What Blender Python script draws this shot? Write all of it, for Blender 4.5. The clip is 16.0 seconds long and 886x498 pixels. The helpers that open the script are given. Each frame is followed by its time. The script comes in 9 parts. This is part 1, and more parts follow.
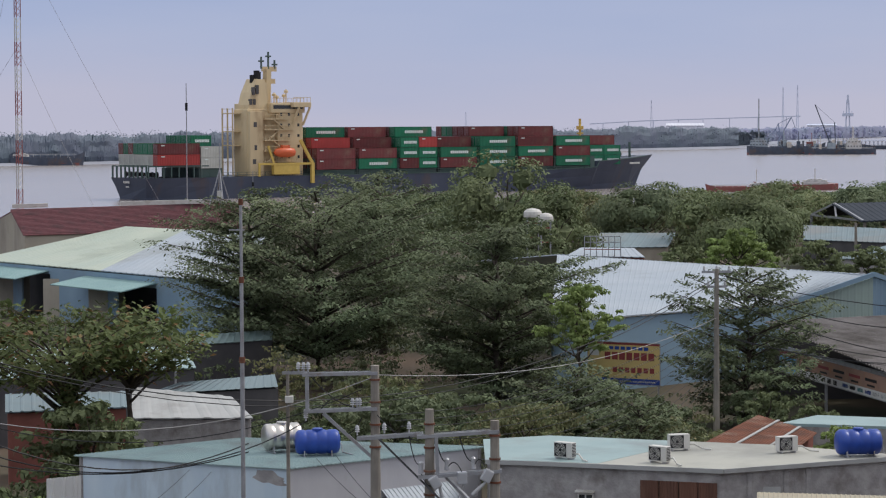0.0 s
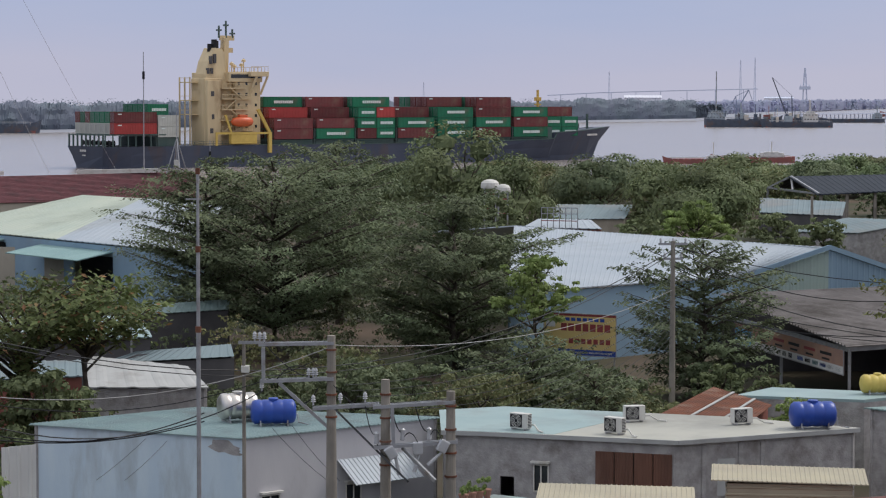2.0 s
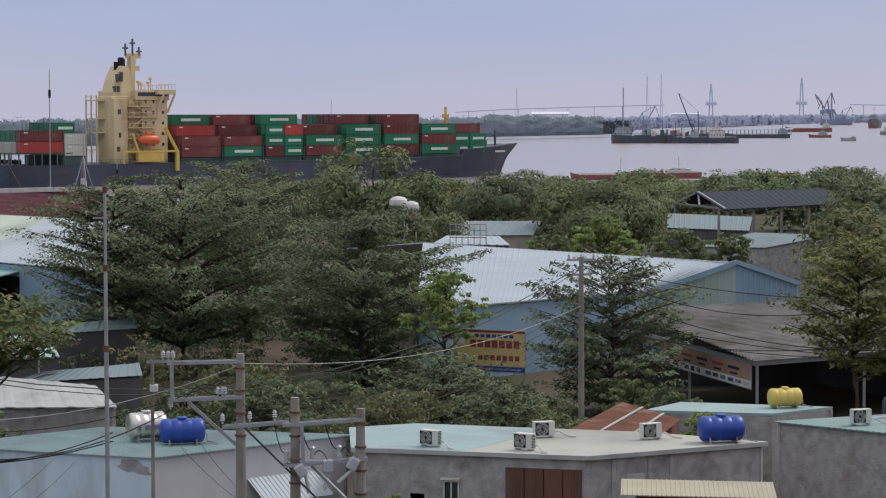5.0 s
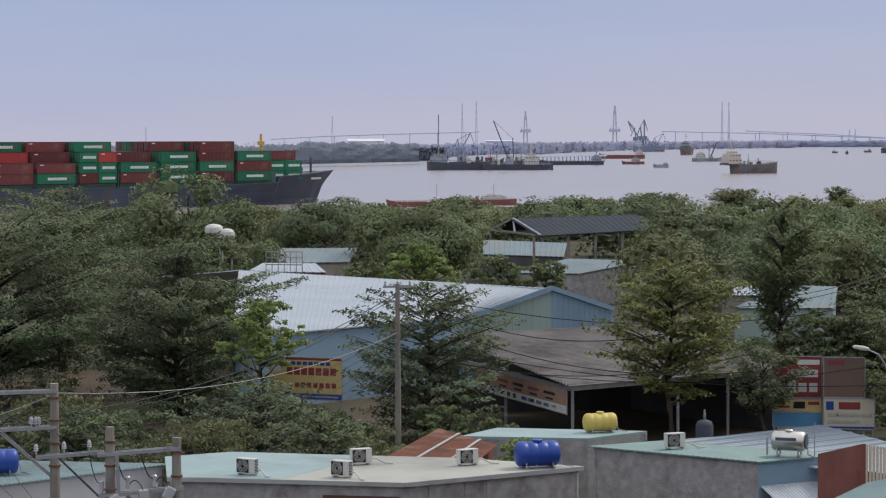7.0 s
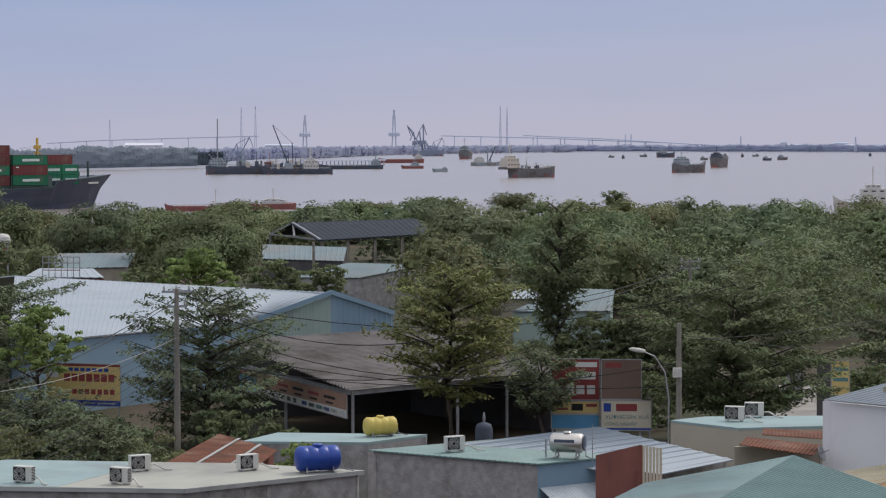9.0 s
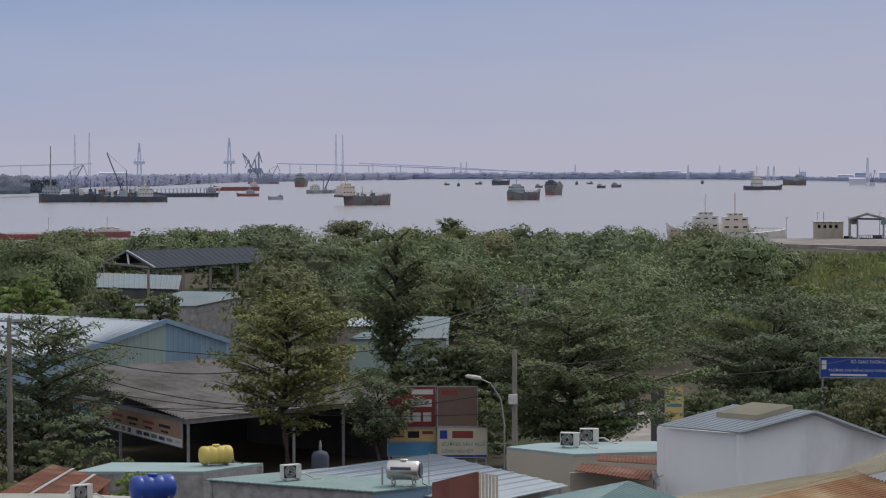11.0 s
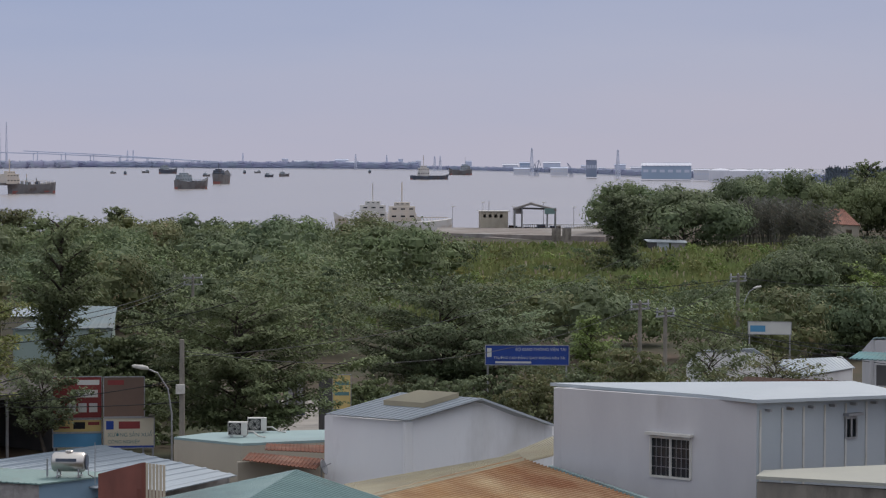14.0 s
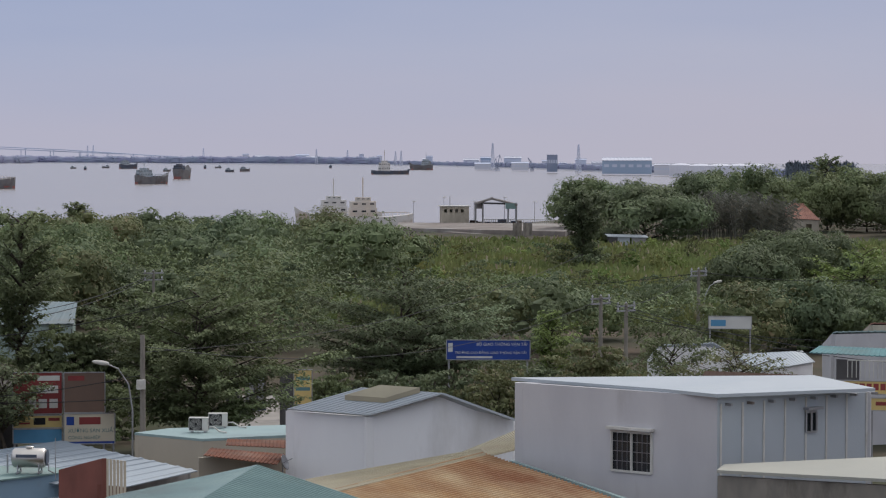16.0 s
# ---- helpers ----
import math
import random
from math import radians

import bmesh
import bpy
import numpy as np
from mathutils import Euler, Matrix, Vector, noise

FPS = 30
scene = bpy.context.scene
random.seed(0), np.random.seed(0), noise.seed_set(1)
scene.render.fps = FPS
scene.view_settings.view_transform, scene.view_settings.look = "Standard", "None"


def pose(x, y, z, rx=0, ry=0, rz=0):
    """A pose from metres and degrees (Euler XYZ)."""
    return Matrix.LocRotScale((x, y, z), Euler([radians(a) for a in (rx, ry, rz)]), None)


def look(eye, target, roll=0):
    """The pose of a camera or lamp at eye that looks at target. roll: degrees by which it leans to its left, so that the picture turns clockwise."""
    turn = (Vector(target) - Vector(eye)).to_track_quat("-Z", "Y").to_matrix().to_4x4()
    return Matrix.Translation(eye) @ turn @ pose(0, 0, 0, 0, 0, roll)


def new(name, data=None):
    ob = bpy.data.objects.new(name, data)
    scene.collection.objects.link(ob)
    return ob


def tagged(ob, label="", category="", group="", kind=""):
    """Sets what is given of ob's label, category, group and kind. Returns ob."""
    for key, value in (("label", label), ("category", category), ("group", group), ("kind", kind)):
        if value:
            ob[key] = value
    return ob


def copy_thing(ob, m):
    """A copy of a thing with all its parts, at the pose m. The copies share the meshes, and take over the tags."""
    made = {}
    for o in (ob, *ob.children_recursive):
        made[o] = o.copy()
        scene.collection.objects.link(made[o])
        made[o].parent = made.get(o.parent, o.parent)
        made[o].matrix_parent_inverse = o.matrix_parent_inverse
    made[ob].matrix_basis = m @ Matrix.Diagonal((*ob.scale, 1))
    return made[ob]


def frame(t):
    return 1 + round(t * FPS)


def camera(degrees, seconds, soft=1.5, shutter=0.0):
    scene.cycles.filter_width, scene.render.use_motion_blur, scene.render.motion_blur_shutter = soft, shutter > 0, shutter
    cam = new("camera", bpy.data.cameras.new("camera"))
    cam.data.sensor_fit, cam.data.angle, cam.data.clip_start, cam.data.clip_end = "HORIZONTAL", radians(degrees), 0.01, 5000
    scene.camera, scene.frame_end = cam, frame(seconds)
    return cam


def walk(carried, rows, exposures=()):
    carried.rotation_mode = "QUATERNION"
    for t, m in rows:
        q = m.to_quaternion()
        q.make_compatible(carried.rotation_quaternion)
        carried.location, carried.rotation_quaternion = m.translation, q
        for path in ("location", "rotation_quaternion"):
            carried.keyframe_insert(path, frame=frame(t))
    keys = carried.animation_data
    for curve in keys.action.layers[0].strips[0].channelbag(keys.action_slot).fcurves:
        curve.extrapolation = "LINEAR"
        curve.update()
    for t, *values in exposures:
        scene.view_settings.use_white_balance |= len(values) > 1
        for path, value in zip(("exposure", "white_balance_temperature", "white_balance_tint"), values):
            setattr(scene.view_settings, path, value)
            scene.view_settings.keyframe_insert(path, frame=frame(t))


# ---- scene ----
cam = camera(20.829, 16.0, soft=1.2)
walk(cam, [
    (0.0, pose(0, 0, 17.5, 87.050, 0, 0.000) @ pose(0, 0, 0, 0, 0, -0.300)),
    (0.5, pose(0, 0, 17.5, 87.154, 0, -0.977) @ pose(0, 0, 0, 0, 0, -0.034)),
    (1.0, pose(0, 0, 17.5, 87.235, 0, -1.018) @ pose(0, 0, 0, 0, 0, 0.039)),
    (1.5, pose(0, 0, 17.5, 87.036, 0, -1.033) @ pose(0, 0, 0, 0, 0, 0.103)),
    (2.0, pose(0, 0, 17.5, 86.350, 0, -1.022) @ pose(0, 0, 0, 0, 0, 0.097)),
    (2.5, pose(0, 0, 17.5, 86.043, 0, -0.989) @ pose(0, 0, 0, 0, 0, 0.125)),
    (3.0, pose(0, 0, 17.5, 85.911, 0, -0.941) @ pose(0, 0, 0, 0, 0, 0.079)),
    (3.2, pose(0, 0, 17.5, 85.837, 0, -0.907) @ pose(0, 0, 0, 0, 0, 0.058)),
    (5.3, pose(0, 0, 17.5, 86.962, 0, -3.639) @ pose(0, 0, 0, 0, 0, -0.161)),
    (5.5, pose(0, 0, 17.5, 87.080, 0, -3.889) @ pose(0, 0, 0, 0, 0, -0.181)),
    (6.0, pose(0, 0, 17.5, 87.214, 0, -4.542) @ pose(0, 0, 0, 0, 0, -0.265)),
    (6.5, pose(0, 0, 17.5, 87.374, 0, -5.598) @ pose(0, 0, 0, 0, 0, -0.214)),
    (7.0, pose(0, 0, 17.5, 87.385, 0, -7.569) @ pose(0, 0, 0, 0, 0, -0.173)),
    (7.5, pose(0, 0, 17.5, 87.299, 0, -9.627) @ pose(0, 0, 0, 0, 0, -0.065)),
    (8.0, pose(0, 0, 17.5, 87.265, 0, -11.026) @ pose(0, 0, 0, 0, 0, -0.024)),
    (8.5, pose(0, 0, 17.5, 87.281, 0, -11.948) @ pose(0, 0, 0, 0, 0, -0.128)),
    (8.7, pose(0, 0, 17.5, 87.347, 0, -12.268) @ pose(0, 0, 0, 0, 0, -0.127)),
    (10.8, pose(0, 0, 17.5, 88.113, 0, -16.412) @ pose(0, 0, 0, 0, 0, -0.116)),
    (11.0, pose(0, 0, 17.5, 88.123, 0, -16.709) @ pose(0, 0, 0, 0, 0, -0.115)),
    (11.5, pose(0, 0, 17.5, 88.161, 0, -17.859) @ pose(0, 0, 0, 0, 0, -0.078)),
    (12.0, pose(0, 0, 17.5, 88.067, 0, -19.791) @ pose(0, 0, 0, 0, 0, 0.033)),
    (12.5, pose(0, 0, 17.5, 87.941, 0, -21.335) @ pose(0, 0, 0, 0, 0, 0.069)),
    (13.0, pose(0, 0, 17.5, 87.894, 0, -22.190) @ pose(0, 0, 0, 0, 0, 0.040)),
    (13.5, pose(0, 0, 17.5, 87.885, 0, -23.261) @ pose(0, 0, 0, 0, 0, 0.091)),
    (14.0, pose(0, 0, 17.5, 87.866, 0, -24.597) @ pose(0, 0, 0, 0, 0, 0.165)),
    (14.5, pose(0, 0, 17.5, 87.805, 0, -24.829) @ pose(0, 0, 0, 0, 0, 0.187)),
    (15.0, pose(0, 0, 17.5, 87.724, 0, -25.013) @ pose(0, 0, 0, 0, 0, 0.173)),
    (15.5, pose(0, 0, 17.5, 87.739, 0, -25.371) @ pose(0, 0, 0, 0, 0, 0.194)),
    (16.0, pose(0, 0, 17.5, 87.748, 0, -25.525) @ pose(0, 0, 0, 0, 0, 0.128)),
], exposures=[(0, 0.05), (5.5, 0.05), (8.5, 0.0), (11, -0.15), (16, -0.1)])

# ---- light ----
SUN_AZ, SUN_EL = 62.0, 48.0
w = bpy.data.worlds.new("overcast_sky")
scene.world = w
w.use_nodes = True
wn, wl = w.node_tree.nodes, w.node_tree.links
wn.clear()
w_out, w_bg = wn.new("ShaderNodeOutputWorld"), wn.new("ShaderNodeBackground")
w_sky = wn.new("ShaderNodeTexSky")
w_sky.sky_type, w_sky.sun_disc = "NISHITA", False
w_sky.sun_elevation, w_sky.sun_rotation = radians(SUN_EL), radians(SUN_AZ)
w_sky.dust_density = 3.0
w_tc, w_sep, w_ramp = wn.new("ShaderNodeTexCoord"), wn.new("ShaderNodeSeparateXYZ"), wn.new("ShaderNodeValToRGB")
wl.new(w_tc.outputs["Generated"], w_sep.inputs[0])
w_map, w_noise = wn.new("ShaderNodeMapping"), wn.new("ShaderNodeTexNoise")
w_map.inputs["Scale"].default_value = (3.0, 3.0, 16.0)
w_noise.inputs["Scale"].default_value, w_noise.inputs["Detail"].default_value = 1.6, 5.0
wl.new(w_tc.outputs["Generated"], w_map.inputs["Vector"])
wl.new(w_map.outputs[0], w_noise.inputs["Vector"])
w_add = wn.new("ShaderNodeMath")
w_add.operation = "MULTIPLY_ADD"
wl.new(w_noise.outputs["Fac"], w_add.inputs[0])
w_add.inputs[1].default_value = 0.05
wl.new(w_sep.outputs["Z"], w_add.inputs[2])
wl.new(w_add.outputs[0], w_ramp.inputs[0])
stops = [(0.0, (0.55, 0.55, 0.67)), (0.03, (0.52, 0.525, 0.67)), (0.065, (0.425, 0.485, 0.685)), (0.105, (0.30, 0.40, 0.66)),
         (0.25, (0.62, 0.67, 0.8)), (1.0, (1.12, 1.16, 1.22))]
els = w_ramp.color_ramp.elements
els[0].position, els[0].color = stops[0][0], (*stops[0][1], 1)
els[1].position, els[1].color = stops[-1][0], (*stops[-1][1], 1)
for pos_, col_ in stops[1:-1]:
    els.new(pos_).color = (*col_, 1)
w_scale, w_mix = wn.new("ShaderNodeVectorMath"), wn.new("ShaderNodeMixRGB")
w_scale.operation = "SCALE"
w_scale.inputs["Scale"].default_value = 0.07
wl.new(w_sky.outputs[0], w_scale.inputs[0])
w_mix.inputs[0].default_value = 0.88
wl.new(w_scale.outputs[0], w_mix.inputs[1])
w_warm, w_mr = wn.new("ShaderNodeMixRGB"), wn.new("ShaderNodeMapRange")
w_mr.inputs["From Min"].default_value, w_mr.inputs["From Max"].default_value = 0.1, 0.7
w_mr.inputs["To Max"].default_value = 0.4
wl.new(w_sep.outputs["X"], w_mr.inputs["Value"])
wl.new(w_mr.outputs[0], w_warm.inputs[0])
wl.new(w_ramp.outputs[0], w_warm.inputs[1])
w_warm.inputs[2].default_value = (0.57, 0.53, 0.60, 1)
wl.new(w_warm.outputs[0], w_mix.inputs[2])
wl.new(w_mix.outputs[0], w_bg.inputs[0])
w_bg.inputs[1].default_value = 1.0
wl.new(w_bg.outputs[0], w_out.inputs[0])

sun = new("sun", bpy.data.lights.new("sun", "SUN"))
sun.data.energy, sun.data.angle, sun.data.color = 1.8, radians(14), (1.0, 0.965, 0.92)
sun.matrix_world = look((0, 0, 0), (-math.sin(radians(SUN_AZ)) * math.cos(radians(SUN_EL)), -math.cos(radians(SUN_AZ)) * math.cos(radians(SUN_EL)), -math.sin(radians(SUN_EL))))

# ---- materials ----


def mat(name, c1, c2=None, rough=0.7, metal=0.0, scale=1.5, stain=None, amount=0.5, bump=0.15, fine=14.0, stretch=(1, 1, 1), island=0.0, piece=0.0):
    """Two scales of noise between c1 and c2, stains on top, fine relief."""
    m = bpy.data.materials.new(name)
    m.use_nodes = True
    nt, ln = m.node_tree.nodes, m.node_tree.links
    b = nt["Principled BSDF"]
    b.inputs["Roughness"].default_value, b.inputs["Metallic"].default_value = rough, metal
    b.inputs["Specular IOR Level"].default_value = 0.5 if rough < 0.45 else 0.2
    c2 = c2 or tuple(v * 0.8 for v in c1)
    tc, mp = nt.new("ShaderNodeTexCoord"), nt.new("ShaderNodeMapping")
    mp.inputs["Scale"].default_value = stretch
    ln.new(tc.outputs["Object"], mp.inputs["Vector"])
    n1, n2 = nt.new("ShaderNodeTexNoise"), nt.new("ShaderNodeTexNoise")
    n1.inputs["Scale"].default_value, n1.inputs["Detail"].default_value = scale, 6.0
    n2.inputs["Scale"].default_value, n2.inputs["Detail"].default_value = fine, 4.0
    ln.new(mp.outputs[0], n1.inputs["Vector"])
    ln.new(mp.outputs[0], n2.inputs["Vector"])
    r = nt.new("ShaderNodeValToRGB")
    r.color_ramp.elements[0].position, r.color_ramp.elements[1].position = 0.35, 0.65
    r.color_ramp.elements[0].color, r.color_ramp.elements[1].color = (*c1, 1), (*c2, 1)
    ln.new(n1.outputs["Fac"], r.inputs[0])
    col = r.outputs[0]
    if stain:
        n3, r3, mx = nt.new("ShaderNodeTexNoise"), nt.new("ShaderNodeValToRGB"), nt.new("ShaderNodeMixRGB")
        n3.inputs["Scale"].default_value, n3.inputs["Detail"].default_value, n3.inputs["Roughness"].default_value = scale * 0.45, 8.0, 0.65
        ln.new(mp.outputs[0], n3.inputs["Vector"])
        r3.color_ramp.elements[0].position, r3.color_ramp.elements[1].position = 0.62 - 0.3 * amount, 0.78 - 0.2 * amount
        ln.new(n3.outputs["Fac"], r3.inputs[0])
        ln.new(r3.outputs[0], mx.inputs[0])
        ln.new(col, mx.inputs[1])
        mx.inputs[2].default_value = (*stain, 1)
        col = mx.outputs[0]
    if island or piece:
        src = nt.new("ShaderNodeNewGeometry").outputs["Random Per Island"] if island else nt.new("ShaderNodeObjectInfo").outputs["Random"]
        k = island or piece
        hs, mr = nt.new("ShaderNodeHueSaturation"), nt.new("ShaderNodeMapRange")
        mr.inputs["To Min"].default_value, mr.inputs["To Max"].default_value = 1 - k, 1 + k
        ln.new(src, mr.inputs["Value"])
        ln.new(mr.outputs[0], hs.inputs["Value"])
        ln.new(col, hs.inputs["Color"])
        col = hs.outputs[0]
    ln.new(col, b.inputs["Base Color"])
    if bump:
        bp = nt.new("ShaderNodeBump")
        bp.inputs["Strength"].default_value, bp.inputs["Distance"].default_value = bump, 0.03
        ln.new(n2.outputs["Fac"], bp.inputs["Height"])
        ln.new(bp.outputs[0], b.inputs["Normal"])
    return m


def leaf_mat(name, dark, light, tip=None, spread=(0.68, 1.35)):
    m = bpy.data.materials.new(name)
    m.use_nodes = True
    nt, ln = m.node_tree.nodes, m.node_tree.links
    b = nt["Principled BSDF"]
    b.inputs["Roughness"].default_value = 0.65
    b.inputs["Specular IOR Level"].default_value = 0.2
    g, r = nt.new("ShaderNodeNewGeometry"), nt.new("ShaderNodeValToRGB")
    dark, light = (tuple(p * k for p, k in zip(q, (1.06, 1.0, 1.1))) for q in (dark, light))
    mean = [(p + q) / 2 for p, q in zip(dark, light)]
    r.color_ramp.elements[0].color = (*[0.45 * p + 0.55 * q for p, q in zip(dark, mean)], 1)
    r.color_ramp.elements[1].color = (*[0.45 * p + 0.55 * q for p, q in zip(light, mean)], 1)
    if tip:
        r.color_ramp.elements[1].position = 0.9
        r.color_ramp.elements.new(0.97).color = (*tip, 1)
    ln.new(g.outputs["Random Per Island"], r.inputs[0])
    tc, n = nt.new("ShaderNodeTexCoord"), nt.new("ShaderNodeTexNoise")
    n.inputs["Scale"].default_value, n.inputs["Detail"].default_value, n.inputs["Roughness"].default_value = 0.16, 4.0, 0.6
    ln.new(tc.outputs["Object"], n.inputs["Vector"])
    hs, mr = nt.new("ShaderNodeHueSaturation"), nt.new("ShaderNodeMapRange")
    mr.inputs["From Min"].default_value, mr.inputs["From Max"].default_value = 0.3, 0.7
    mr.inputs["To Min"].default_value, mr.inputs["To Max"].default_value = spread
    ln.new(n.outputs["Fac"], mr.inputs["Value"])
    ln.new(mr.outputs[0], hs.inputs["Value"])
    n2, m2 = nt.new("ShaderNodeTexNoise"), nt.new("ShaderNodeMapRange")
    n2.inputs["Scale"].default_value, n2.inputs["Detail"].default_value = 0.06, 2.0
    ln.new(tc.outputs["Object"], n2.inputs["Vector"])
    m2.inputs["From Min"].default_value, m2.inputs["From Max"].default_value = 0.3, 0.7
    m2.inputs["To Min"].default_value, m2.inputs["To Max"].default_value = 0.475, 0.525
    ln.new(n2.outputs["Fac"], m2.inputs["Value"])
    ln.new(m2.outputs[0], hs.inputs["Hue"])
    hs.inputs["Saturation"].default_value = 1.08
    ln.new(r.outputs[0], hs.inputs["Color"])
    ln.new(hs.outputs[0], b.inputs["Base Color"])
    tr, mx = nt.new("ShaderNodeBsdfTranslucent"), nt.new("ShaderNodeMixShader")
    ln.new(hs.outputs[0], tr.inputs["Color"])
    mx.inputs[0].default_value = 0.24
    ln.new(b.outputs[0], mx.inputs[1])
    ln.new(tr.outputs[0], mx.inputs[2])
    ln.new(mx.outputs[0], nt["Material Output"].inputs["Surface"])
    return m


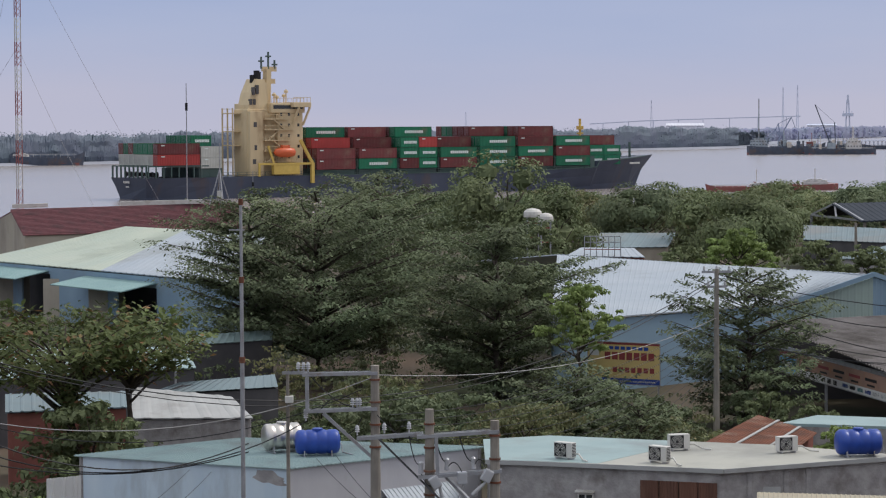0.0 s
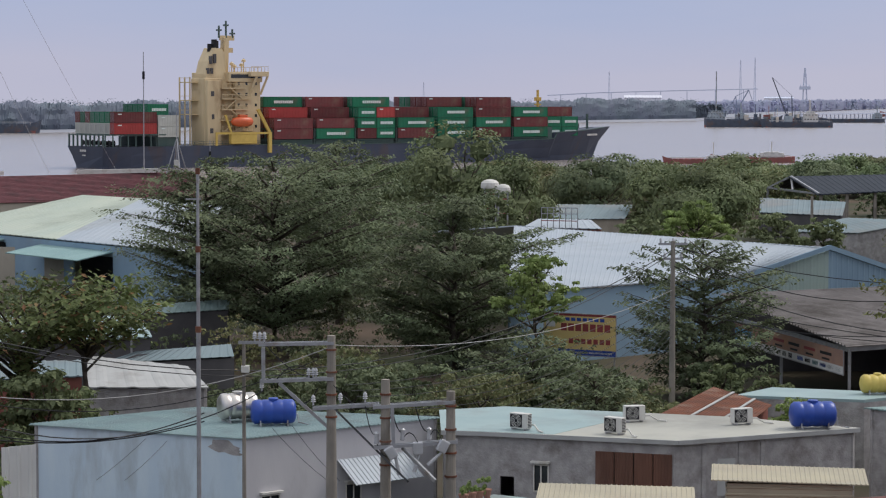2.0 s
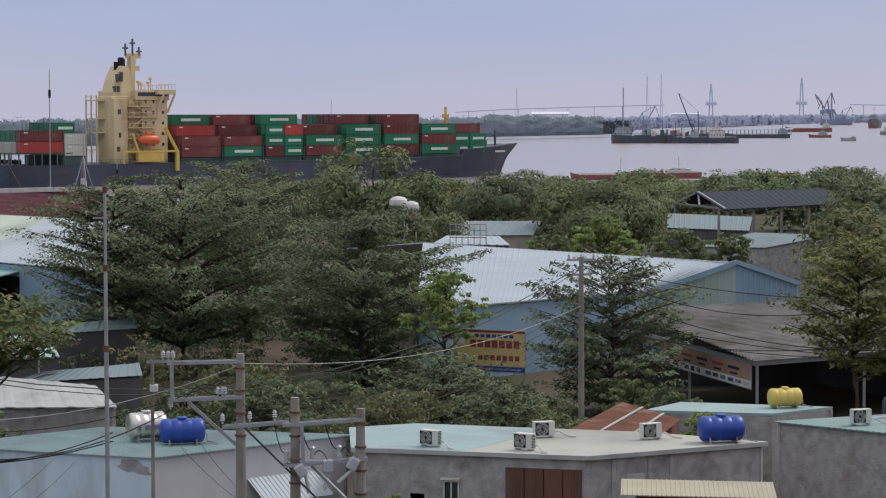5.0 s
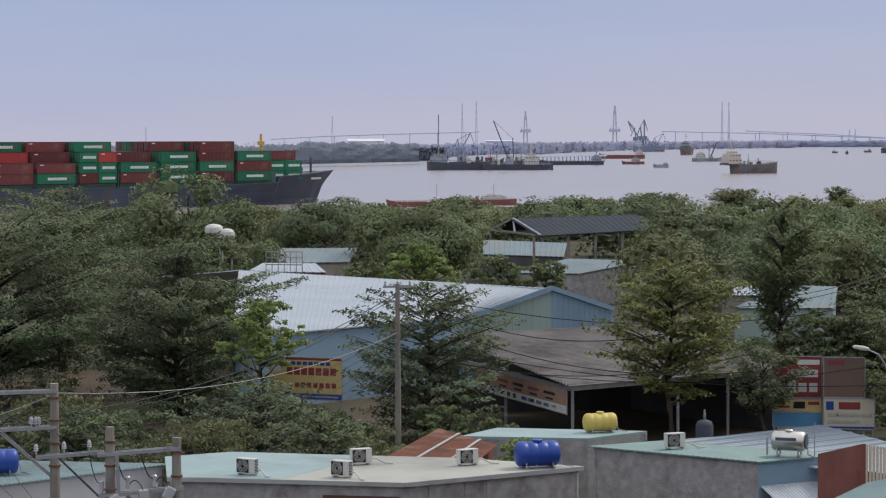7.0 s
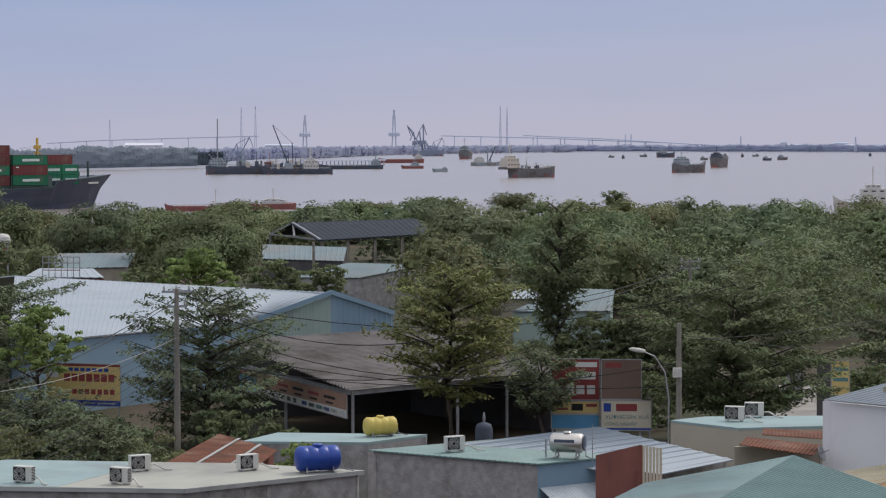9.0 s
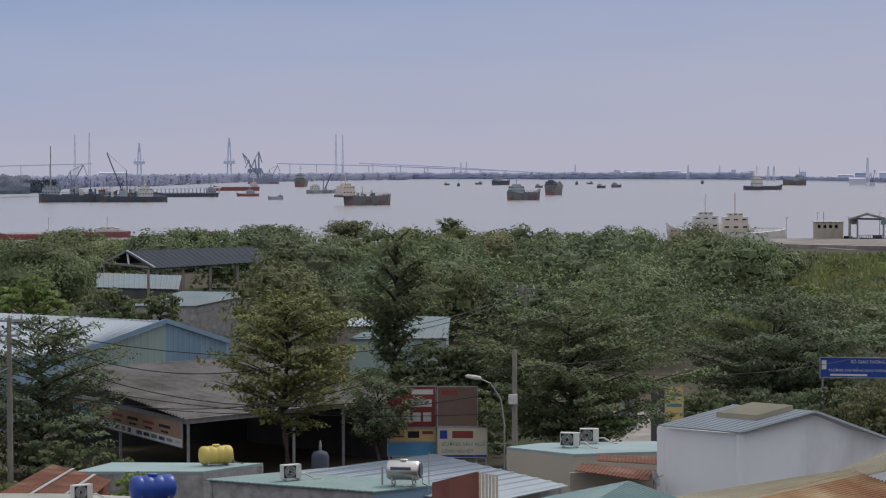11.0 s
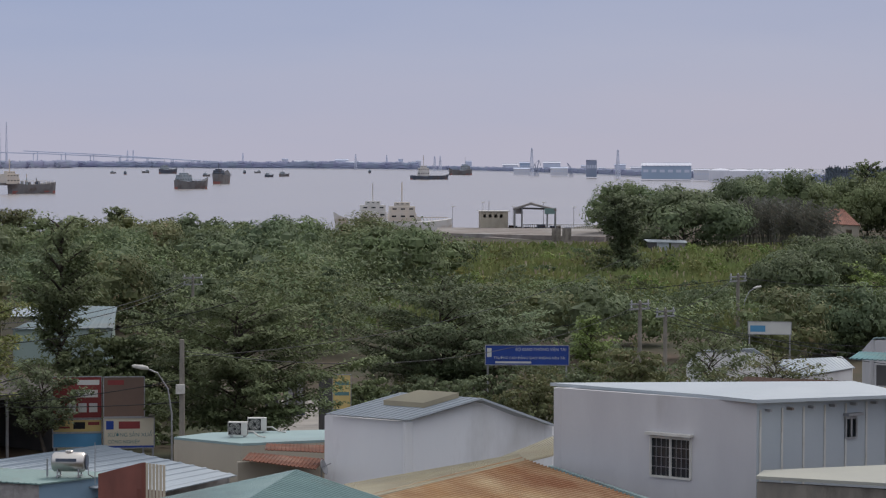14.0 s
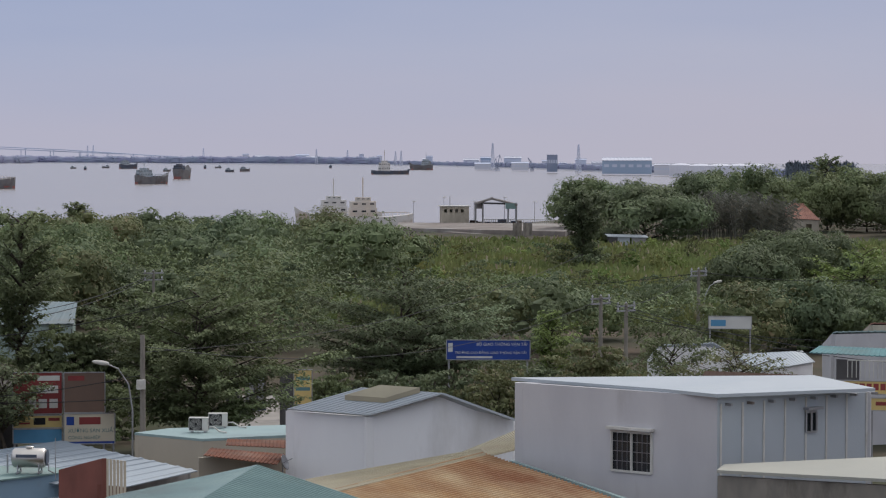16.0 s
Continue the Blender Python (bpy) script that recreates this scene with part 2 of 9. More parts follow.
M = {
    "ground": mat("dry_earth", (0.102, 0.072, 0.051), (0.060, 0.051, 0.036), 0.95, scale=0.12, stain=(0.030, 0.045, 0.018), amount=0.6, fine=3),
    "paving": mat("concrete_yard", (0.34, 0.31, 0.28), (0.26, 0.24, 0.22), 0.9, scale=0.4, stain=(0.15, 0.14, 0.12)),
    "quay": mat("muddy_stained_concrete", (0.25, 0.215, 0.195), (0.17, 0.145, 0.13), 0.9, scale=0.3, stain=(0.33, 0.31, 0.29), amount=0.5, fine=2),
    "mossy": mat("black_stained_concrete", (0.16, 0.15, 0.135), (0.09, 0.085, 0.078), 0.95, scale=1.4, stain=(0.30, 0.28, 0.26), amount=0.35, bump=0.6),
    "grass": mat("grass_green", (0.10, 0.15, 0.04), (0.16, 0.19, 0.06), 0.9, scale=0.3, fine=5),
    "drab_roof": mat("drab_cream_roof_sheet", (0.40, 0.39, 0.34), (0.35, 0.345, 0.31), 0.7, scale=0.35, stain=(0.25, 0.245, 0.22), amount=0.4),
    "white_roof": mat("pale_blue_steel_roof", (0.358, 0.393, 0.427), (0.317, 0.358, 0.399), 0.45, scale=0.25, stain=(0.248, 0.262, 0.262), amount=0.35),
    "cream_roof": mat("pale_green_steel_roof", (0.420, 0.454, 0.370), (0.370, 0.420, 0.353), 0.5, scale=0.2, stain=(0.277, 0.311, 0.252), amount=0.3),
    "teal_roof": mat("teal_steel_roof", (0.197, 0.289, 0.275), (0.164, 0.243, 0.236), 0.5, scale=0.5, stain=(0.170, 0.183, 0.164), amount=0.35),
    "pale_teal": mat("pale_teal_steel_roof", (0.289, 0.376, 0.368), (0.253, 0.340, 0.340), 0.5, scale=0.6, stain=(0.217, 0.246, 0.238), amount=0.4),
    "dark_teal": mat("deep_teal_steel_roof", (0.12, 0.24, 0.25), (0.10, 0.19, 0.2), 0.8, scale=0.4, stain=(0.15, 0.17, 0.16), amount=0.4),
    "far_teal": mat("faded_blue_green_steel_roof", (0.175, 0.225, 0.24), (0.14, 0.185, 0.20), 0.6, scale=0.3, stain=(0.20, 0.20, 0.19), amount=0.45),
    "dark_teal2": mat("teal_awning_steel", (0.24, 0.36, 0.35), (0.2, 0.31, 0.31), 0.5, scale=0.4),
    "grey_pale": mat("pale_weathered_roof", (0.40, 0.40, 0.39), (0.34, 0.34, 0.33), 0.7, scale=0.6, stain=(0.24, 0.23, 0.21), amount=0.4),
    "brown_flat": mat("brown_painted_roof", (0.20, 0.13, 0.10), (0.16, 0.11, 0.09), 0.8, scale=0.6),
    "grey_roof": mat("weathered_fibre_cement_roof", (0.244, 0.223, 0.214), (0.185, 0.168, 0.160), 0.85, scale=0.7, stain=(0.109, 0.097, 0.088), amount=0.5, stretch=(1, 1, 1)),
    "dark_roof": mat("dark_slate_blue_roof", (0.035, 0.042, 0.055), (0.028, 0.034, 0.045), 0.85, scale=0.5),
    "rust_roof": mat("rusted_steel_roof", (0.185, 0.071, 0.042), (0.109, 0.050, 0.034), 0.85, scale=1.2, stain=(0.252, 0.168, 0.126), amount=0.35),
    "rust_yellow": mat("rust_streaked_cream_roof", (0.437, 0.336, 0.210), (0.370, 0.227, 0.109), 0.75, scale=0.6, stain=(0.20, 0.085, 0.04), amount=0.75, stretch=(1.0, 0.35, 1)),
    # maroon tile with a little haze lightening its colour
    "tile_red": mat("hazed_maroon_clay_tile", (0.235, 0.105, 0.11), (0.185, 0.085, 0.09), 0.75, scale=1.5, stain=(0.13, 0.08, 0.08), amount=0.4),
    "red_rust": mat("faded_dark_red_steel", (0.16, 0.065, 0.058), (0.12, 0.052, 0.048), 0.8, scale=1.3, stain=(0.27, 0.19, 0.16), amount=0.4, stretch=(1, 0.3, 1)),
    "tile_orange": mat("orange_clay_tile", (0.31, 0.155, 0.115), (0.24, 0.12, 0.095), 0.8, scale=1.0),
    "plaster_white": mat("white_painted_plaster", (0.82, 0.81, 0.81), (0.77, 0.76, 0.77), 0.8, scale=0.5, stain=(0.55, 0.53, 0.51), amount=0.34, stretch=(1, 1, 0.3)),
    "plaster_blue": mat("faded_blue_plaster", (0.52, 0.62, 0.70), (0.58, 0.67, 0.73), 0.85, scale=1.5, stain=(0.40, 0.45, 0.48), amount=0.42, bump=0.3, stretch=(1, 1, 0.28)),
    "plaster_lilac": mat("pale_lilac_plaster", (0.55, 0.535, 0.545), (0.50, 0.485, 0.50), 0.85, scale=1.2, stain=(0.42, 0.40, 0.40), amount=0.3, stretch=(1, 1, 0.35)),
    "plaster_grey": mat("bare_grey_render", (0.39, 0.37, 0.36), (0.29, 0.275, 0.27), 0.95, scale=2.6, stain=(0.21, 0.19, 0.18), amount=0.42, bump=0.8),
    "plaster_cream": mat("cream_plaster", (0.437, 0.386, 0.311), (0.395, 0.353, 0.286), 0.85, scale=0.5, stain=(0.269, 0.235, 0.193), amount=0.35, stretch=(1, 1, 0.4)),
    "brick_red": mat("brown_red_painted_wall", (0.25, 0.095, 0.075), (0.19, 0.075, 0.06), 0.85, scale=0.8),
    "steel_blue": mat("light_blue_steel_cladding", (0.235, 0.336, 0.420), (0.202, 0.294, 0.378), 0.5, scale=0.3, stain=(0.210, 0.235, 0.252), amount=0.3),
    "steel_green": mat("pale_green_steel_cladding", (0.336, 0.412, 0.370), (0.294, 0.370, 0.344), 0.5, scale=0.3, stain=(0.252, 0.277, 0.252), amount=0.3),
    "steel_white": mat("white_steel_cladding", (0.45, 0.478, 0.505), (0.40, 0.435, 0.465), 0.45, scale=0.4, stain=(0.353, 0.370, 0.378), amount=0.25),
    "brown_door": mat("brown_corrugated_steel", (0.17, 0.085, 0.06), (0.11, 0.06, 0.045), 0.8, scale=1.0, stain=(0.25, 0.17, 0.13), amount=0.35, stretch=(1, 1, 0.3)),
    "concrete": mat("weathered_concrete", (0.30, 0.27, 0.23), (0.22, 0.2, 0.175), 0.9, scale=2.0, stain=(0.12, 0.105, 0.09), amount=0.4, stretch=(1, 1, 0.4)),
    "galv": mat("galvanised_steel", (0.42, 0.42, 0.43), (0.34, 0.34, 0.35), 0.45, 0.7, scale=3.0, stain=(0.23, 0.17, 0.13), amount=0.25),
    "chrome": mat("polished_stainless_steel", (0.62, 0.58, 0.54), (0.52, 0.49, 0.46), 0.38, 1.0, scale=2.0, bump=0.03),
    "blue_plastic": mat("blue_plastic", (0.015, 0.06, 0.33), (0.012, 0.045, 0.26), 0.4, scale=2.0, bump=0.04),
    "yellow_plastic": mat("yellow_plastic", (0.60, 0.47, 0.13), (0.53, 0.41, 0.11), 0.45, scale=2.0, bump=0.04),
    "white_paint": mat("white_enamel", (0.62, 0.60, 0.56), (0.54, 0.52, 0.48), 0.5, scale=2.0, stain=(0.38, 0.34, 0.28), amount=0.3),
    "black": mat("black_rubber", (0.015, 0.015, 0.017), (0.022, 0.022, 0.024), 0.6, bump=0.0),
    "dark_glass": mat("dark_window_glass", (0.02, 0.025, 0.03), (0.03, 0.035, 0.04), 0.08, bump=0.0),
    # dark tone standing in for inner shade, lifted for haze; some dark parts share it
    "shade_and_dark": mat("inner_shade_and_dark_parts", (0.08, 0.076, 0.08), (0.11, 0.104, 0.104), 0.9, scale=0.6),
    "porcelain": mat("grey_porcelain", (0.45, 0.45, 0.46), (0.38, 0.38, 0.39), 0.25, bump=0.0),
    "bark": mat("grey_brown_bark", (0.10, 0.08, 0.065), (0.06, 0.05, 0.04), 0.95, scale=3.0, bump=0.5),
}
L = {
    "dark": leaf_mat("deep_green_leaves", (0.095, 0.125, 0.072), (0.165, 0.205, 0.10), None, (0.62, 1.5)),
    "mid": leaf_mat("green_leaves", (0.110, 0.142, 0.072), (0.18, 0.222, 0.10), None, (0.62, 1.5)),
    "light": leaf_mat("light_green_leaves", (0.150, 0.215, 0.072), (0.235, 0.315, 0.105), None, (0.65, 1.4)),
    "olive": leaf_mat("olive_leaves", (0.110, 0.130, 0.062), (0.18, 0.200, 0.09), (0.24, 0.2, 0.12), (0.62, 1.5)),
    "lime": leaf_mat("yellow_green_leaves", (0.135, 0.16, 0.06), (0.23, 0.262, 0.092), (0.28, 0.24, 0.11), (0.65, 1.4)),
    "almond": leaf_mat("almond_leaves", (0.075, 0.105, 0.042), (0.145, 0.18, 0.064), (0.24, 0.14, 0.075), (0.65, 1.5)),
    "palm": leaf_mat("nipa_palm_leaves", (0.115, 0.13, 0.10), (0.20, 0.205, 0.16), (0.25, 0.22, 0.16)),
    # haze of the distance is mixed into these two leaf colours
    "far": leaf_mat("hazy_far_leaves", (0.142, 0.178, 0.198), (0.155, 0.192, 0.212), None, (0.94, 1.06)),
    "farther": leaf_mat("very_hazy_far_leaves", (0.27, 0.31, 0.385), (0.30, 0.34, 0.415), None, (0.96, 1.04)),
}

# ---- building blocks ----
ORIGIN = {}


def thing(name, label, category, base=(0, 0, 0), group="", m=None, kind=""):
    """An empty at the base of a thing; parts are given in world metres, or in its own when m is given."""
    ob = new(name)
    ob.empty_display_size = 0.5
    if m is not None:
        ob.matrix_world = m
        ORIGIN[ob.name] = Vector((0, 0, 0))
    else:
        ob.location = base
        ORIGIN[ob.name] = Vector(base)
    return tagged(ob, label, category, group, kind)


def finish(name, me, material, parent=None, label="", kind="", category=""):
    ob = new(name, me)
    me.materials.append(material)
    if parent is not None:
        o = ORIGIN[parent.name]
        me.transform(Matrix.Translation(-o))
        ob.parent = parent
        ORIGIN[ob.name] = o
    else:
        ORIGIN[ob.name] = Vector((0, 0, 0))
    if label or kind or category:
        tagged(ob, label, category, "", kind)
    return ob


def part(name, bm, material, parent=None, label="", kind="", category="", smooth=False):
    me = bpy.data.meshes.new(name)
    bmesh.ops.recalc_face_normals(bm, faces=bm.faces)
    for f in bm.faces:
        f.smooth = smooth
    bm.to_mesh(me)
    bm.free()
    return finish(name, me, material, parent, label, kind, category)


def quads(name, V, F4, material, parent=None, label="", kind="", category=""):
    me = bpy.data.meshes.new(name)
    V, F4 = np.asarray(V, dtype=np.float32), np.asarray(F4, dtype=np.int32)
    me.vertices.add(len(V))
    me.vertices.foreach_set("co", V.ravel())
    me.loops.add(F4.size)
    me.loops.foreach_set("vertex_index", F4.ravel())
    me.polygons.add(len(F4))
    me.polygons.foreach_set("loop_start", np.arange(0, F4.size, 4, dtype=np.int32))
    me.update(calc_edges=True)
    me.shade_flat()
    return finish(name, me, material, parent, label, kind, category)


def box(bm, x0, y0, z0, x1, y1, z1, bevel=0.0):
    r = bmesh.ops.create_cube(bm, size=1.0)
    for v in r["verts"]:
        v.co = Vector((x0 + (v.co.x + 0.5) * (x1 - x0), y0 + (v.co.y + 0.5) * (y1 - y0), z0 + (v.co.z + 0.5) * (z1 - z0)))
    if bevel:
        es = list({e for v in r["verts"] for e in v.link_edges})
        bmesh.ops.bevel(bm, geom=es, offset=bevel, segments=2, affect="EDGES", profile=0.6)
    return bm


def beam(bm, a, b, wdt, hgt=None, seg=4):
    """A straight bar from a to b: square, or round with seg sides."""
    a, b = Vector(a), Vector(b)
    hgt = hgt or wdt
    d = (b - a)
    m = Matrix.Translation((a + b) / 2) @ d.to_track_quat("Z", "Y").to_matrix().to_4x4()
    if seg == 4:
        r = bmesh.ops.create_cube(bm, size=1.0, matrix=m @ Matrix.Diagonal((wdt, hgt, d.length, 1)))
    else:
        r = bmesh.ops.create_cone(bm, cap_ends=True, segments=seg, radius1=wdt / 2, radius2=hgt / 2, depth=d.length, matrix=m)
    return r


def tube(bm, pts, radii, seg=6):
    """A bent round limb through pts."""
    rings = []
    for i, q in enumerate(pts):
        q = Vector(q)
        d = Vector(pts[min(i + 1, len(pts) - 1)]) - Vector(pts[max(i - 1, 0)])
        t = d.to_track_quat("Z", "Y").to_matrix()
        rings.append([bm.verts.new(q + t @ Vector((math.cos(k * math.tau / seg) * radii[i], math.sin(k * math.tau / seg) * radii[i], 0))) for k in range(seg)])
    for r0, r1 in zip(rings, rings[1:]):
        for k in range(seg):
            bm.faces.new((r0[k], r0[(k + 1) % seg], r1[(k + 1) % seg], r1[k]))
    bm.faces.new(rings[-1])
    bm.faces.new(rings[0][::-1])


def lathe(bm, profile, m, seg=20):
    """Turn a profile of (radius, along) round the z axis of m."""
    rings = [[bm.verts.new(m @ Vector((r * math.cos(k * math.tau / seg), r * math.sin(k * math.tau / seg), h))) for k in range(seg)] for r, h in profile]
    for r0, r1 in zip(rings, rings[1:]):
        for k in range(seg):
            bm.faces.new((r0[k], r0[(k + 1) % seg], r1[(k + 1) % seg], r1[k]))
    bm.faces.new(rings[0][::-1])
    bm.faces.new(rings[-1])


def sheet(name, p00, p10, p11, p01, material, parent, pitch=0.25, amp=0.025, thick=0.05, label="", over=0.0):
    """A ribbed roof or wall sheet; the ribs run from the edge p00-p10 to the edge p01-p11."""
    p00, p10, p11, p01 = (Vector(q) for q in (p00, p10, p11, p01))
    if over:
        u, v = (p10 - p00).normalized() * over, (p01 - p00).normalized() * over
        p00, p10, p11, p01 = p00 - u - v, p10 + u - v, p11 + u + v, p01 - u + v
    n = (p10 - p00).cross(p01 - p00).normalized()
    if n.z < 0:
        n = -n
    waves = max(1, round(max((p10 - p00).length, (p11 - p01).length) / pitch))
    prof = ((0, 0), (0.3, 0), (0.42, 1), (0.58, 1), (0.7, 0))
    us = [((i + q[0]) / waves, q[1]) for i in range(waves) for q in prof] + [(1.0, 0)]
    V, F4 = [], []
    for s in (0.0, -thick):
        for f, h in us:
            o = n * (h * amp + s)
            V += [p00.lerp(p10, f) + o, p01.lerp(p11, f) + o]
    k = len(us) * 2
    for i in range(len(us) - 1):
        a = 2 * i
        F4 += [(a, a + 2, a + 3, a + 1), (k + a, k + a + 1, k + a + 3, k + a + 2), (a, k + a, k + a + 2, a + 2), (a + 1, a + 3, k + a + 3, k + a + 1)]
    e = k - 2
    F4 += [(0, 1, k + 1, k), (e, k + e, k + e + 1, e + 1)]
    return quads(name, [tuple(q) for q in V], F4, material, parent, label)


def wall(name, a, b, z0, material, parent, thick=0.15, holes=(), label=""):
    """A wall with the top corners a and b, down to z0, with holes (from, to, bottom, top) in metres along it and world height."""
    a, b = Vector(a), Vector(b)
    run = Vector((b.x - a.x, b.y - a.y, 0))
    ln, run = run.length, run.normalized()
    nrm = Vector((-run.y, run.x, 0)) * thick
    us = sorted({0.0, ln, *(min(max(h[0], 0), ln) for h in holes), *(min(max(h[1], 0), ln) for h in holes)})
    zs = sorted({z0, *(h[2] for h in holes), *(h[3] for h in holes)})
    bm = bmesh.new()
    top = lambda u: a.z + (b.z - a.z) * u / ln
    for u0, u1 in zip(us, us[1:]):
        lv = zs + [None]
        for q0, q1 in zip(lv, lv[1:]):
            uc, zc = (u0 + u1) / 2, (q0 + (q1 if q1 is not None else q0 + 0.01)) / 2
            if any(h[0] < uc < h[1] and h[2] < zc < h[3] for h in holes):
                continue
            c = []
            for off in (Vector((0, 0, 0)), nrm):
                for u, zz in ((u0, q0), (u1, q0), (u1, q1 if q1 is not None else top(u1)), (u0, q1 if q1 is not None else top(u0))):
                    p = Vector((a.x, a.y, 0)) + run * u + off
                    c.append(bm.verts.new((p.x, p.y, zz)))
            for f in ((0, 1, 2, 3), (7, 6, 5, 4), (0, 4, 5, 1), (1, 5, 6, 2), (2, 6, 7, 3), (3, 7, 4, 0)):
                bm.faces.new([c[i] for i in f])
    bmesh.ops.remove_doubles(bm, verts=bm.verts, dist=0.0005)
    return part(name, bm, material, parent, label)


def along(a, b, u, z, out=0.0):
    """A point u metres along the wall a-b, at height z, out metres in front of it."""
    a, b = Vector(a), Vector(b)
    r = Vector((b.x - a.x, b.y - a.y, 0)).normalized()
    q = Vector((a.x, a.y, 0)) + r * u + Vector((r.y, -r.x, 0)) * out
    return Vector((q.x, q.y, z))


def window(parent, a, b, u0, u1, z0, z1, frame_mat, bars=0, hood=True):
    """A framed window with panes in a hole of the wall a-b."""
    bm = bmesh.new()
    for q0, q1 in (((u0, z0), (u1, z0)), ((u0, z1), (u1, z1)), ((u0, z0), (u0, z1)), ((u1, z0), (u1, z1)), (((u0 + u1) / 2, z0), ((u0 + u1) / 2, z1))):
        beam(bm, along(a, b, q0[0], q0[1], 0.02), along(a, b, q1[0], q1[1], 0.02), 0.05, 0.06)
    fr = part("window", bm, frame_mat, parent, "white framed sliding window with dark panes")
    um = (u0 + u1) / 2
    for s0, s1 in ((u0, um), (um, u1)):
        bm = bmesh.new()
        bm.faces.new([bm.verts.new(along(a, b, u, z, -0.04)) for u, z in ((s0, z0), (s1, z0), (s1, z1), (s0, z1))])
        part("pane", bm, M["dark_glass"], fr)
    if bars:
        bm = bmesh.new()
        for i in range(1, bars):
            u = u0 + (u1 - u0) * i / bars
            beam(bm, along(a, b, u, z0, -0.02), along(a, b, u, z1, -0.02), 0.015)
        for f in (0.25, 0.5, 0.75):
            beam(bm, along(a, b, u0, z0 + (z1 - z0) * f, -0.02), along(a, b, u1, z0 + (z1 - z0) * f, -0.02), 0.015)
        part("grille", bm, M["galv"], fr)
    if hood:
        bm = bmesh.new()
        beam(bm, along(a, b, u0 - 0.08, z1 + 0.1, 0.1), along(a, b, u1 + 0.08, z1 + 0.1, 0.1), 0.22, 0.07)
        part("canopy", bm, frame_mat, parent)


def back_wall(pts, material, parent, z0, name="wall"):
    """Plain walls through the top points, in order."""
    for a, b in zip(pts, pts[1:]):
        wall(name, a, b, z0, material, parent)


def slab(name, pts, thick, material, parent, label="", kind=""):
    """A flat or bent polygon with thickness; pts are its top."""
    bm = bmesh.new()
    t = [bm.verts.new(q) for q in pts]
    d = [bm.verts.new((q[0], q[1], q[2] - thick)) for q in pts]
    bm.faces.new(t)
    bm.faces.new(d[::-1])
    for i in range(len(pts)):
        j = (i + 1) % len(pts)
        bm.faces.new((t[i], d[i], d[j], t[j]))
    return part(name, bm, material, parent, label, kind)


# ---- trees ----


def leaf_cloud(clumps, n, size, rng, droop=0.25, upward=1.2, shell=0.45, sprays=9):
    """n small folded leaves spread in and on the clumps (centre and radii)."""
    C = np.asarray(clumps, dtype=float)
    if sprays:
        # each clump breaks up into smaller flat sprays, which fray its outline
        e = rng.normal(size=(len(C), sprays, 3))
        e /= np.linalg.norm(e, axis=2)[:, :, None]
        cen = C[:, None, :3] + e * C[:, None, 3:] * (rng.random((len(C), sprays, 1)) ** 0.5) * np.array([1.15, 1.15, 1.1])
        k = (0.22 + 0.26 * rng.random((len(C), sprays, 1)))
        rad = C[:, None, 3:] * k * np.array([1.0, 1.0, 0.75])
        rad[:, :, 2] = np.maximum(rad[:, :, 2], 0.1)
        C = np.concatenate([cen, rad], 2).reshape(-1, 6)
    wgt = (C[:, 3] * C[:, 4] * C[:, 5]) ** (2 / 3)
    i = rng.choice(len(C), n, p=wgt / wgt.sum())
    d = rng.normal(size=(n, 3))
    d /= np.linalg.norm(d, axis=1)[:, None]
    p = C[i, :3] + d * C[i, 3:] * (rng.random(n) ** shell)[:, None]
    return leaves(p, d * 1.5 + rng.normal(size=(n, 3)) * 0.33 + np.array([0, 0, upward * 0.5]), size, rng, droop)


def leaves(p, nrm, size, rng, droop=0.25):
    """A folded leaf at each point p, facing nrm."""
    n = len(p)
    nrm = nrm / np.linalg.norm(nrm, axis=1)[:, None]
    t = rng.normal(size=(n, 3))
    t -= nrm * (t * nrm).sum(1)[:, None]
    t /= np.linalg.norm(t, axis=1)[:, None]
    s = np.cross(nrm, t)
    sz = size * (0.6 + 0.8 * rng.random(n))[:, None]
    dn = np.array([0, 0, -1.0]) * sz * droop
    V = np.stack([p - t * sz * 0.5, p + s * sz * 0.3 + dn * 0.2, p + t * sz * 0.6 + dn, p - s * sz * 0.3 + dn * 0.2], 1).reshape(-1, 3)
    return V, np.arange(4 * n, dtype=np.int32).reshape(-1, 4)


def dome(x, y, z, wid, h, n, size, rng):
    """A billowing crown: rounded solid heads of foliage with loose leaves over them."""
    m_ = int(16 + wid)
    e = rng.normal(size=(m_, 3))
    e[:, 2] = e[:, 2] * 0.8 + 0.18
    e /= np.linalg.norm(e, axis=1)[:, None]
    rad = np.array([wid * 0.5, wid * 0.5, h * 0.52])
    mid = np.array([x, y, z + h * 0.47])
    cen = mid + e * rad * (0.6 + 0.22 * rng.random((m_, 1)))
    hr = rad * (0.22 + 0.17 * rng.random((m_, 1)))
    i = rng.integers(0, m_, n)
    d = rng.normal(size=(n, 3)) + e[i] * 0.5 + np.array([0, 0, 0.3])
    d /= np.linalg.norm(d, axis=1)[:, None]
    p = cen[i] + d * hr[i] * (0.78 + 0.36 * rng.random((n, 1)))
    V, _ = leaves(p, d + e[i] * 0.3 + rng.normal(size=(n, 3)) * 0.25 + np.array([0, 0, 0.2]), size, rng, 0.3)
    return np.concatenate([V, masses(np.concatenate([cen, hr], 1), rng, 0.46), masses([(*mid, *(rad * np.array([1.0, 1.0, 0.8])))], rng, 0.38)])


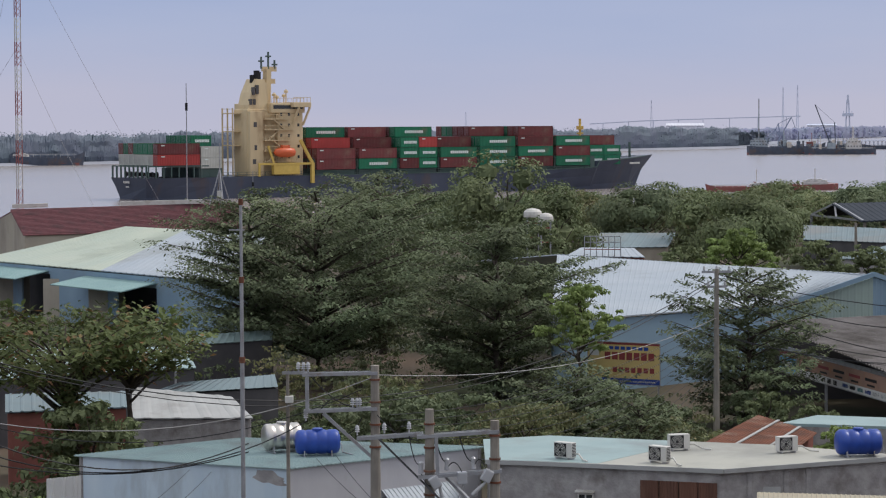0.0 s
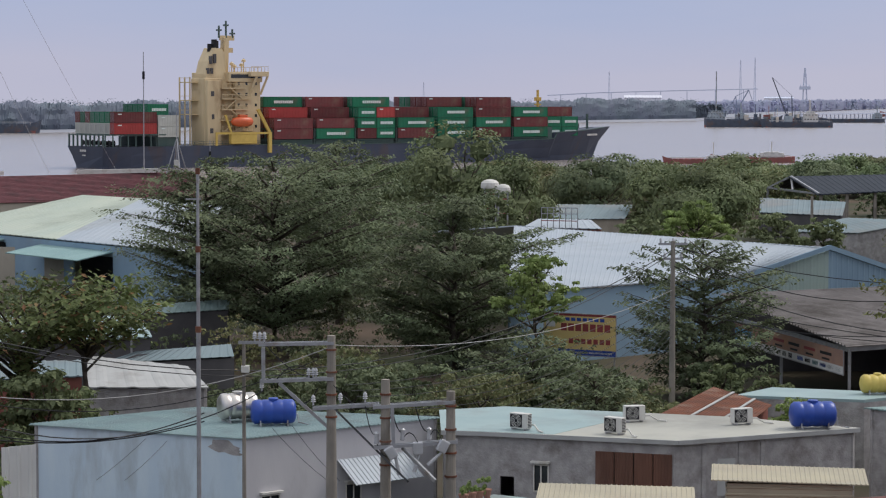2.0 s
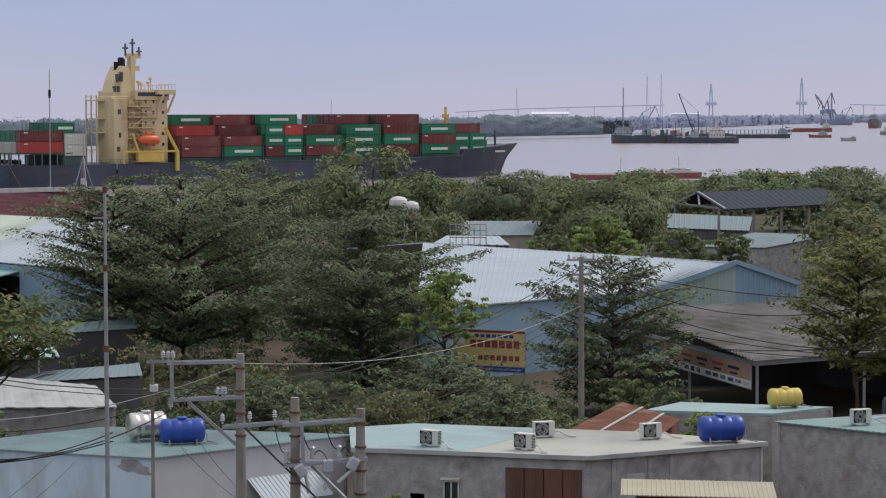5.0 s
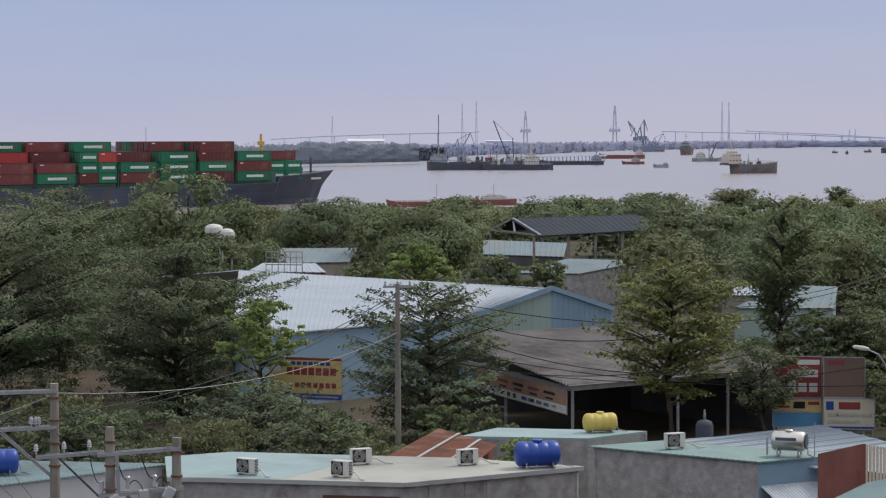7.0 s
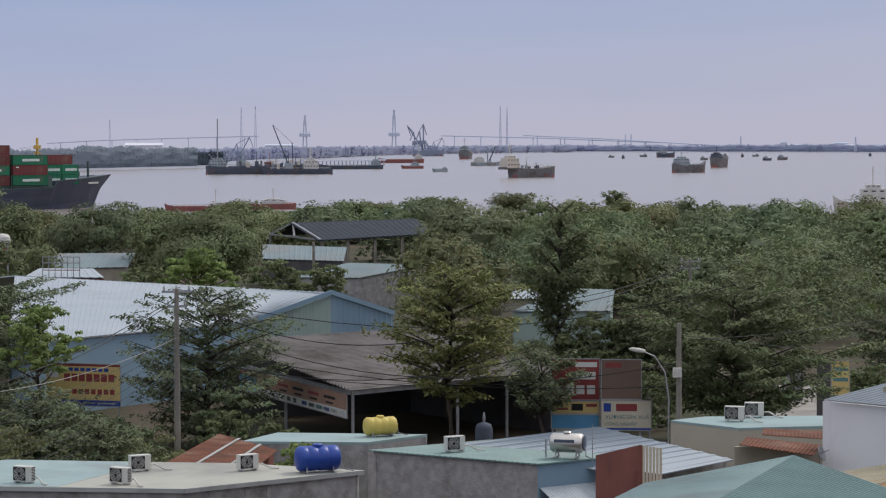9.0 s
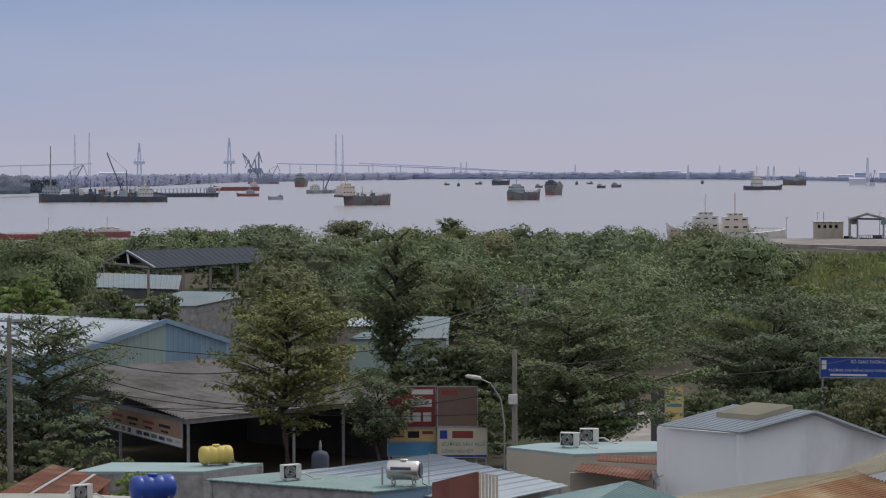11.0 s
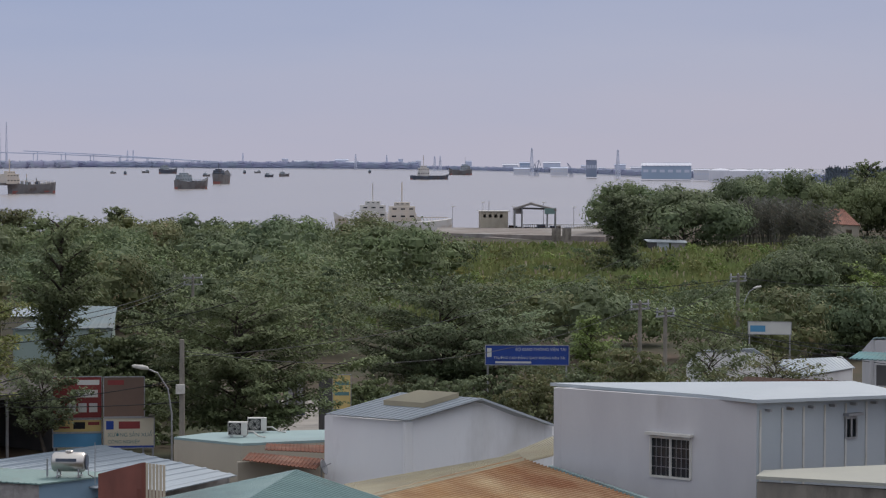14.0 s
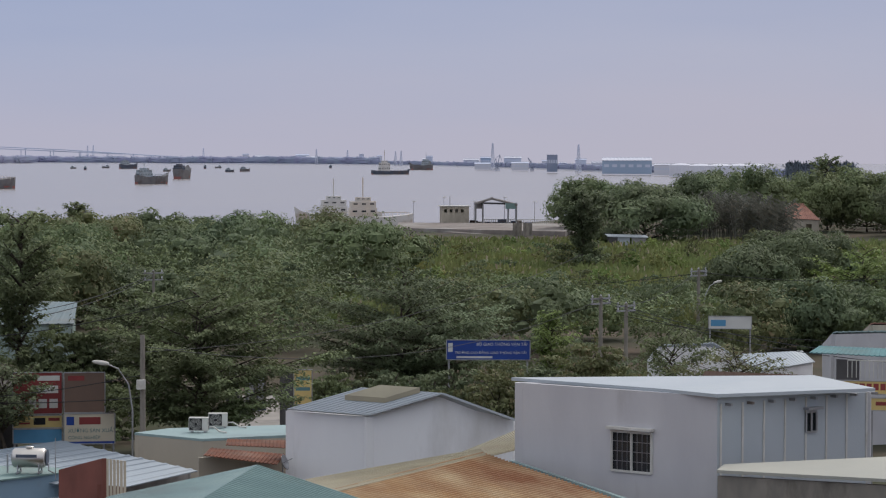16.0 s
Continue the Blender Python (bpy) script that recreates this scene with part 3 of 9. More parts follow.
def masses(clumps, rng, k=0.8):
    """The closed inner mass of each clump, as a rough seven-sided lump."""
    U, ring = 7, 4
    th = np.linspace(0, 2 * math.pi, U, endpoint=False)
    ph = np.linspace(-1.3, 1.45, ring)
    unit = np.stack([np.outer(np.cos(ph), np.cos(th)), np.outer(np.cos(ph), np.sin(th)), np.outer(np.sin(ph), np.ones(U))], 2).reshape(-1, 3)
    fc = np.array([(j * U + i, j * U + (i + 1) % U, (j + 1) * U + (i + 1) % U, (j + 1) * U + i) for j in range(ring - 1) for i in range(U)])
    C = np.asarray(clumps, dtype=float)
    W = C[:, None, :3] + unit[None] * C[:, None, 3:] * (k * (0.75 + 0.4 * rng.random((len(C), len(unit), 1))))
    return W[:, fc].reshape(-1, 3)


def crown_clumps(style, h, wid, low, rng):
    """Clumps of a crown of that width between the heights low and h over the foot."""
    out = []
    r = wid / 2
    n = {"round": 40, "bush": 16}[style]
    for k in range(n):
        f = (k + 0.5) / n
        z = low + (h - low) * (f if style != "round" else f ** 0.8) * 0.93
        env = math.sqrt(max(0.05, 1 - ((f - 0.35) / 0.68) ** 2)) if style == "round" else math.sqrt(max(0.08, 1 - f ** 2))
        a = k * 2.4 + rng.normal() * 0.3
        q = r * env * (0.33 + 0.46 * rng.random())
        s = r * (0.24 + 0.16 * rng.random())
        out.append((math.cos(a) * q, math.sin(a) * q, z, s * 1.1, s * 1.1, s * (0.75 if style == "round" else 0.55)))
    return out


def plates(x, y, z, h, wid, low, n, size, rng, kind="tier"):
    """A crown of limbs that carry flat sprays of leaves, with dark gaps between them; returns the leaves and the limbs."""
    r = wid / 2
    rise, flat, count, first = {"tier": (0.34, 0.13, 26 + 2.6 * wid, 0.25), "open": (0.55, 0.24, 18 + 3 * wid, 0.45), "column": (0.6, 0.35, 20 + 5 * wid, 0.3)}[kind]
    cen, out, rad, limbs = [], [], [], []
    count = int(count)
    for k in range(count):
        f = (k + rng.random()) / count
        if kind == "tier":
            env = math.sqrt(max(0.03, 1 - f ** 6)) * (0.55 + 0.5 * math.sin(math.pi * (0.08 + 0.75 * f)))
        elif kind == "open":
            env = math.sqrt(max(0.04, 1 - ((f - 0.55) / 0.6) ** 2))
        else:
            env = 0.55 + 0.3 * math.sin(f * 8 + x) + 0.25 * (1 - f)
        a = k * 2.4 + rng.normal() * 0.35
        ln_ = r * env * (0.6 + 0.5 * rng.random())
        zt = low + (h - low) * f + rng.normal() * 0.025 * h
        zt = min(zt, h - 0.1)
        z0 = max(low * 0.5, zt - rise * ln_ - 0.25)
        ca, sa = math.cos(a), math.sin(a)
        bend = rng.normal() * 0.25
        pts = []
        for t in np.linspace(0, 1, 5):
            q = ln_ * t
            pts.append((x + ca * q - sa * bend * q * t, y + sa * q + ca * bend * q * t, z + z0 + (zt - z0) * t ** 0.8))
        limbs.append(pts)
        rs0 = min(1.35, 0.3 + 0.042 * wid)
        ns = max(3, int(2.2 * ln_ / rs0))
        for j in range(ns):
            t = first + (1.05 - first) * (j + rng.random()) / ns
            side = rng.normal() * 0.24 * ln_ * (1.15 - 0.6 * t)
            q = ln_ * t
            cen.append((x + ca * q - sa * (bend * q * t + side), y + sa * q + ca * (bend * q * t + side), z + z0 + (zt - z0) * t ** 0.8 + rng.normal() * 0.12 - 0.08 * abs(side)))
            out.append((ca, sa))
            rad.append(rs0 * (0.55 + 0.6 * rng.random()) * (1.1 - 0.3 * t))
    cen, out, rad = np.array(cen), np.array(out), np.array(rad)
    i = rng.choice(len(cen), n, p=rad ** 2 / (rad ** 2).sum())
    rho, th = np.sqrt(rng.random(n)) * (0.8 + 0.4 * rng.random(n)), rng.random(n) * math.tau
    u, v = rho * np.cos(th) * 1.35 * rad[i], rho * np.sin(th) * 0.85 * rad[i]
    o = out[i]
    p = cen[i] + np.stack([o[:, 0] * u - o[:, 1] * v, o[:, 1] * u + o[:, 0] * v, rise * 0.5 * u + rng.normal(size=n) * flat * rad[i] - 0.22 * rho ** 2 * rad[i]], 1)
    nrm = np.stack([o[:, 0] * 0.25, o[:, 1] * 0.25, np.full(n, 1.0)], 1) + rng.normal(size=(n, 3)) * 0.3
    V, _ = leaves(p, nrm, size, rng, 0.3)
    return V, limbs


def tree(top, wid, low, style="round", leaf="mid", n=6000, size=0.3, seed=1, label="", name="tree", foot=1.5, trunk=None, dense=0.45, group="trees of the neighbourhood"):
    """A tree whose crown's highest point is top, as wide as wid, with leaves down to low metres over the foot."""
    rng = np.random.default_rng(seed)
    base = (top[0], top[1], foot)
    h = top[2] - foot
    ob = thing(name, label or "leafy green tree with a spreading crown", "tree", base, group)
    bm = bmesh.new()
    r0 = trunk or max(0.12, h * 0.022)
    ax = [(0.15 * math.sin(k * 1.7 + seed) * (k > 0), 0.15 * math.cos(k * 2.1 + seed) * (k > 0), k / 6 * h * 0.9) for k in range(7)]
    tube(bm, [(base[0] + a, base[1] + b, base[2] + c - 0.05) for a, b, c in ax], [r0 * (1 - 0.14 * k) for k in range(7)], 8)
    if style in ("tier", "open", "column"):
        V, limbs = plates(*base, h, wid, low, n, size, rng, style)
        for pts in limbs:
            tube(bm, pts, [r0 * q for q in (0.34, 0.27, 0.2, 0.13, 0.06)], 5)
    else:
        cl = crown_clumps(style, h - 0.3, wid, low, rng)
        for c in cl[:30]:
            zs = max(low * 0.55, c[2] - 0.45 * math.hypot(c[0], c[1]) - 0.6)
            st = Vector((base[0], base[1], base[2] + min(zs, h * 0.8)))
            en = Vector((base[0] + c[0], base[1] + c[1], base[2] + c[2]))
            md = st.lerp(en, 0.5) + Vector((0, 0, -0.08 * (en - st).length))
            tube(bm, [st, md, en], [r0 * 0.38, r0 * 0.24, r0 * 0.08], 5)
        if style == "round":
            V = dome(base[0], base[1], base[2] + low * 0.35, wid, h - low * 0.35, n, size, rng)
        else:
            V, _ = leaf_cloud([(base[0] + c[0], base[1] + c[1], base[2] + c[2], *c[3:]) for c in cl], n, size, rng, shell=dense)
    part("trunk", bm, M["bark"], ob, "grey-brown trunk with limbs", smooth=True)
    F4 = np.arange(len(V), dtype=np.int32).reshape(-1, 4)
    quads("crown", V, F4, L[leaf], ob)
    return ob

# ---- river, land and far shores ----
water_mat = mat("silty_river_water", (0.30, 0.26, 0.24), (0.27, 0.235, 0.225), 0.22, scale=0.01, bump=0.0)
_n, _l = water_mat.node_tree.nodes, water_mat.node_tree.links
_tc, _mp, _ns, _bp = _n.new("ShaderNodeTexCoord"), _n.new("ShaderNodeMapping"), _n.new("ShaderNodeTexNoise"), _n.new("ShaderNodeBump")
_mp.inputs["Scale"].default_value = (0.12, 0.35, 1)
_ns.inputs["Scale"].default_value, _ns.inputs["Detail"].default_value = 1.0, 4.0
_l.new(_tc.outputs["Object"], _mp.inputs["Vector"])
_l.new(_mp.outputs[0], _ns.inputs["Vector"])
_n["Principled BSDF"].inputs["Specular IOR Level"].default_value = 0.5
_bp.inputs["Strength"].default_value, _bp.inputs["Distance"].default_value = 0.25, 0.4
_l.new(_ns.outputs["Fac"], _bp.inputs["Height"])
_l.new(_bp.outputs[0], _n["Principled BSDF"].inputs["Normal"])


def polar(az, d, z=0.0):
    return (math.sin(radians(az)) * d, math.cos(radians(az)) * d, z)


bm = bmesh.new()
bm.faces.new([bm.verts.new(q) for q in ((-4000, -300, 0), (4000, -300, 0), (4000, 4850, 0), (-4000, 4850, 0))])
tagged(part("water", bm, water_mat, None), "calm silty brown-grey tidal river", "water", "", "structure")

shore = [(-75, 500), (-40, 440), (-12, 430), (-4, 425), (5, 430), (15, 440), (20, 450), (24, 470), (26, 520), (29, 620), (33, 800), (40, 1000), (75, 1500)]
bm = bmesh.new()
rim = [polar(a, d, 1.5) for a, d in shore]
foot = [polar(a, d + 9, -0.6) for a, d in shore]
vr, vf = [bm.verts.new(q) for q in rim], [bm.verts.new(q) for q in foot]
for i in range(len(vr) - 1):
    bm.faces.new((vr[i], vr[i + 1], vf[i + 1], vf[i]))
corner = [bm.verts.new(q) for q in ((1500, -300, 1.5), (-500, -300, 1.5))]
bm.faces.new(vr + corner)
tagged(part("ground", bm, M["ground"], None), "brown earth with patches of grass and weeds", "ground", "", "structure")


def far_land(name, pts, label, depth=160.0):
    """A low strip of the far shore: its waterline as (azimuth, distance)."""
    bm_ = bmesh.new()
    a = [bm_.verts.new(polar(q[0], q[1], -0.3)) for q in pts]
    b = [bm_.verts.new(polar(q[0], q[1] + 12, 1.2)) for q in pts]
    c = [bm_.verts.new(polar(q[0], min(q[1] + depth, 4840), 1.5)) for q in pts]
    for i in range(len(pts) - 1):
        bm_.faces.new((a[i], a[i + 1], b[i + 1], b[i]))
        bm_.faces.new((b[i], b[i + 1], c[i + 1], c[i]))
    tagged(part(name, bm_, M["far_land"], None), label, "shore", "", "structure")


# the shore's colour is paled to grey-blue for distance haze
M["far_land"] = mat("hazed_far_shore", (0.30, 0.31, 0.35), (0.26, 0.27, 0.31), 0.9, scale=0.02, bump=0)
far_left = [(-20, 1010), (-13, 1060), (-8, 1130), (0, 1330), (4, 1560), (6.0, 1640), (7.5, 1750), (9.5, 2600)]
far_right = [(8, 3700), (14, 4350), (19, 4250), (24, 3900), (27, 3100), (29, 2500), (31, 2080), (33, 1800), (35, 1640), (38, 1500), (44, 1400)]
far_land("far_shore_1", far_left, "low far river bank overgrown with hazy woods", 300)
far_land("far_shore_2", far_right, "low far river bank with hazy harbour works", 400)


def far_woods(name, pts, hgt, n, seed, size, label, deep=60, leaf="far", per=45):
    rng = np.random.default_rng(seed)
    cl = []
    A, D = [q[0] for q in pts], [q[1] for q in pts]
    for k in range(n):
        az = A[0] + (A[-1] - A[0]) * rng.random()
        d = np.interp(az, A, D) + 14 + rng.random() * deep
        s = hgt * (0.24 + 0.16 * rng.random())
        hh = hgt * (0.8 + 0.3 * rng.random())
        x, y, _ = polar(az, d)
        cl.append((x, y, 1.2 + hh * 0.3, s * 1.7, s * 1.7, hh * 0.42))
        cl.append((x + rng.normal() * 2, y, 1.2 + hh * 0.7, s * 1.2, s * 1.2, hh * 0.26))
    V, F4 = leaf_cloud(cl, n * per, size, rng, upward=0.9, shell=0.5, sprays=0)
    # the closed front and roof of the woods behind the fringe of leaves
    cols = 800
    soft = lambda q: np.convolve(np.pad(q, 6, mode="edge"), np.hanning(15)[1:-1] / 7.0, "valid")
    az = np.radians(np.linspace(A[0], A[-1], cols))
    dd = np.interp(np.degrees(az), A, D)
    u = np.arange(cols)
    wave = 0.5 + 0.2 * np.sin(u * 0.021 + seed) + 0.18 * np.sin(u * 0.067 + 2 * seed) + 0.14 * np.sin(u * 0.19 + seed) + 0.12 * np.sin(u * 0.43)
    top = hgt * (0.72 + 0.26 * wave + 0.05 * rng.random(cols))
    rows = []
    for f, back in ((0.0, 0), (0.2, -1), (0.4, -1), (0.6, 0), (0.75, 1), (0.88, 3), (0.97, 6), (1.0, 12), (0.9, 30), (0.5, 60)):
        rr = dd + 14 + back + hgt * 0.12 * soft(rng.normal(size=cols))
        rows.append(np.stack([np.sin(az) * rr, np.cos(az) * rr, 1.0 + top * f + 0.02 * hgt * rng.normal(size=cols) * (0 < f)], 1))
    R = np.stack(rows)
    W = np.stack([R[:-1, :-1], R[:-1, 1:], R[1:, 1:], R[1:, :-1]], 2).reshape(-1, 3)
    V = np.concatenate([V, W])
    tagged(quads(name, V, np.arange(len(V), dtype=np.int32).reshape(-1, 4), L[leaf], None), label, "woods", "", "stuff")


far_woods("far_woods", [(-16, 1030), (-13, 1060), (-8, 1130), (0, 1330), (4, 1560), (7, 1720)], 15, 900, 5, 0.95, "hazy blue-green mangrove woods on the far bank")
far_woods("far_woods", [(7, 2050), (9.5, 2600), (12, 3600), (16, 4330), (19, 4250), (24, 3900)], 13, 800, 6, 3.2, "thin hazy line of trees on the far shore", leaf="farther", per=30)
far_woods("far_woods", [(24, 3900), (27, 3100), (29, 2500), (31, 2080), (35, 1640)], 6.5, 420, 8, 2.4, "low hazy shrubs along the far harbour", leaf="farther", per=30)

# ---- trees, placed by the tops of their crowns ----
tree((-7.84, 149.79, 14.15), 21, 3.0, "tier", "dark", 56000, 0.205, 11, "big dark green tree with flat leafy tiers")
tree((-4.26, 167.95, 14.42), 12, 5, "tier", "dark", 24000, 0.22, 12, "tall dark tree with flat leafy tiers")
tree((-12.04, 149.52, 13.75), 9, 4.0, "tier", "dark", 16000, 0.21, 13, "leafy tree with flat green tiers")
tree((3.16, 139.96, 12.11), 12.5, 1.5, "tier", "dark", 42000, 0.2, 14, "big dark green tree beside the road")
tree((6.29, 229.91, 14.52), 14, 4, "round", "mid", 9000, 0.34, 15, "tall round-headed tree with yellow-green top")
tree((10.62, 224.75, 11.72), 10, 3, "round", "mid", 6000, 0.33, 16, "grey-green leafy tree near the river")
tree((7.2, 127.77, 9.5), 5.6, 4.2, "bush", "light", 5200, 0.2, 17, "light green tree with broad leaves")
tree((23.28, 188.57, 9.48), 9.5, 2.5, "bush", "light", 10200, 0.28, 18, "bright light green tree behind the warehouse")
tree((28.86, 238.26, 10.89), 14, 3, "round", "mid", 10000, 0.33, 19, "dense dark round-headed tree")
tree((24.99, 298.96, 10.31), 14, 3, "round", "dark", 6500, 0.4, 20, "dark green tree by the river")
tree((16.0, 126.6, 10.26), 9.6, 0.8, "tier", "dark", 20000, 0.21, 21, "dark feathery tree with flat tiers beside a pole")
tree((-15.6, 98.8, 10.25), 10.4, 6.3, "open", "almond", 5200, 0.3, 22, "almond tree with large green and brown leaves")
tree((-13.2, 101.0, 9.9), 7.0, 6.2, "open", "almond", 2600, 0.3, 23, "almond tree with large green and brown leaves")
tree((-15.2, 98.2, 7.6), 3.6, 1.0, "column", "almond", 2200, 0.27, 71, "leafy shoots round an almond trunk")
tree((-13.9, 95.3, 6.7), 8.4, 0.8, "bush", "mid", 6000, 0.26, 24, "low branches of large green leaves")
tree((26.21, 114.03, 11.76), 7.2, 4.4, "tier", "lime", 15300, 0.20, 25, "yellow-green tree with a forked trunk")
tree((40.32, 144.48, 14.00), 6.6, 2.6, "column", "mid", 11500, 0.25, 26, "tall slender yellow-green tree")
tree((43.24, 120.48, 10.48), 12.2, 2.4, "tier", "mid", 36000, 0.21, 27, "broad green tree with flat tiers beside the road")
tree((47.01, 142.44, 9.09), 6.5, 1.5, "tier", "dark", 13600, 0.22, 28, "dark green tree beside the road")
tree((68.68, 150.03, 9.96), 15, 1.5, "tier", "dark", 34000, 0.24, 29, "wide dark olive tree with spreading limbs")
tree((159.09, 289.12, 13.16), 9, 2, "column", "dark", 11900, 0.37, 30, "tall dark tree above the reeds")
tree((211.8, 362.7, 12.8), 26, 2, "round", "dark", 9000, 0.6, 31, "wide dark domed tree on the bank")
tree((129.35, 303.59, 9.3), 16, 1, "round", "dark", 8000, 0.42, 32, "dense dark round tree in the riverside woods")
tree((117.0, 330.0, 8.6), 13, 1, "round", "mid", 6000, 0.45, 33, "round green tree in the riverside woods")
tree((112.5, 296.0, 8.9), 11, 1, "tier", "dark", 14000, 0.33, 34, "dark tree with flat tiers in the woods")
tree((135.09, 210.36, 8.4), 10, 0.6, "round", "dark", 7000, 0.33, 35, "dark round tree behind the road")
tree((147.0, 215.17, 9.6), 11, 0.6, "round", "dark", 8000, 0.33, 36, "tall dark round tree behind the road")
tree((7.99, 204.84, 9.07), 8, 1, "bush", "mid", 6000, 0.28, 72, "green tree behind the warehouse roof")

# ---- woods between the town and the river ----


def woods(name, region, leaf, seed, label, per=800, size=0.35):
    """Many joined trees: region is a list of (azimuth, distance, top height, crown width)."""
    rng = np.random.default_rng(seed)
    Vs, k = [], 0
    for az, d, top, wid in region:
        x, y, _ = polar(az, d)
        h = top - 1.5
        if wid > 7.5 and d < 265 and rng.random() < 0.5:
            V, _ = plates(x, y, 1.5, h, wid, h * 0.15, int(per * wid / 3.8), size * (0.9 if d < 255 else 0.95), rng, "tier" if rng.random() < 0.5 else "open")
        elif wid > 7.5:
            V = dome(x, y, 1.5 + h * 0.08, wid, h * 0.95, int(per * wid / (3.4 if d < 330 else 5.0)), size * (0.92 if d < 255 else 1.12 if d < 350 else 1.5), rng)
        else:
            cl = crown_clumps("bush", h, wid, h * 0.12, rng)
            cl = [(x + c[0], y + c[1], 1.5 + c[2], *c[3:]) for c in cl]
            V, _ = leaf_cloud(cl, int(per * (1.1 if d < 255 else 0.65)), size * (0.7 if d < 255 else 0.95), rng, shell=0.3, sprays=4)
        Vs.append(V)
    V = np.concatenate(Vs)
    tagged(quads(name, V, np.arange(len(V), dtype=np.int32).reshape(-1, 4), L[leaf], None), label, "woods", "", "stuff")


rng_w = np.random.default_rng(77)
reg = {"mid": [], "dark": [], "olive": [], "light": [], "lime": []}
for k in range(165):
    az = 7.5 + 16.9 * rng_w.random()
    d = math.sqrt(185 ** 2 + (425 ** 2 - 185 ** 2) * rng_w.random())
    if az < 13 and d < 300:
        continue
    big = rng_w.random() < 0.6
    top = min(9.4, 17.5 - 0.0275 * d) + max(-2.0, min(1.5, rng_w.normal() * 1.5)) + 0.1 - (0.2 if big else 0.8 + 2.8 * rng_w.random())
    reg[("mid", "mid", "dark", "dark", "dark", "dark", "mid", "olive", "mid")[rng_w.integers(9)]].append((az, d, top, 9 + 6 * rng_w.random() if big else 4 + 3 * rng_w.random()))
for k in range(60):
    az = -3 + 12 * rng_w.random()
    d = 318 + 95 * rng_w.random()
    reg[("mid", "olive")[rng_w.integers(2)]].append((az, d, min(9.0, 17.5 - 0.0285 * d) + rng_w.normal() * 0.5, 8 + 3 * rng_w.random()))
for k in range(110):
    az = 25 + 14 * rng_w.random()
    d = 188 + 100 * rng_w.random()
    reg[("mid", "dark", "olive", "dark")[rng_w.integers(4)]].append((az, d, min(7.5, 17.5 - 0.052 * d) + rng_w.normal() * 0.6, 6 + 3 * rng_w.random()))
for k in range(130):
    az = 24 + 14 * rng_w.random()
    d = 235 + 190 * rng_w.random()
    reg[("light", "olive", "olive", "dark", "lime", "light")[rng_w.integers(6)]].append((az, d, 2.9 + 2.4 * rng_w.random() ** 2, 3 + 3.5 * rng_w.random()))
for k in range(50):
    az = 28.5 + 12 * rng_w.random()
    d = 480 + 120 * rng_w.random()
    reg[("mid", "dark")[rng_w.integers(2)]].append((az, d, 12.5 + 0.25 * (az - 30) + rng_w.normal() * 1.0, 13))
for key, seed in (("mid", 3), ("dark", 4), ("olive", 5), ("light", 6), ("lime", 7)):
    woods("woods", reg[key], key, seed, {"mid": "dense green riverside woods", "dark": "dense dark green riverside woods", "olive": "dense olive riverside woods with dry twigs", "light": "light green trees among the woods", "lime": "yellow-green trees among the woods"}[key])

# reeds and tall grass in the clearing
rng_g = np.random.default_rng(9)
n_g = 26000
az_g = np.radians(22.5 + 14.5 * rng_g.random(n_g))
d_g = 225 + 205 * rng_g.random(n_g)
px, py = np.sin(az_g) * d_g, np.cos(az_g) * d_g
hg = 0.7 + 1.1 * rng_g.random(n_g)
ln_x, ln_y = rng_g.normal(size=n_g) * 0.5, rng_g.normal(size=n_g) * 0.5
wg = 0.22
V = np.stack([np.stack([px - wg, py, np.full(n_g, 1.45)], 1), np.stack([px + wg, py, np.full(n_g, 1.45)], 1),
              np.stack([px + ln_x + 0.1, py + ln_y, 1.5 + hg], 1), np.stack([px + ln_x - 0.1, py + ln_y, 1.5 + hg * 0.95], 1)], 1).reshape(-1, 3)
L["reed"] = leaf_mat("reeds_and_grass", (0.125, 0.165, 0.06), (0.235, 0.27, 0.105), (0.34, 0.29, 0.21))
tagged(quads("tall_grass", V, np.arange(4 * n_g).reshape(-1, 4), L["reed"], None), "tall yellow-green grass and flowering reeds", "grass", "", "stuff")


def nipa(top, n, seed):
    """A stand of nipa palms: long arching fronds from the mud."""
    rng = np.random.default_rng(seed)
    ob = thing("nipa_palm", "clump of tall arching grey-green palm fronds", "palm", (top[0], top[1], 1.4), "palms on the bank")
    h = top[2] - 1.4
    for k in range(n):
        Vs = []
        a, ln = rng.random() * 6.283, h * (0.75 + 0.3 * rng.random())
        bx, by = top[0] + rng.normal() * 1.6, top[1] + rng.normal() * 1.6
        out = ln * (0.15 + 0.35 * rng.random())
        pts = [(bx + math.cos(a) * out * f ** 1.8, by + math.sin(a) * out * f ** 1.8, 1.4 + ln * (f - 0.22 * f ** 3)) for f in np.linspace(0, 1, 9)]
        for i in range(3, 9):
            for s in (-1, 1):
                p = np.array(pts[i])
                sd = np.array((-math.sin(a), math.cos(a), -0.5)) * s * (1.25 - 0.09 * i)
                up = np.array((math.cos(a) * 0.3, math.sin(a) * 0.3, 0.5))
                Vs += [p, p + up * 0.3, p + sd + up * 0.5, p + sd * 0.6 - up * 0.05]
        for i in range(8):
            p0, p1 = np.array(pts[i]), np.array(pts[i + 1])
            wv = np.array((-math.sin(a), math.cos(a), 0)) * 0.06
            Vs += [p0 - wv, p0 + wv, p1 + wv, p1 - wv]
        V_ = np.array(Vs)
        quads("frond", V_, np.arange(len(V_)).reshape(-1, 4), L["palm"], ob)
    return ob


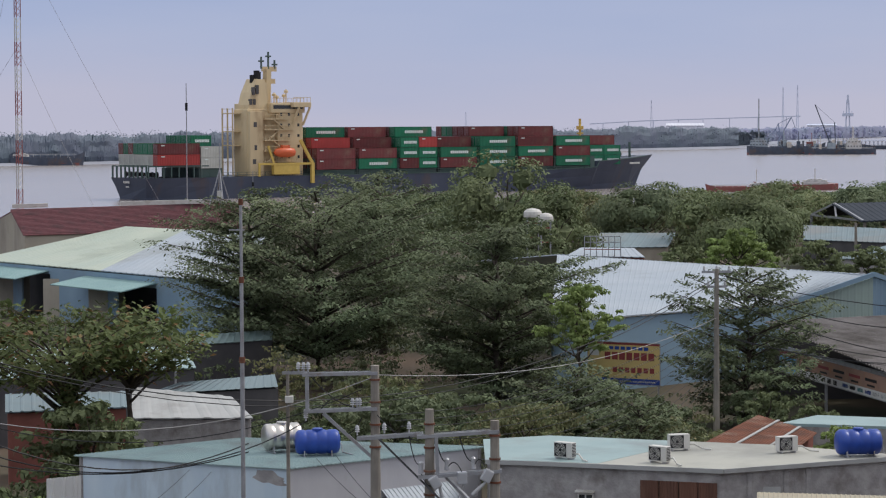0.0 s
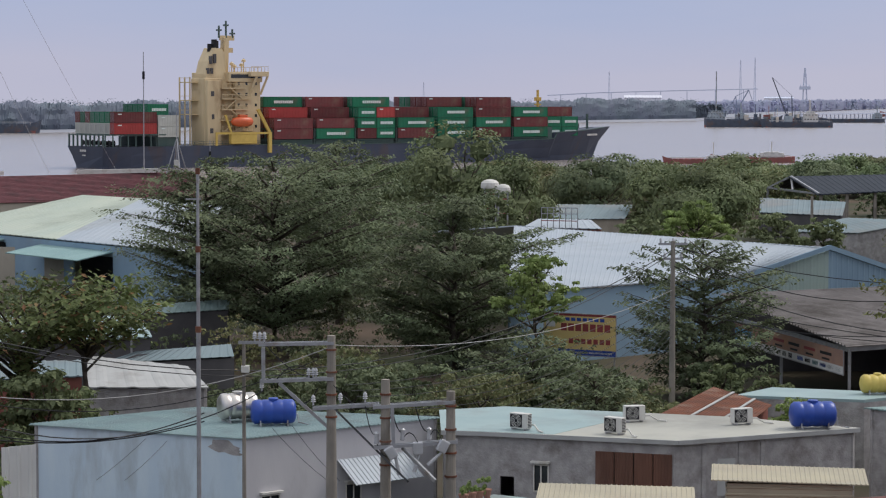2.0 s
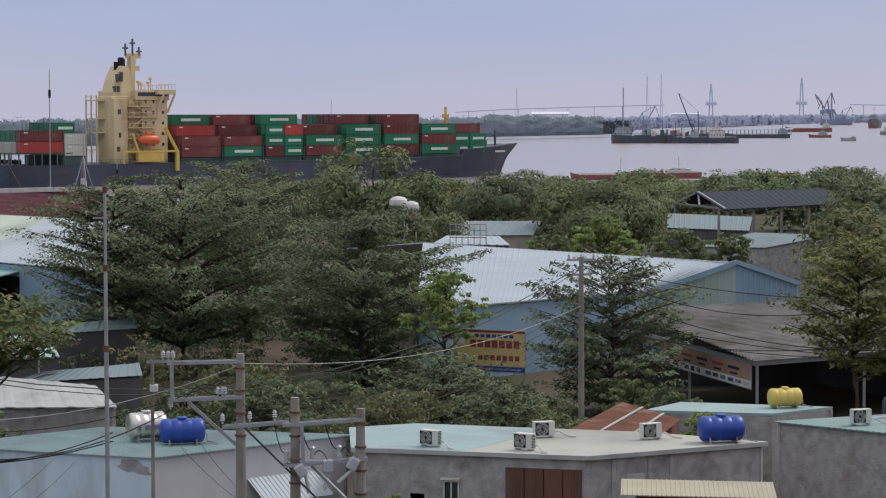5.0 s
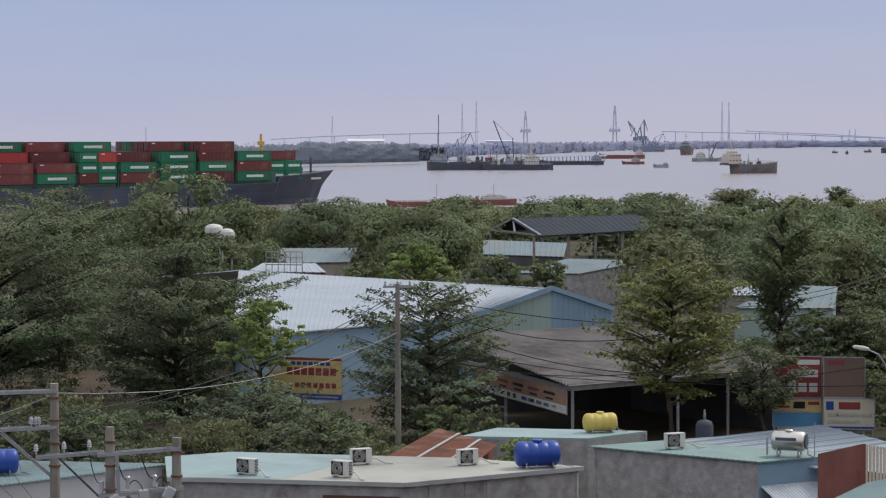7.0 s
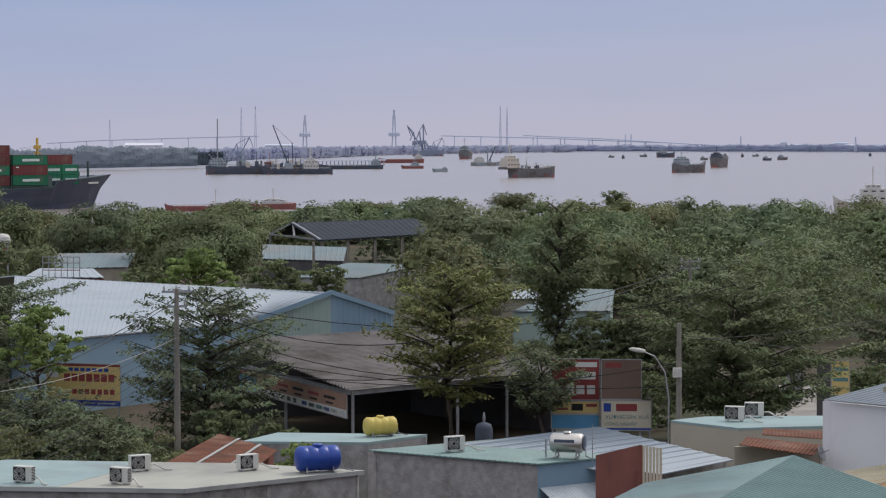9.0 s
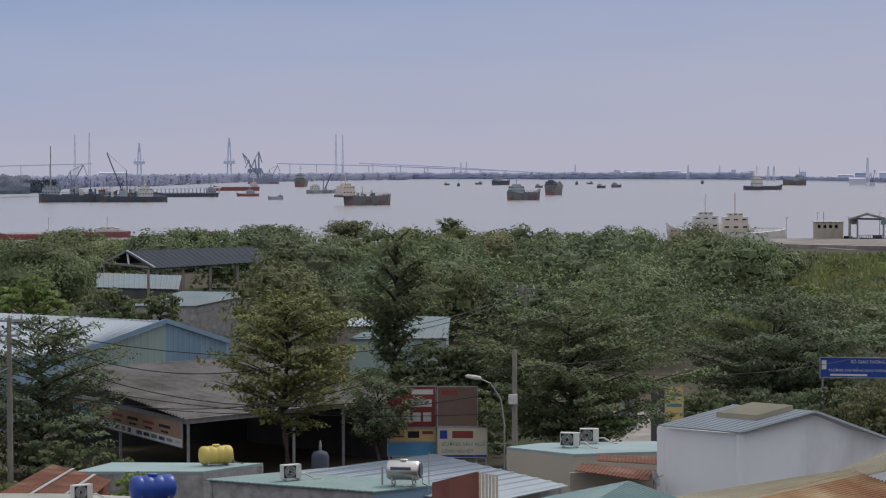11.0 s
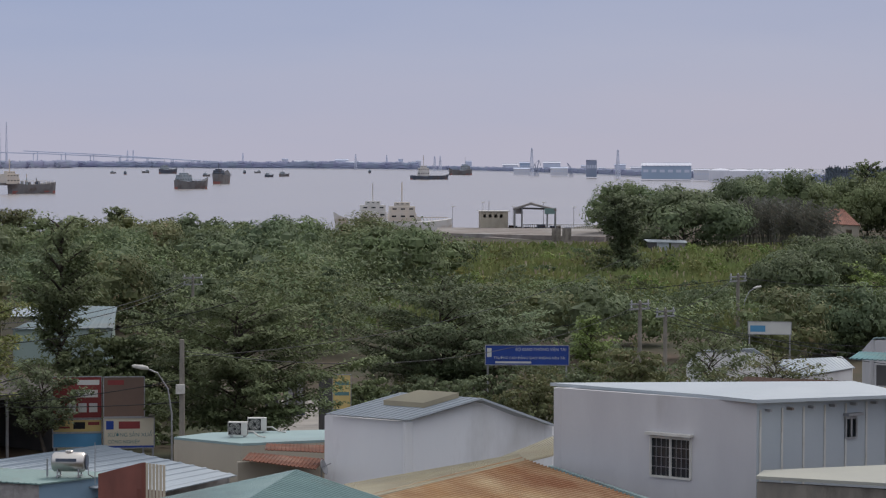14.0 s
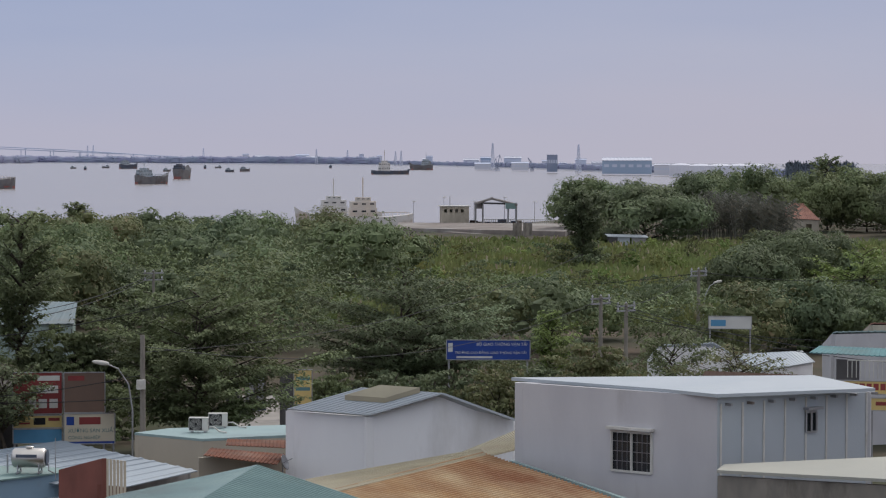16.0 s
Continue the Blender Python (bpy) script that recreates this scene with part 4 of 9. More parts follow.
for k, (q, n) in enumerate((((224.2, 366.9, 12.0), 64), ((229.4, 369.6, 12.9), 64), ((229.7, 363.5, 13.0), 66), ((235.9, 366.7, 12.4), 64), ((234.9, 360.2, 12.0), 60), ((237.9, 360.6, 10.8), 50))):
    nipa(q, n, 50 + k)
# undergrowth below the big trees and along the road
reg2 = {"dark": [], "olive": []}
for k in range(95):
    az = -13 + 21 * rng_w.random()
    d = 132 + 60 * rng_w.random()
    if az > 1.5 and d < 150:
        continue
    reg2[("dark", "dark", "dark", "olive")[rng_w.integers(4)]].append((az, d, 3.0 + 2.2 * rng_w.random(), 4 + 3 * rng_w.random()))
for k in range(46):
    az = 23.2 + 9.5 * rng_w.random()
    d = 140 + 48 * rng_w.random()
    reg2[("dark", "dark", "olive")[rng_w.integers(3)]].append((az, d, 2.6 + 1.6 * rng_w.random(), 4 + 3 * rng_w.random()))
for key, seed in (("dark", 14), ("olive", 15)):
    woods("undergrowth", reg2[key], key, seed, "tangled dark green shrubs below the trees", 620, 0.27)

# ---- the near row of houses ----
# house with two water tanks on its roof
hA = [(-13.79, 90.57, 5.10), (-5.65, 86.82, 5.10), (1.44, 92.37, 5.10), (-7.99, 95.27, 5.10)]
house = thing("house", "low faded blue and lilac house under a teal roof", "house", (hA[1][0], hA[1][1], 1.5))
wall("wall", hA[0], hA[1], 1.5, M["plaster_blue"], house, label="faded peeling blue wall")
wall("wall", hA[1], hA[2], 1.5, M["plaster_lilac"], house, holes=((0.75, 1.55, 1.9, 2.9), (4.6, 5.3, 1.9, 2.95)), label="pale lilac wall")
back_wall([hA[2], hA[3], hA[0]], M["plaster_grey"], house, 1.5)
sheet("roof", hA[1], hA[2], hA[3], hA[0], M["pale_teal"], house, 0.2, 0.03, 0.04, over=0.12)
window(house, hA[1], hA[2], 0.75, 1.55, 1.9, 2.9, M["white_paint"])
window(house, hA[1], hA[2], 4.6, 5.3, 1.9, 2.95, M["white_paint"])
sheet("awning", along(hA[1], hA[2], 4.2, 3.1, 1.2), along(hA[1], hA[2], 7.4, 3.1, 1.2), along(hA[1], hA[2], 7.4, 3.9, 0.02), along(hA[1], hA[2], 4.2, 3.9, 0.02), M["steel_white"], house, 0.2, 0.03, 0.03)

# render fallen off the corner of the blue wall
rng_p = random.Random(4)
lnA = (Vector(hA[1]) - Vector(hA[0])).length
bm = bmesh.new()
ring = []
for k in range(26):
    a_ = 2 * math.pi * k / 26
    q_ = 0.75 + 0.5 * rng_p.random()
    ring.append(bm.verts.new(along(hA[0], hA[1], min(lnA - 0.02, lnA - 0.75 + 0.7 * q_ * math.cos(a_)), min(4.98, 4.72 + 0.24 * q_ * math.sin(a_) - 0.12 * math.cos(a_)), 0.006)))
bm.faces.new(ring)
part("bare_patch", bm, M["plaster_grey"], house, "bare grey patch where paint fell off")

# grey house with brown steel doors
hB = [(1.69, 88.57, 5.00), (3.54, 88.12, 5.00), (9.90, 85.91, 5.00), (16.98, 89.08, 5.00), (12.76, 92.08, 5.00), (4.29, 95.14, 5.00), (1.69, 94.13, 5.00)]
house = thing("house", "low grey house with brown steel doors and flat roof", "house", (hB[2][0], hB[2][1], 1.5))
wall("wall", hB[0], hB[1], 1.5, M["plaster_grey"], house)
lnB = (Vector(hB[2]) - Vector(hB[1])).length
wall("wall", hB[1], hB[2], 1.5, M["plaster_grey"], house, holes=((0.15, 0.7, 1.6, 3.5), (1.45, 2.0, 3.0, 4.0), (lnB - 2.95, lnB - 0.1, 1.6, 4.6)))
wall("wall", hB[2], hB[3], 1.5, M["plaster_grey"], house)
back_wall([hB[3], hB[4], hB[5], hB[6], hB[0]], M["plaster_grey"], house, 1.5)
cB = sum((Vector(q) for q in hB), Vector()) / len(hB)
oB = [Vector(q) + (Vector(q) - cB).normalized() * 0.18 for q in hB]
slab("roof", [(q.x, q.y, q.z + 0.14) for q in oB], 0.1, M["drab_roof"], house, "flat drab cream roof with a thin edge")
slab("roof_sheet", [(q[0], q[1], 5.15) for q in (oB[0], oB[1], (5.6, 87.35), (9.6, 93.2), oB[5], oB[6])], 0.02, M["pale_teal"], house, "pale teal sheets over part of the roof")
bm = bmesh.new()
for a_, b_ in zip(oB[:3], oB[1:4]):
    beam(bm, (a_.x, a_.y - 0.03, 5.06), (b_.x, b_.y - 0.03, 5.06), 0.06, 0.16)
part("fascia", bm, M["grey_pale"], house)
bm = bmesh.new()
beam(bm, along(hB[2], hB[3], 1.9, 3.0, 0.02), along(hB[2], hB[3], 1.9, 4.35, 0.02), 1.05, 0.06)
part("boarded_window", bm, M["grey_pale"], house, "boarded-up window with a thin lintel")
for u_ in (1.2, 2.75, 3.7):
    bm = bmesh.new()
    beam(bm, along(hB[2], hB[3], u_, 1.5, 0.03), along(hB[2], hB[3], u_, 4.95, 0.03), 0.16, 0.08)
    part("pilaster", bm, M["plaster_grey"], house)
for k in range(4):
    u0 = lnB - 2.95 + k * 0.72
    sheet("door", along(hB[1], hB[2], u0, 1.6, 0.03), along(hB[1], hB[2], u0 + 0.68, 1.6, 0.03), along(hB[1], hB[2], u0 + 0.68, 4.6, 0.03), along(hB[1], hB[2], u0, 4.6, 0.03), M["brown_door"], house, 0.11, 0.02, 0.03, "brown corrugated steel door leaf")
window(house, hB[1], hB[2], 1.45, 2.0, 3.0, 4.0, M["white_paint"])

# low teal roof in front of the grey house
lf = [(-0.27, 80.00, 3.33), (1.90, 81.98, 3.53), (3.36, 85.43, 3.26), (5.41, 84.33, 3.22), (4.68, 80.36, 3.30)]
shed = thing("shed", "low lean-to with a pale teal flat roof", "shed", (lf[1][0], lf[1][1], 1.5))
slab("roof", lf, 0.12, M["pale_teal"], shed)
back_wall([(q[0], q[1] + 0.05, q[2] - 0.13) for q in lf], M["plaster_grey"], shed, 1.5)
for k in range(4):
    pp = Vector(lf[1]).lerp(Vector(lf[2]), 0.2 + 0.2 * k) + Vector((0, -0.5, 0))
    pot = thing("flower_pot", "small clay pot with a leafy plant", "plant", tuple(pp), "pots on the low roof")
    bm = bmesh.new()
    lathe(bm, [(0.11, 0.0), (0.16, 0.28), (0.18, 0.28), (0.18, 0.33), (0.14, 0.33)], Matrix.Translation(pp), 12)
    part("pot", bm, M["tile_orange"], pot)
    rng_q = np.random.default_rng(300 + k)
    Vp, Fp = leaf_cloud([(pp.x, pp.y, pp.z + 0.55, 0.26, 0.26, 0.26)], 160, 0.11, rng_q, sprays=5)
    quads("leaves", Vp, Fp, L["light"], pot)

# rusted roof beside it
hR = [(9.84, 95.49, 4.54), (14.92, 95.85, 4.99), (13.54, 102.11, 5.10), (13.07, 103.18, 4.77)]
shed = thing("shed", "small shed under a rusted corrugated steel roof", "shed", (hR[0][0], hR[0][1], 1.5))
sheet("roof", (9.74, 94.50, 4.67), (13.56, 93.02, 4.78), (15.22, 97.82, 4.87), (13.37, 102.13, 5.09), M["rust_roof"], shed, 0.18, 0.03, 0.03)
for u_ in (0.36, 0.72):
    bm = bmesh.new()
    a_, b_ = Vector((9.74, 94.50, 4.67)).lerp(Vector((13.56, 93.02, 4.78)), u_), Vector((13.37, 102.13, 5.09)).lerp(Vector((15.22, 97.82, 4.87)), u_)
    beam(bm, a_ + Vector((0, 0, 0.05)), b_ + Vector((0, 0, 0.05)), 0.12, 0.04)
    part("seam_batten", bm, M["grey_pale"], shed)
back_wall([(10.29, 95.45, 4.45), (13.59, 94.02, 4.51), (15.22, 98.84, 4.60)], M["brick_red"], shed, 1.5)

# roof caps on the nearest red roof
slabs = [(3.85, 59.88, 6.28), (4.55, 63.84, 6.16), (8.32, 65.47, 5.98), (9.51, 67.33, 5.94), (14.71, 68.44, 6.08), (12.47, 56.64, 6.57), (7.17, 51.50, 6.90), (3.34, 51.89, 6.83)]
shed = thing("shed", "near shed with a dark red steel roof and cream vents", "shed", (slabs[0][0], slabs[0][1], 1.5))
slab("roof", slabs, 0.1, M["red_rust"], shed, "dark red steel roof with rust and dust")
back_wall([slabs[0], slabs[-1], slabs[-2], slabs[-3], slabs[4], slabs[2], slabs[1], slabs[0]], M["plaster_grey"], shed, 1.5)


def roof_vent(c, wx, wy, hh, turn):
    """A raised ventilator: a boxy skirt of steel strips and a wider cap."""
    m_ = Matrix.Translation(c) @ pose(0, 0, 0, 0, 0, turn)
    cap = [m_ @ Vector(q) for q in ((-wx, -wy, 0.0), (wx, -wy, -0.05), (wx, wy, 0.05), (-wx, wy, 0.1))]
    sheet("vent_cap", *cap, M["vent_cream"], shed, 0.13, 0.014, 0.03, "cream corrugated steel vent cap")
    bx, by = wx * 0.8, wy * 0.8
    cs = [m_ @ Vector(q) for q in ((-bx, -by, -0.12), (bx, -by, -0.12), (bx, by, -0.12), (-bx, by, -0.12))]
    for i in range(4):
        a_, b_ = cs[i], cs[(i + 1) % 4]
        dn = Vector((0, 0, -hh))
        sheet("vent_side", a_, a_ + dn, b_ + dn, b_, M["vent_cream"], shed, 0.19, 0.035, 0.02)


M["vent_cream"] = mat("cream_steel_sheet", (0.403, 0.360, 0.259), (0.346, 0.310, 0.230), 0.6, scale=0.8, stain=(0.36, 0.30, 0.22), amount=0.35)
roof_vent((5.50, 60.75, 7.37), 2.0, 1.0, 1.5, -6)
roof_vent((10.62, 65.14, 7.16), 2.1, 1.1, 1.6, -8)

# low house with the yellow tank
hY = [(14.01, 100.05, 5.00), (19.15, 98.46, 5.00), (22.14, 100.55, 5.00), (16.00, 102.75, 5.00)]
house = thing("house", "low house with a pale teal flat steel roof", "house", (hY[1][0], hY[1][1], 1.5))
slab("roof", hY, 0.12, M["pale_teal"], house)
inn = [(q[0], q[1], q[2] - 0.13) for q in hY]
back_wall([inn[0], inn[1], inn[2], inn[3], inn[0]], M["plaster_grey"], house, 1.5)

# grey house with a teal roof and a lean-to
hE = [(18.44, 93.61, 5.30), (23.73, 88.23, 5.30), (26.92, 89.54, 5.30), (23.67, 95.58, 5.30)]
house = thing("house", "grey house with a teal steel roof and white awning", "house", (hE[1][0], hE[1][1], 1.5))
sheet("roof", hE[0], hE[1], hE[2], hE[3], M["teal_roof"], house, 0.25, 0.02, 0.05, over=0.15)
inn = [(q[0], q[1], q[2] - 0.08) for q in hE]
wall("wall", inn[0], inn[1], 1.5, M["plaster_grey"], house)
wall("wall", inn[1], inn[2], 1.5, M["steel_blue"], house)
back_wall([inn[2], inn[3], inn[0]], M["plaster_grey"], house, 1.5)
sheet("awning", along(inn[1], inn[2], 0.1, 3.75, 1.3), along(inn[1], inn[2], 3.0, 3.75, 1.3), along(inn[1], inn[2], 3.0, 4.35, 0.02), along(inn[1], inn[2], 0.1, 4.35, 0.02), M["steel_white"], house, 0.15, 0.025, 0.03)

# long pale roof with a brown-red end wall
hW = [(21.66, 95.09, 5.60), (27.06, 90.77, 6.30), (32.05, 89.66, 5.00), (28.64, 88.12, 4.60)]
house = thing("house", "long low house with a pale ribbed steel roof", "house", (hW[3][0], hW[3][1], 1.5))
sheet("roof", (22.02, 94.63, 5.30), (27.47, 86.92, 4.80), (32.09, 89.65, 5.00), (27.18, 91.81, 6.20), M["white_roof"], house, 0.9, 0.04, 0.05)
back_wall([(22.58, 95.00, 5.10), (27.71, 87.70, 4.60), (32.17, 90.66, 4.80), (27.48, 92.68, 6.00)], M["plaster_grey"], house, 1.5)
house = thing("house", "narrow house with a brown-red painted wall and cream slats", "house", (32.82, 106.44, 1.50))
rw = [(23.77, 80.57, 6.57), (24.30, 77.27, 7.32), (25.69, 78.92, 6.96)]
wall("wall", rw[0], rw[1], 1.5, M["brick_red"], house, label="brown-red painted wall")
for k in range(7):
    bm = bmesh.new()
    a_, b_ = Vector(rw[1]).lerp(Vector(rw[2]), k / 7), Vector(rw[1]).lerp(Vector(rw[2]), (k + 0.75) / 7)
    bm2 = [bm.verts.new(q) for q in (a_, b_, b_ - Vector((0, 0, 1.4 - 0.1 * (k % 3))), a_ - Vector((0, 0, 1.4 - 0.1 * (k % 2))))]
    fc = bm.faces.new(bm2)
    ex = bmesh.ops.extrude_face_region(bm, geom=[fc])
    bmesh.ops.translate(bm, vec=(0.02, 0.04, 0), verts=[v for v in ex["geom"] if isinstance(v, bmesh.types.BMVert)])
    part("slat", bm, M["plaster_cream"], house)
wall("wall", (rw[1][0], rw[1][1] + 0.1, rw[1][2] - 0.9), (rw[2][0], rw[2][1] + 0.1, rw[2][2] - 0.9), 1.5, M["brick_red"], house)

# teal gable roof
rF = [(21.27, 55.03, 9.87), (16.64, 52.42, 9.70), (22.02, 50.40, 9.59)]
house = thing("house", "house under a teal ribbed steel gable roof", "house", (rF[0][0] - 2, rF[0][1] - 6, 1.5))
apx, lft, rgt = Vector(rF[0]), Vector(rF[1]), Vector(rF[2])
run = Vector((-0.55, -0.84, 0)) * 9
sheet("roof", rgt + run * 0.9, rgt, apx, apx + run, M["teal_roof"], house, 0.22, 0.03, 0.05, "teal ribbed steel roof slope")
sheet("roof", lft + run * 0.6, lft, apx, apx + run, M["pale_teal"], house, 0.22, 0.03, 0.05)
back_wall([lft + Vector((0, 0, -0.1)), apx + Vector((0, 0.05, -0.1)), rgt + Vector((0, 0, -0.1))], M["plaster_grey"], house, 1.5)

# rust-streaked roof
house = thing("house", "house under a rust-streaked cream corrugated roof", "house", (57.49, 115.69, 1.50))
sheet("roof", (29.40, 59.09, 9.31), (30.24, 51.82, 8.69), (24.61, 48.07, 8.77), (23.36, 56.35, 8.88), M["rust_yellow"], house, 0.2, 0.035, 0.03, "rusted cream corrugated roof slope")
sheet("roof", (24.99, 61.09, 8.55), (23.41, 55.90, 8.93), (29.29, 58.59, 9.30), (29.82, 60.00, 9.27), M["vent_cream"], house, 0.2, 0.03, 0.03, "yellowed ridge sheet")
back_wall([(25.14, 61.24, 8.40), (29.82, 60.00, 9.11), (30.62, 52.76, 8.54)], M["plaster_grey"], house, 1.5)
sheet("roof", (29.98, 62.15, 8.82), (33.89, 65.78, 9.00), (32.40, 62.05, 9.00), (30.55, 60.75, 8.98), M["vent_cream"], house, 0.2, 0.03, 0.03)
bm = bmesh.new()
beam(bm, (30.36, 59.16, 8.99), (30.78, 52.89, 8.61), 0.12, 0.1)
part("flashing", bm, M["pale_teal"], house, "pale flashing along the wall")
# white block house
hH = [(33.11, 82.76, 8.00), (35.02, 79.57, 8.00), (37.07, 77.55, 8.90), (39.36, 76.39, 8.00), (35.48, 81.24, 8.90)]
house = thing("house", "plain white plastered house with a low gable roof", "house", (hH[1][0], hH[1][1], 1.5))
wall("wall", hH[0], hH[1], 1.5, M["plaster_white"], house)
wall("wall", hH[1], hH[2], 1.5, M["plaster_white"], house)
wall("wall", hH[2], hH[3], 1.5, M["plaster_white"], house)
back_wall([hH[3], hH[4], hH[0]], M["plaster_white"], house, 1.5)
sheet("roof", (32.98, 82.43, 8.10), (34.93, 79.22, 8.10), (36.93, 77.18, 9.00), (35.07, 80.30, 9.00), M["steel_white"], house, 0.3, 0.02, 0.06)
slab("roof", [(35.07, 80.30, 9.00), (36.93, 77.18, 9.00), (39.15, 75.89, 8.10), (38.89, 80.64, 8.10)], 0.08, M["steel_white"], house)
hq = [Vector(q) for q in ((32.98, 82.43, 8.10), (34.93, 79.22, 8.10), (36.93, 77.18, 9.00), (35.07, 80.30, 9.00))]
slab("roof_hatch", [tuple(hq[0].lerp(hq[1], u).lerp(hq[3].lerp(hq[2], u), v_) + Vector((0, 0, 0.22))) for u, v_ in ((0.3, 0.45), (0.78, 0.45), (0.78, 0.92), (0.3, 0.92))], 0.18, M["vent_cream"], house, "tan sheet over the roof light")

# cream house with two cooling units
hI = [(31.20, 94.82, 6.00), (33.00, 91.61, 6.00), (36.71, 91.44, 6.00), (38.09, 94.88, 6.00), (33.05, 95.78, 6.00)]
house = thing("house", "low cream house with a pale flat roof", "house", (hI[1][0], hI[1][1], 1.5))
slab("roof", hI, 0.1, M["pale_teal"], house)
inn = [(q[0], q[1], q[2] - 0.11) for q in hI]
back_wall([*inn, inn[0]], M["plaster_cream"], house, 1.5)
shed = thing("shed", "lean-to with small rusted steel roofs", "shed", (42.64, 112.41, 1.50))
sheet("roof", (29.86, 82.78, 6.51), (31.99, 80.90, 6.28), (33.39, 83.58, 6.27), (31.12, 85.51, 6.41), M["rust_roof"], shed, 0.16, 0.03, 0.03)
sheet("roof", (32.02, 86.25, 6.39), (33.82, 84.48, 6.39), (34.94, 87.27, 6.31), (33.11, 89.04, 6.27), M["rust_roof"], shed, 0.16, 0.03, 0.03)
back_wall([(30.04, 83.78, 6.30), (33.39, 83.58, 6.10)], M["plaster_cream"], shed, 1.5)

# tall white house
hJ = [(30.44, 59.11, 11.20), (33.48, 53.48, 11.20), (39.07, 54.49, 11.00), (37.88, 55.52, 11.30)]
house = thing("house", "two-storey pale grey house with a white steel roof", "house", (hJ[1][0], hJ[1][1], 1.5))
lnJ = math.hypot(hJ[1][0] - hJ[0][0], hJ[1][1] - hJ[0][1])
W0, W1, Z0, Z1 = lnJ * 0.495, lnJ * 0.69, 9.02, 10.08
wall("wall", hJ[0], hJ[1], 1.5, M["plaster_lilac"], house, holes=((W0, W1, Z0, Z1),), label="pale grey plaster wall")
window(house, hJ[0], hJ[1], W0, W1, Z0, Z1, M["white_paint"], 8)
lnK = math.hypot(hJ[2][0] - hJ[1][0], hJ[2][1] - hJ[1][1])
wall("wall", hJ[1], hJ[2], 1.5, M["steel_white"], house, holes=((lnK * 0.56, lnK * 0.63, 10.05, 10.6),), label="white steel clad wall")
window(house, hJ[1], hJ[2], lnK * 0.56, lnK * 0.63, 10.05, 10.6, M["galv"])
back_wall([hJ[2], hJ[3], hJ[0]], M["plaster_lilac"], house, 1.5)
for k in range(8):
    bm = bmesh.new()
    u = lnK * (0.02 + 0.135 * k)
    beam(bm, along(hJ[1], hJ[2], u, 8.9, 0.02), along(hJ[1], hJ[2], u, 11.0, 0.02), 0.05, 0.03)
    part("seam", bm, M["white_paint"], house)
    bm = bmesh.new()
    beam(bm, along(hJ[1], hJ[2], u + 0.2, 10.98, -0.1), along(hJ[1], hJ[2], u + 0.2, 10.98, 0.22), 0.07, 0.07)
    part("rafter", bm, M["galv"], house)
slab("roof", [(q[0], q[1], q[2] + 0.09) for q in ((30.58, 59.60, 11.20), (32.81, 54.92, 11.20), (33.30, 53.24, 11.20), (38.66, 53.74, 11.10), (37.76, 55.36, 11.35))], 0.09, M["steel_white"], house)
slab("roof", [(32.63, 52.13, 9.48), (36.05, 47.96, 9.52), (38.15, 50.76, 9.74), (33.27, 52.79, 9.52)], 0.08, M["drab_roof"], house, "pale cream lean-to roof")
wall("wall", (32.70, 52.20, 9.31), (36.12, 48.04, 9.34), 1.5, M["concrete"], house)

# ---- sheds across the road ----
# blue warehouse
eL, eR, rR, rL, bR = (6.42, 140.53, 6.00), (22.75, 155.06, 6.00), (27.80, 155.54, 7.66), (8.76, 181.79, 7.63), (32.62, 158.62, 6.00)
house = thing("warehouse", "blue and pale green steel warehouse with a pale blue roof", "warehouse", (eR[0], eR[1], 1.5))
sheet("roof", eL, eR, rR, rL, M["white_roof"], house, 0.6, 0.018, 0.08, "pale blue ribbed steel roof", over=0.2)
sheet("roof", bR, (bR[0] - 30, bR[1] + 45, 6), (rL[0], rL[1] + 1, rL[2]), rR, M["white_roof"], house, 0.8, 0.03, 0.08)
dn = Vector((0, 0, -0.15))
wall("wall", Vector(eL) + dn, Vector(eR) + dn, 1.5, M["steel_blue"], house)
gw = [Vector(eR) + dn, Vector(rR) + dn, Vector(bR) + dn]
for i in range(2):
    a_, b_ = gw[i], gw[i + 1]
    sheet("wall", (a_.x, a_.y, 1.5), (b_.x, b_.y, 1.5), b_, a_, M["steel_green"] if i == 0 else M["steel_blue"], house, 0.5, 0.03, 0.08, "ribbed steel gable wall")

M["v_dark"] = mat("dark_blue_grey_paint", (0.10, 0.115, 0.15), (0.075, 0.09, 0.12), 0.7, scale=0.5, stain=(0.16, 0.11, 0.09), amount=0.3, bump=0.05)

for a_, b_ in ((eR, rR), (rR, bR)):
    bm = bmesh.new()
    beam(bm, Vector(a_) + Vector((0, -0.25, 0.06)), Vector(b_) + Vector((0, -0.25, 0.06)), 0.16, 0.3)
    part("fascia", bm, M["steel_blue"], house, "light blue edge trim")

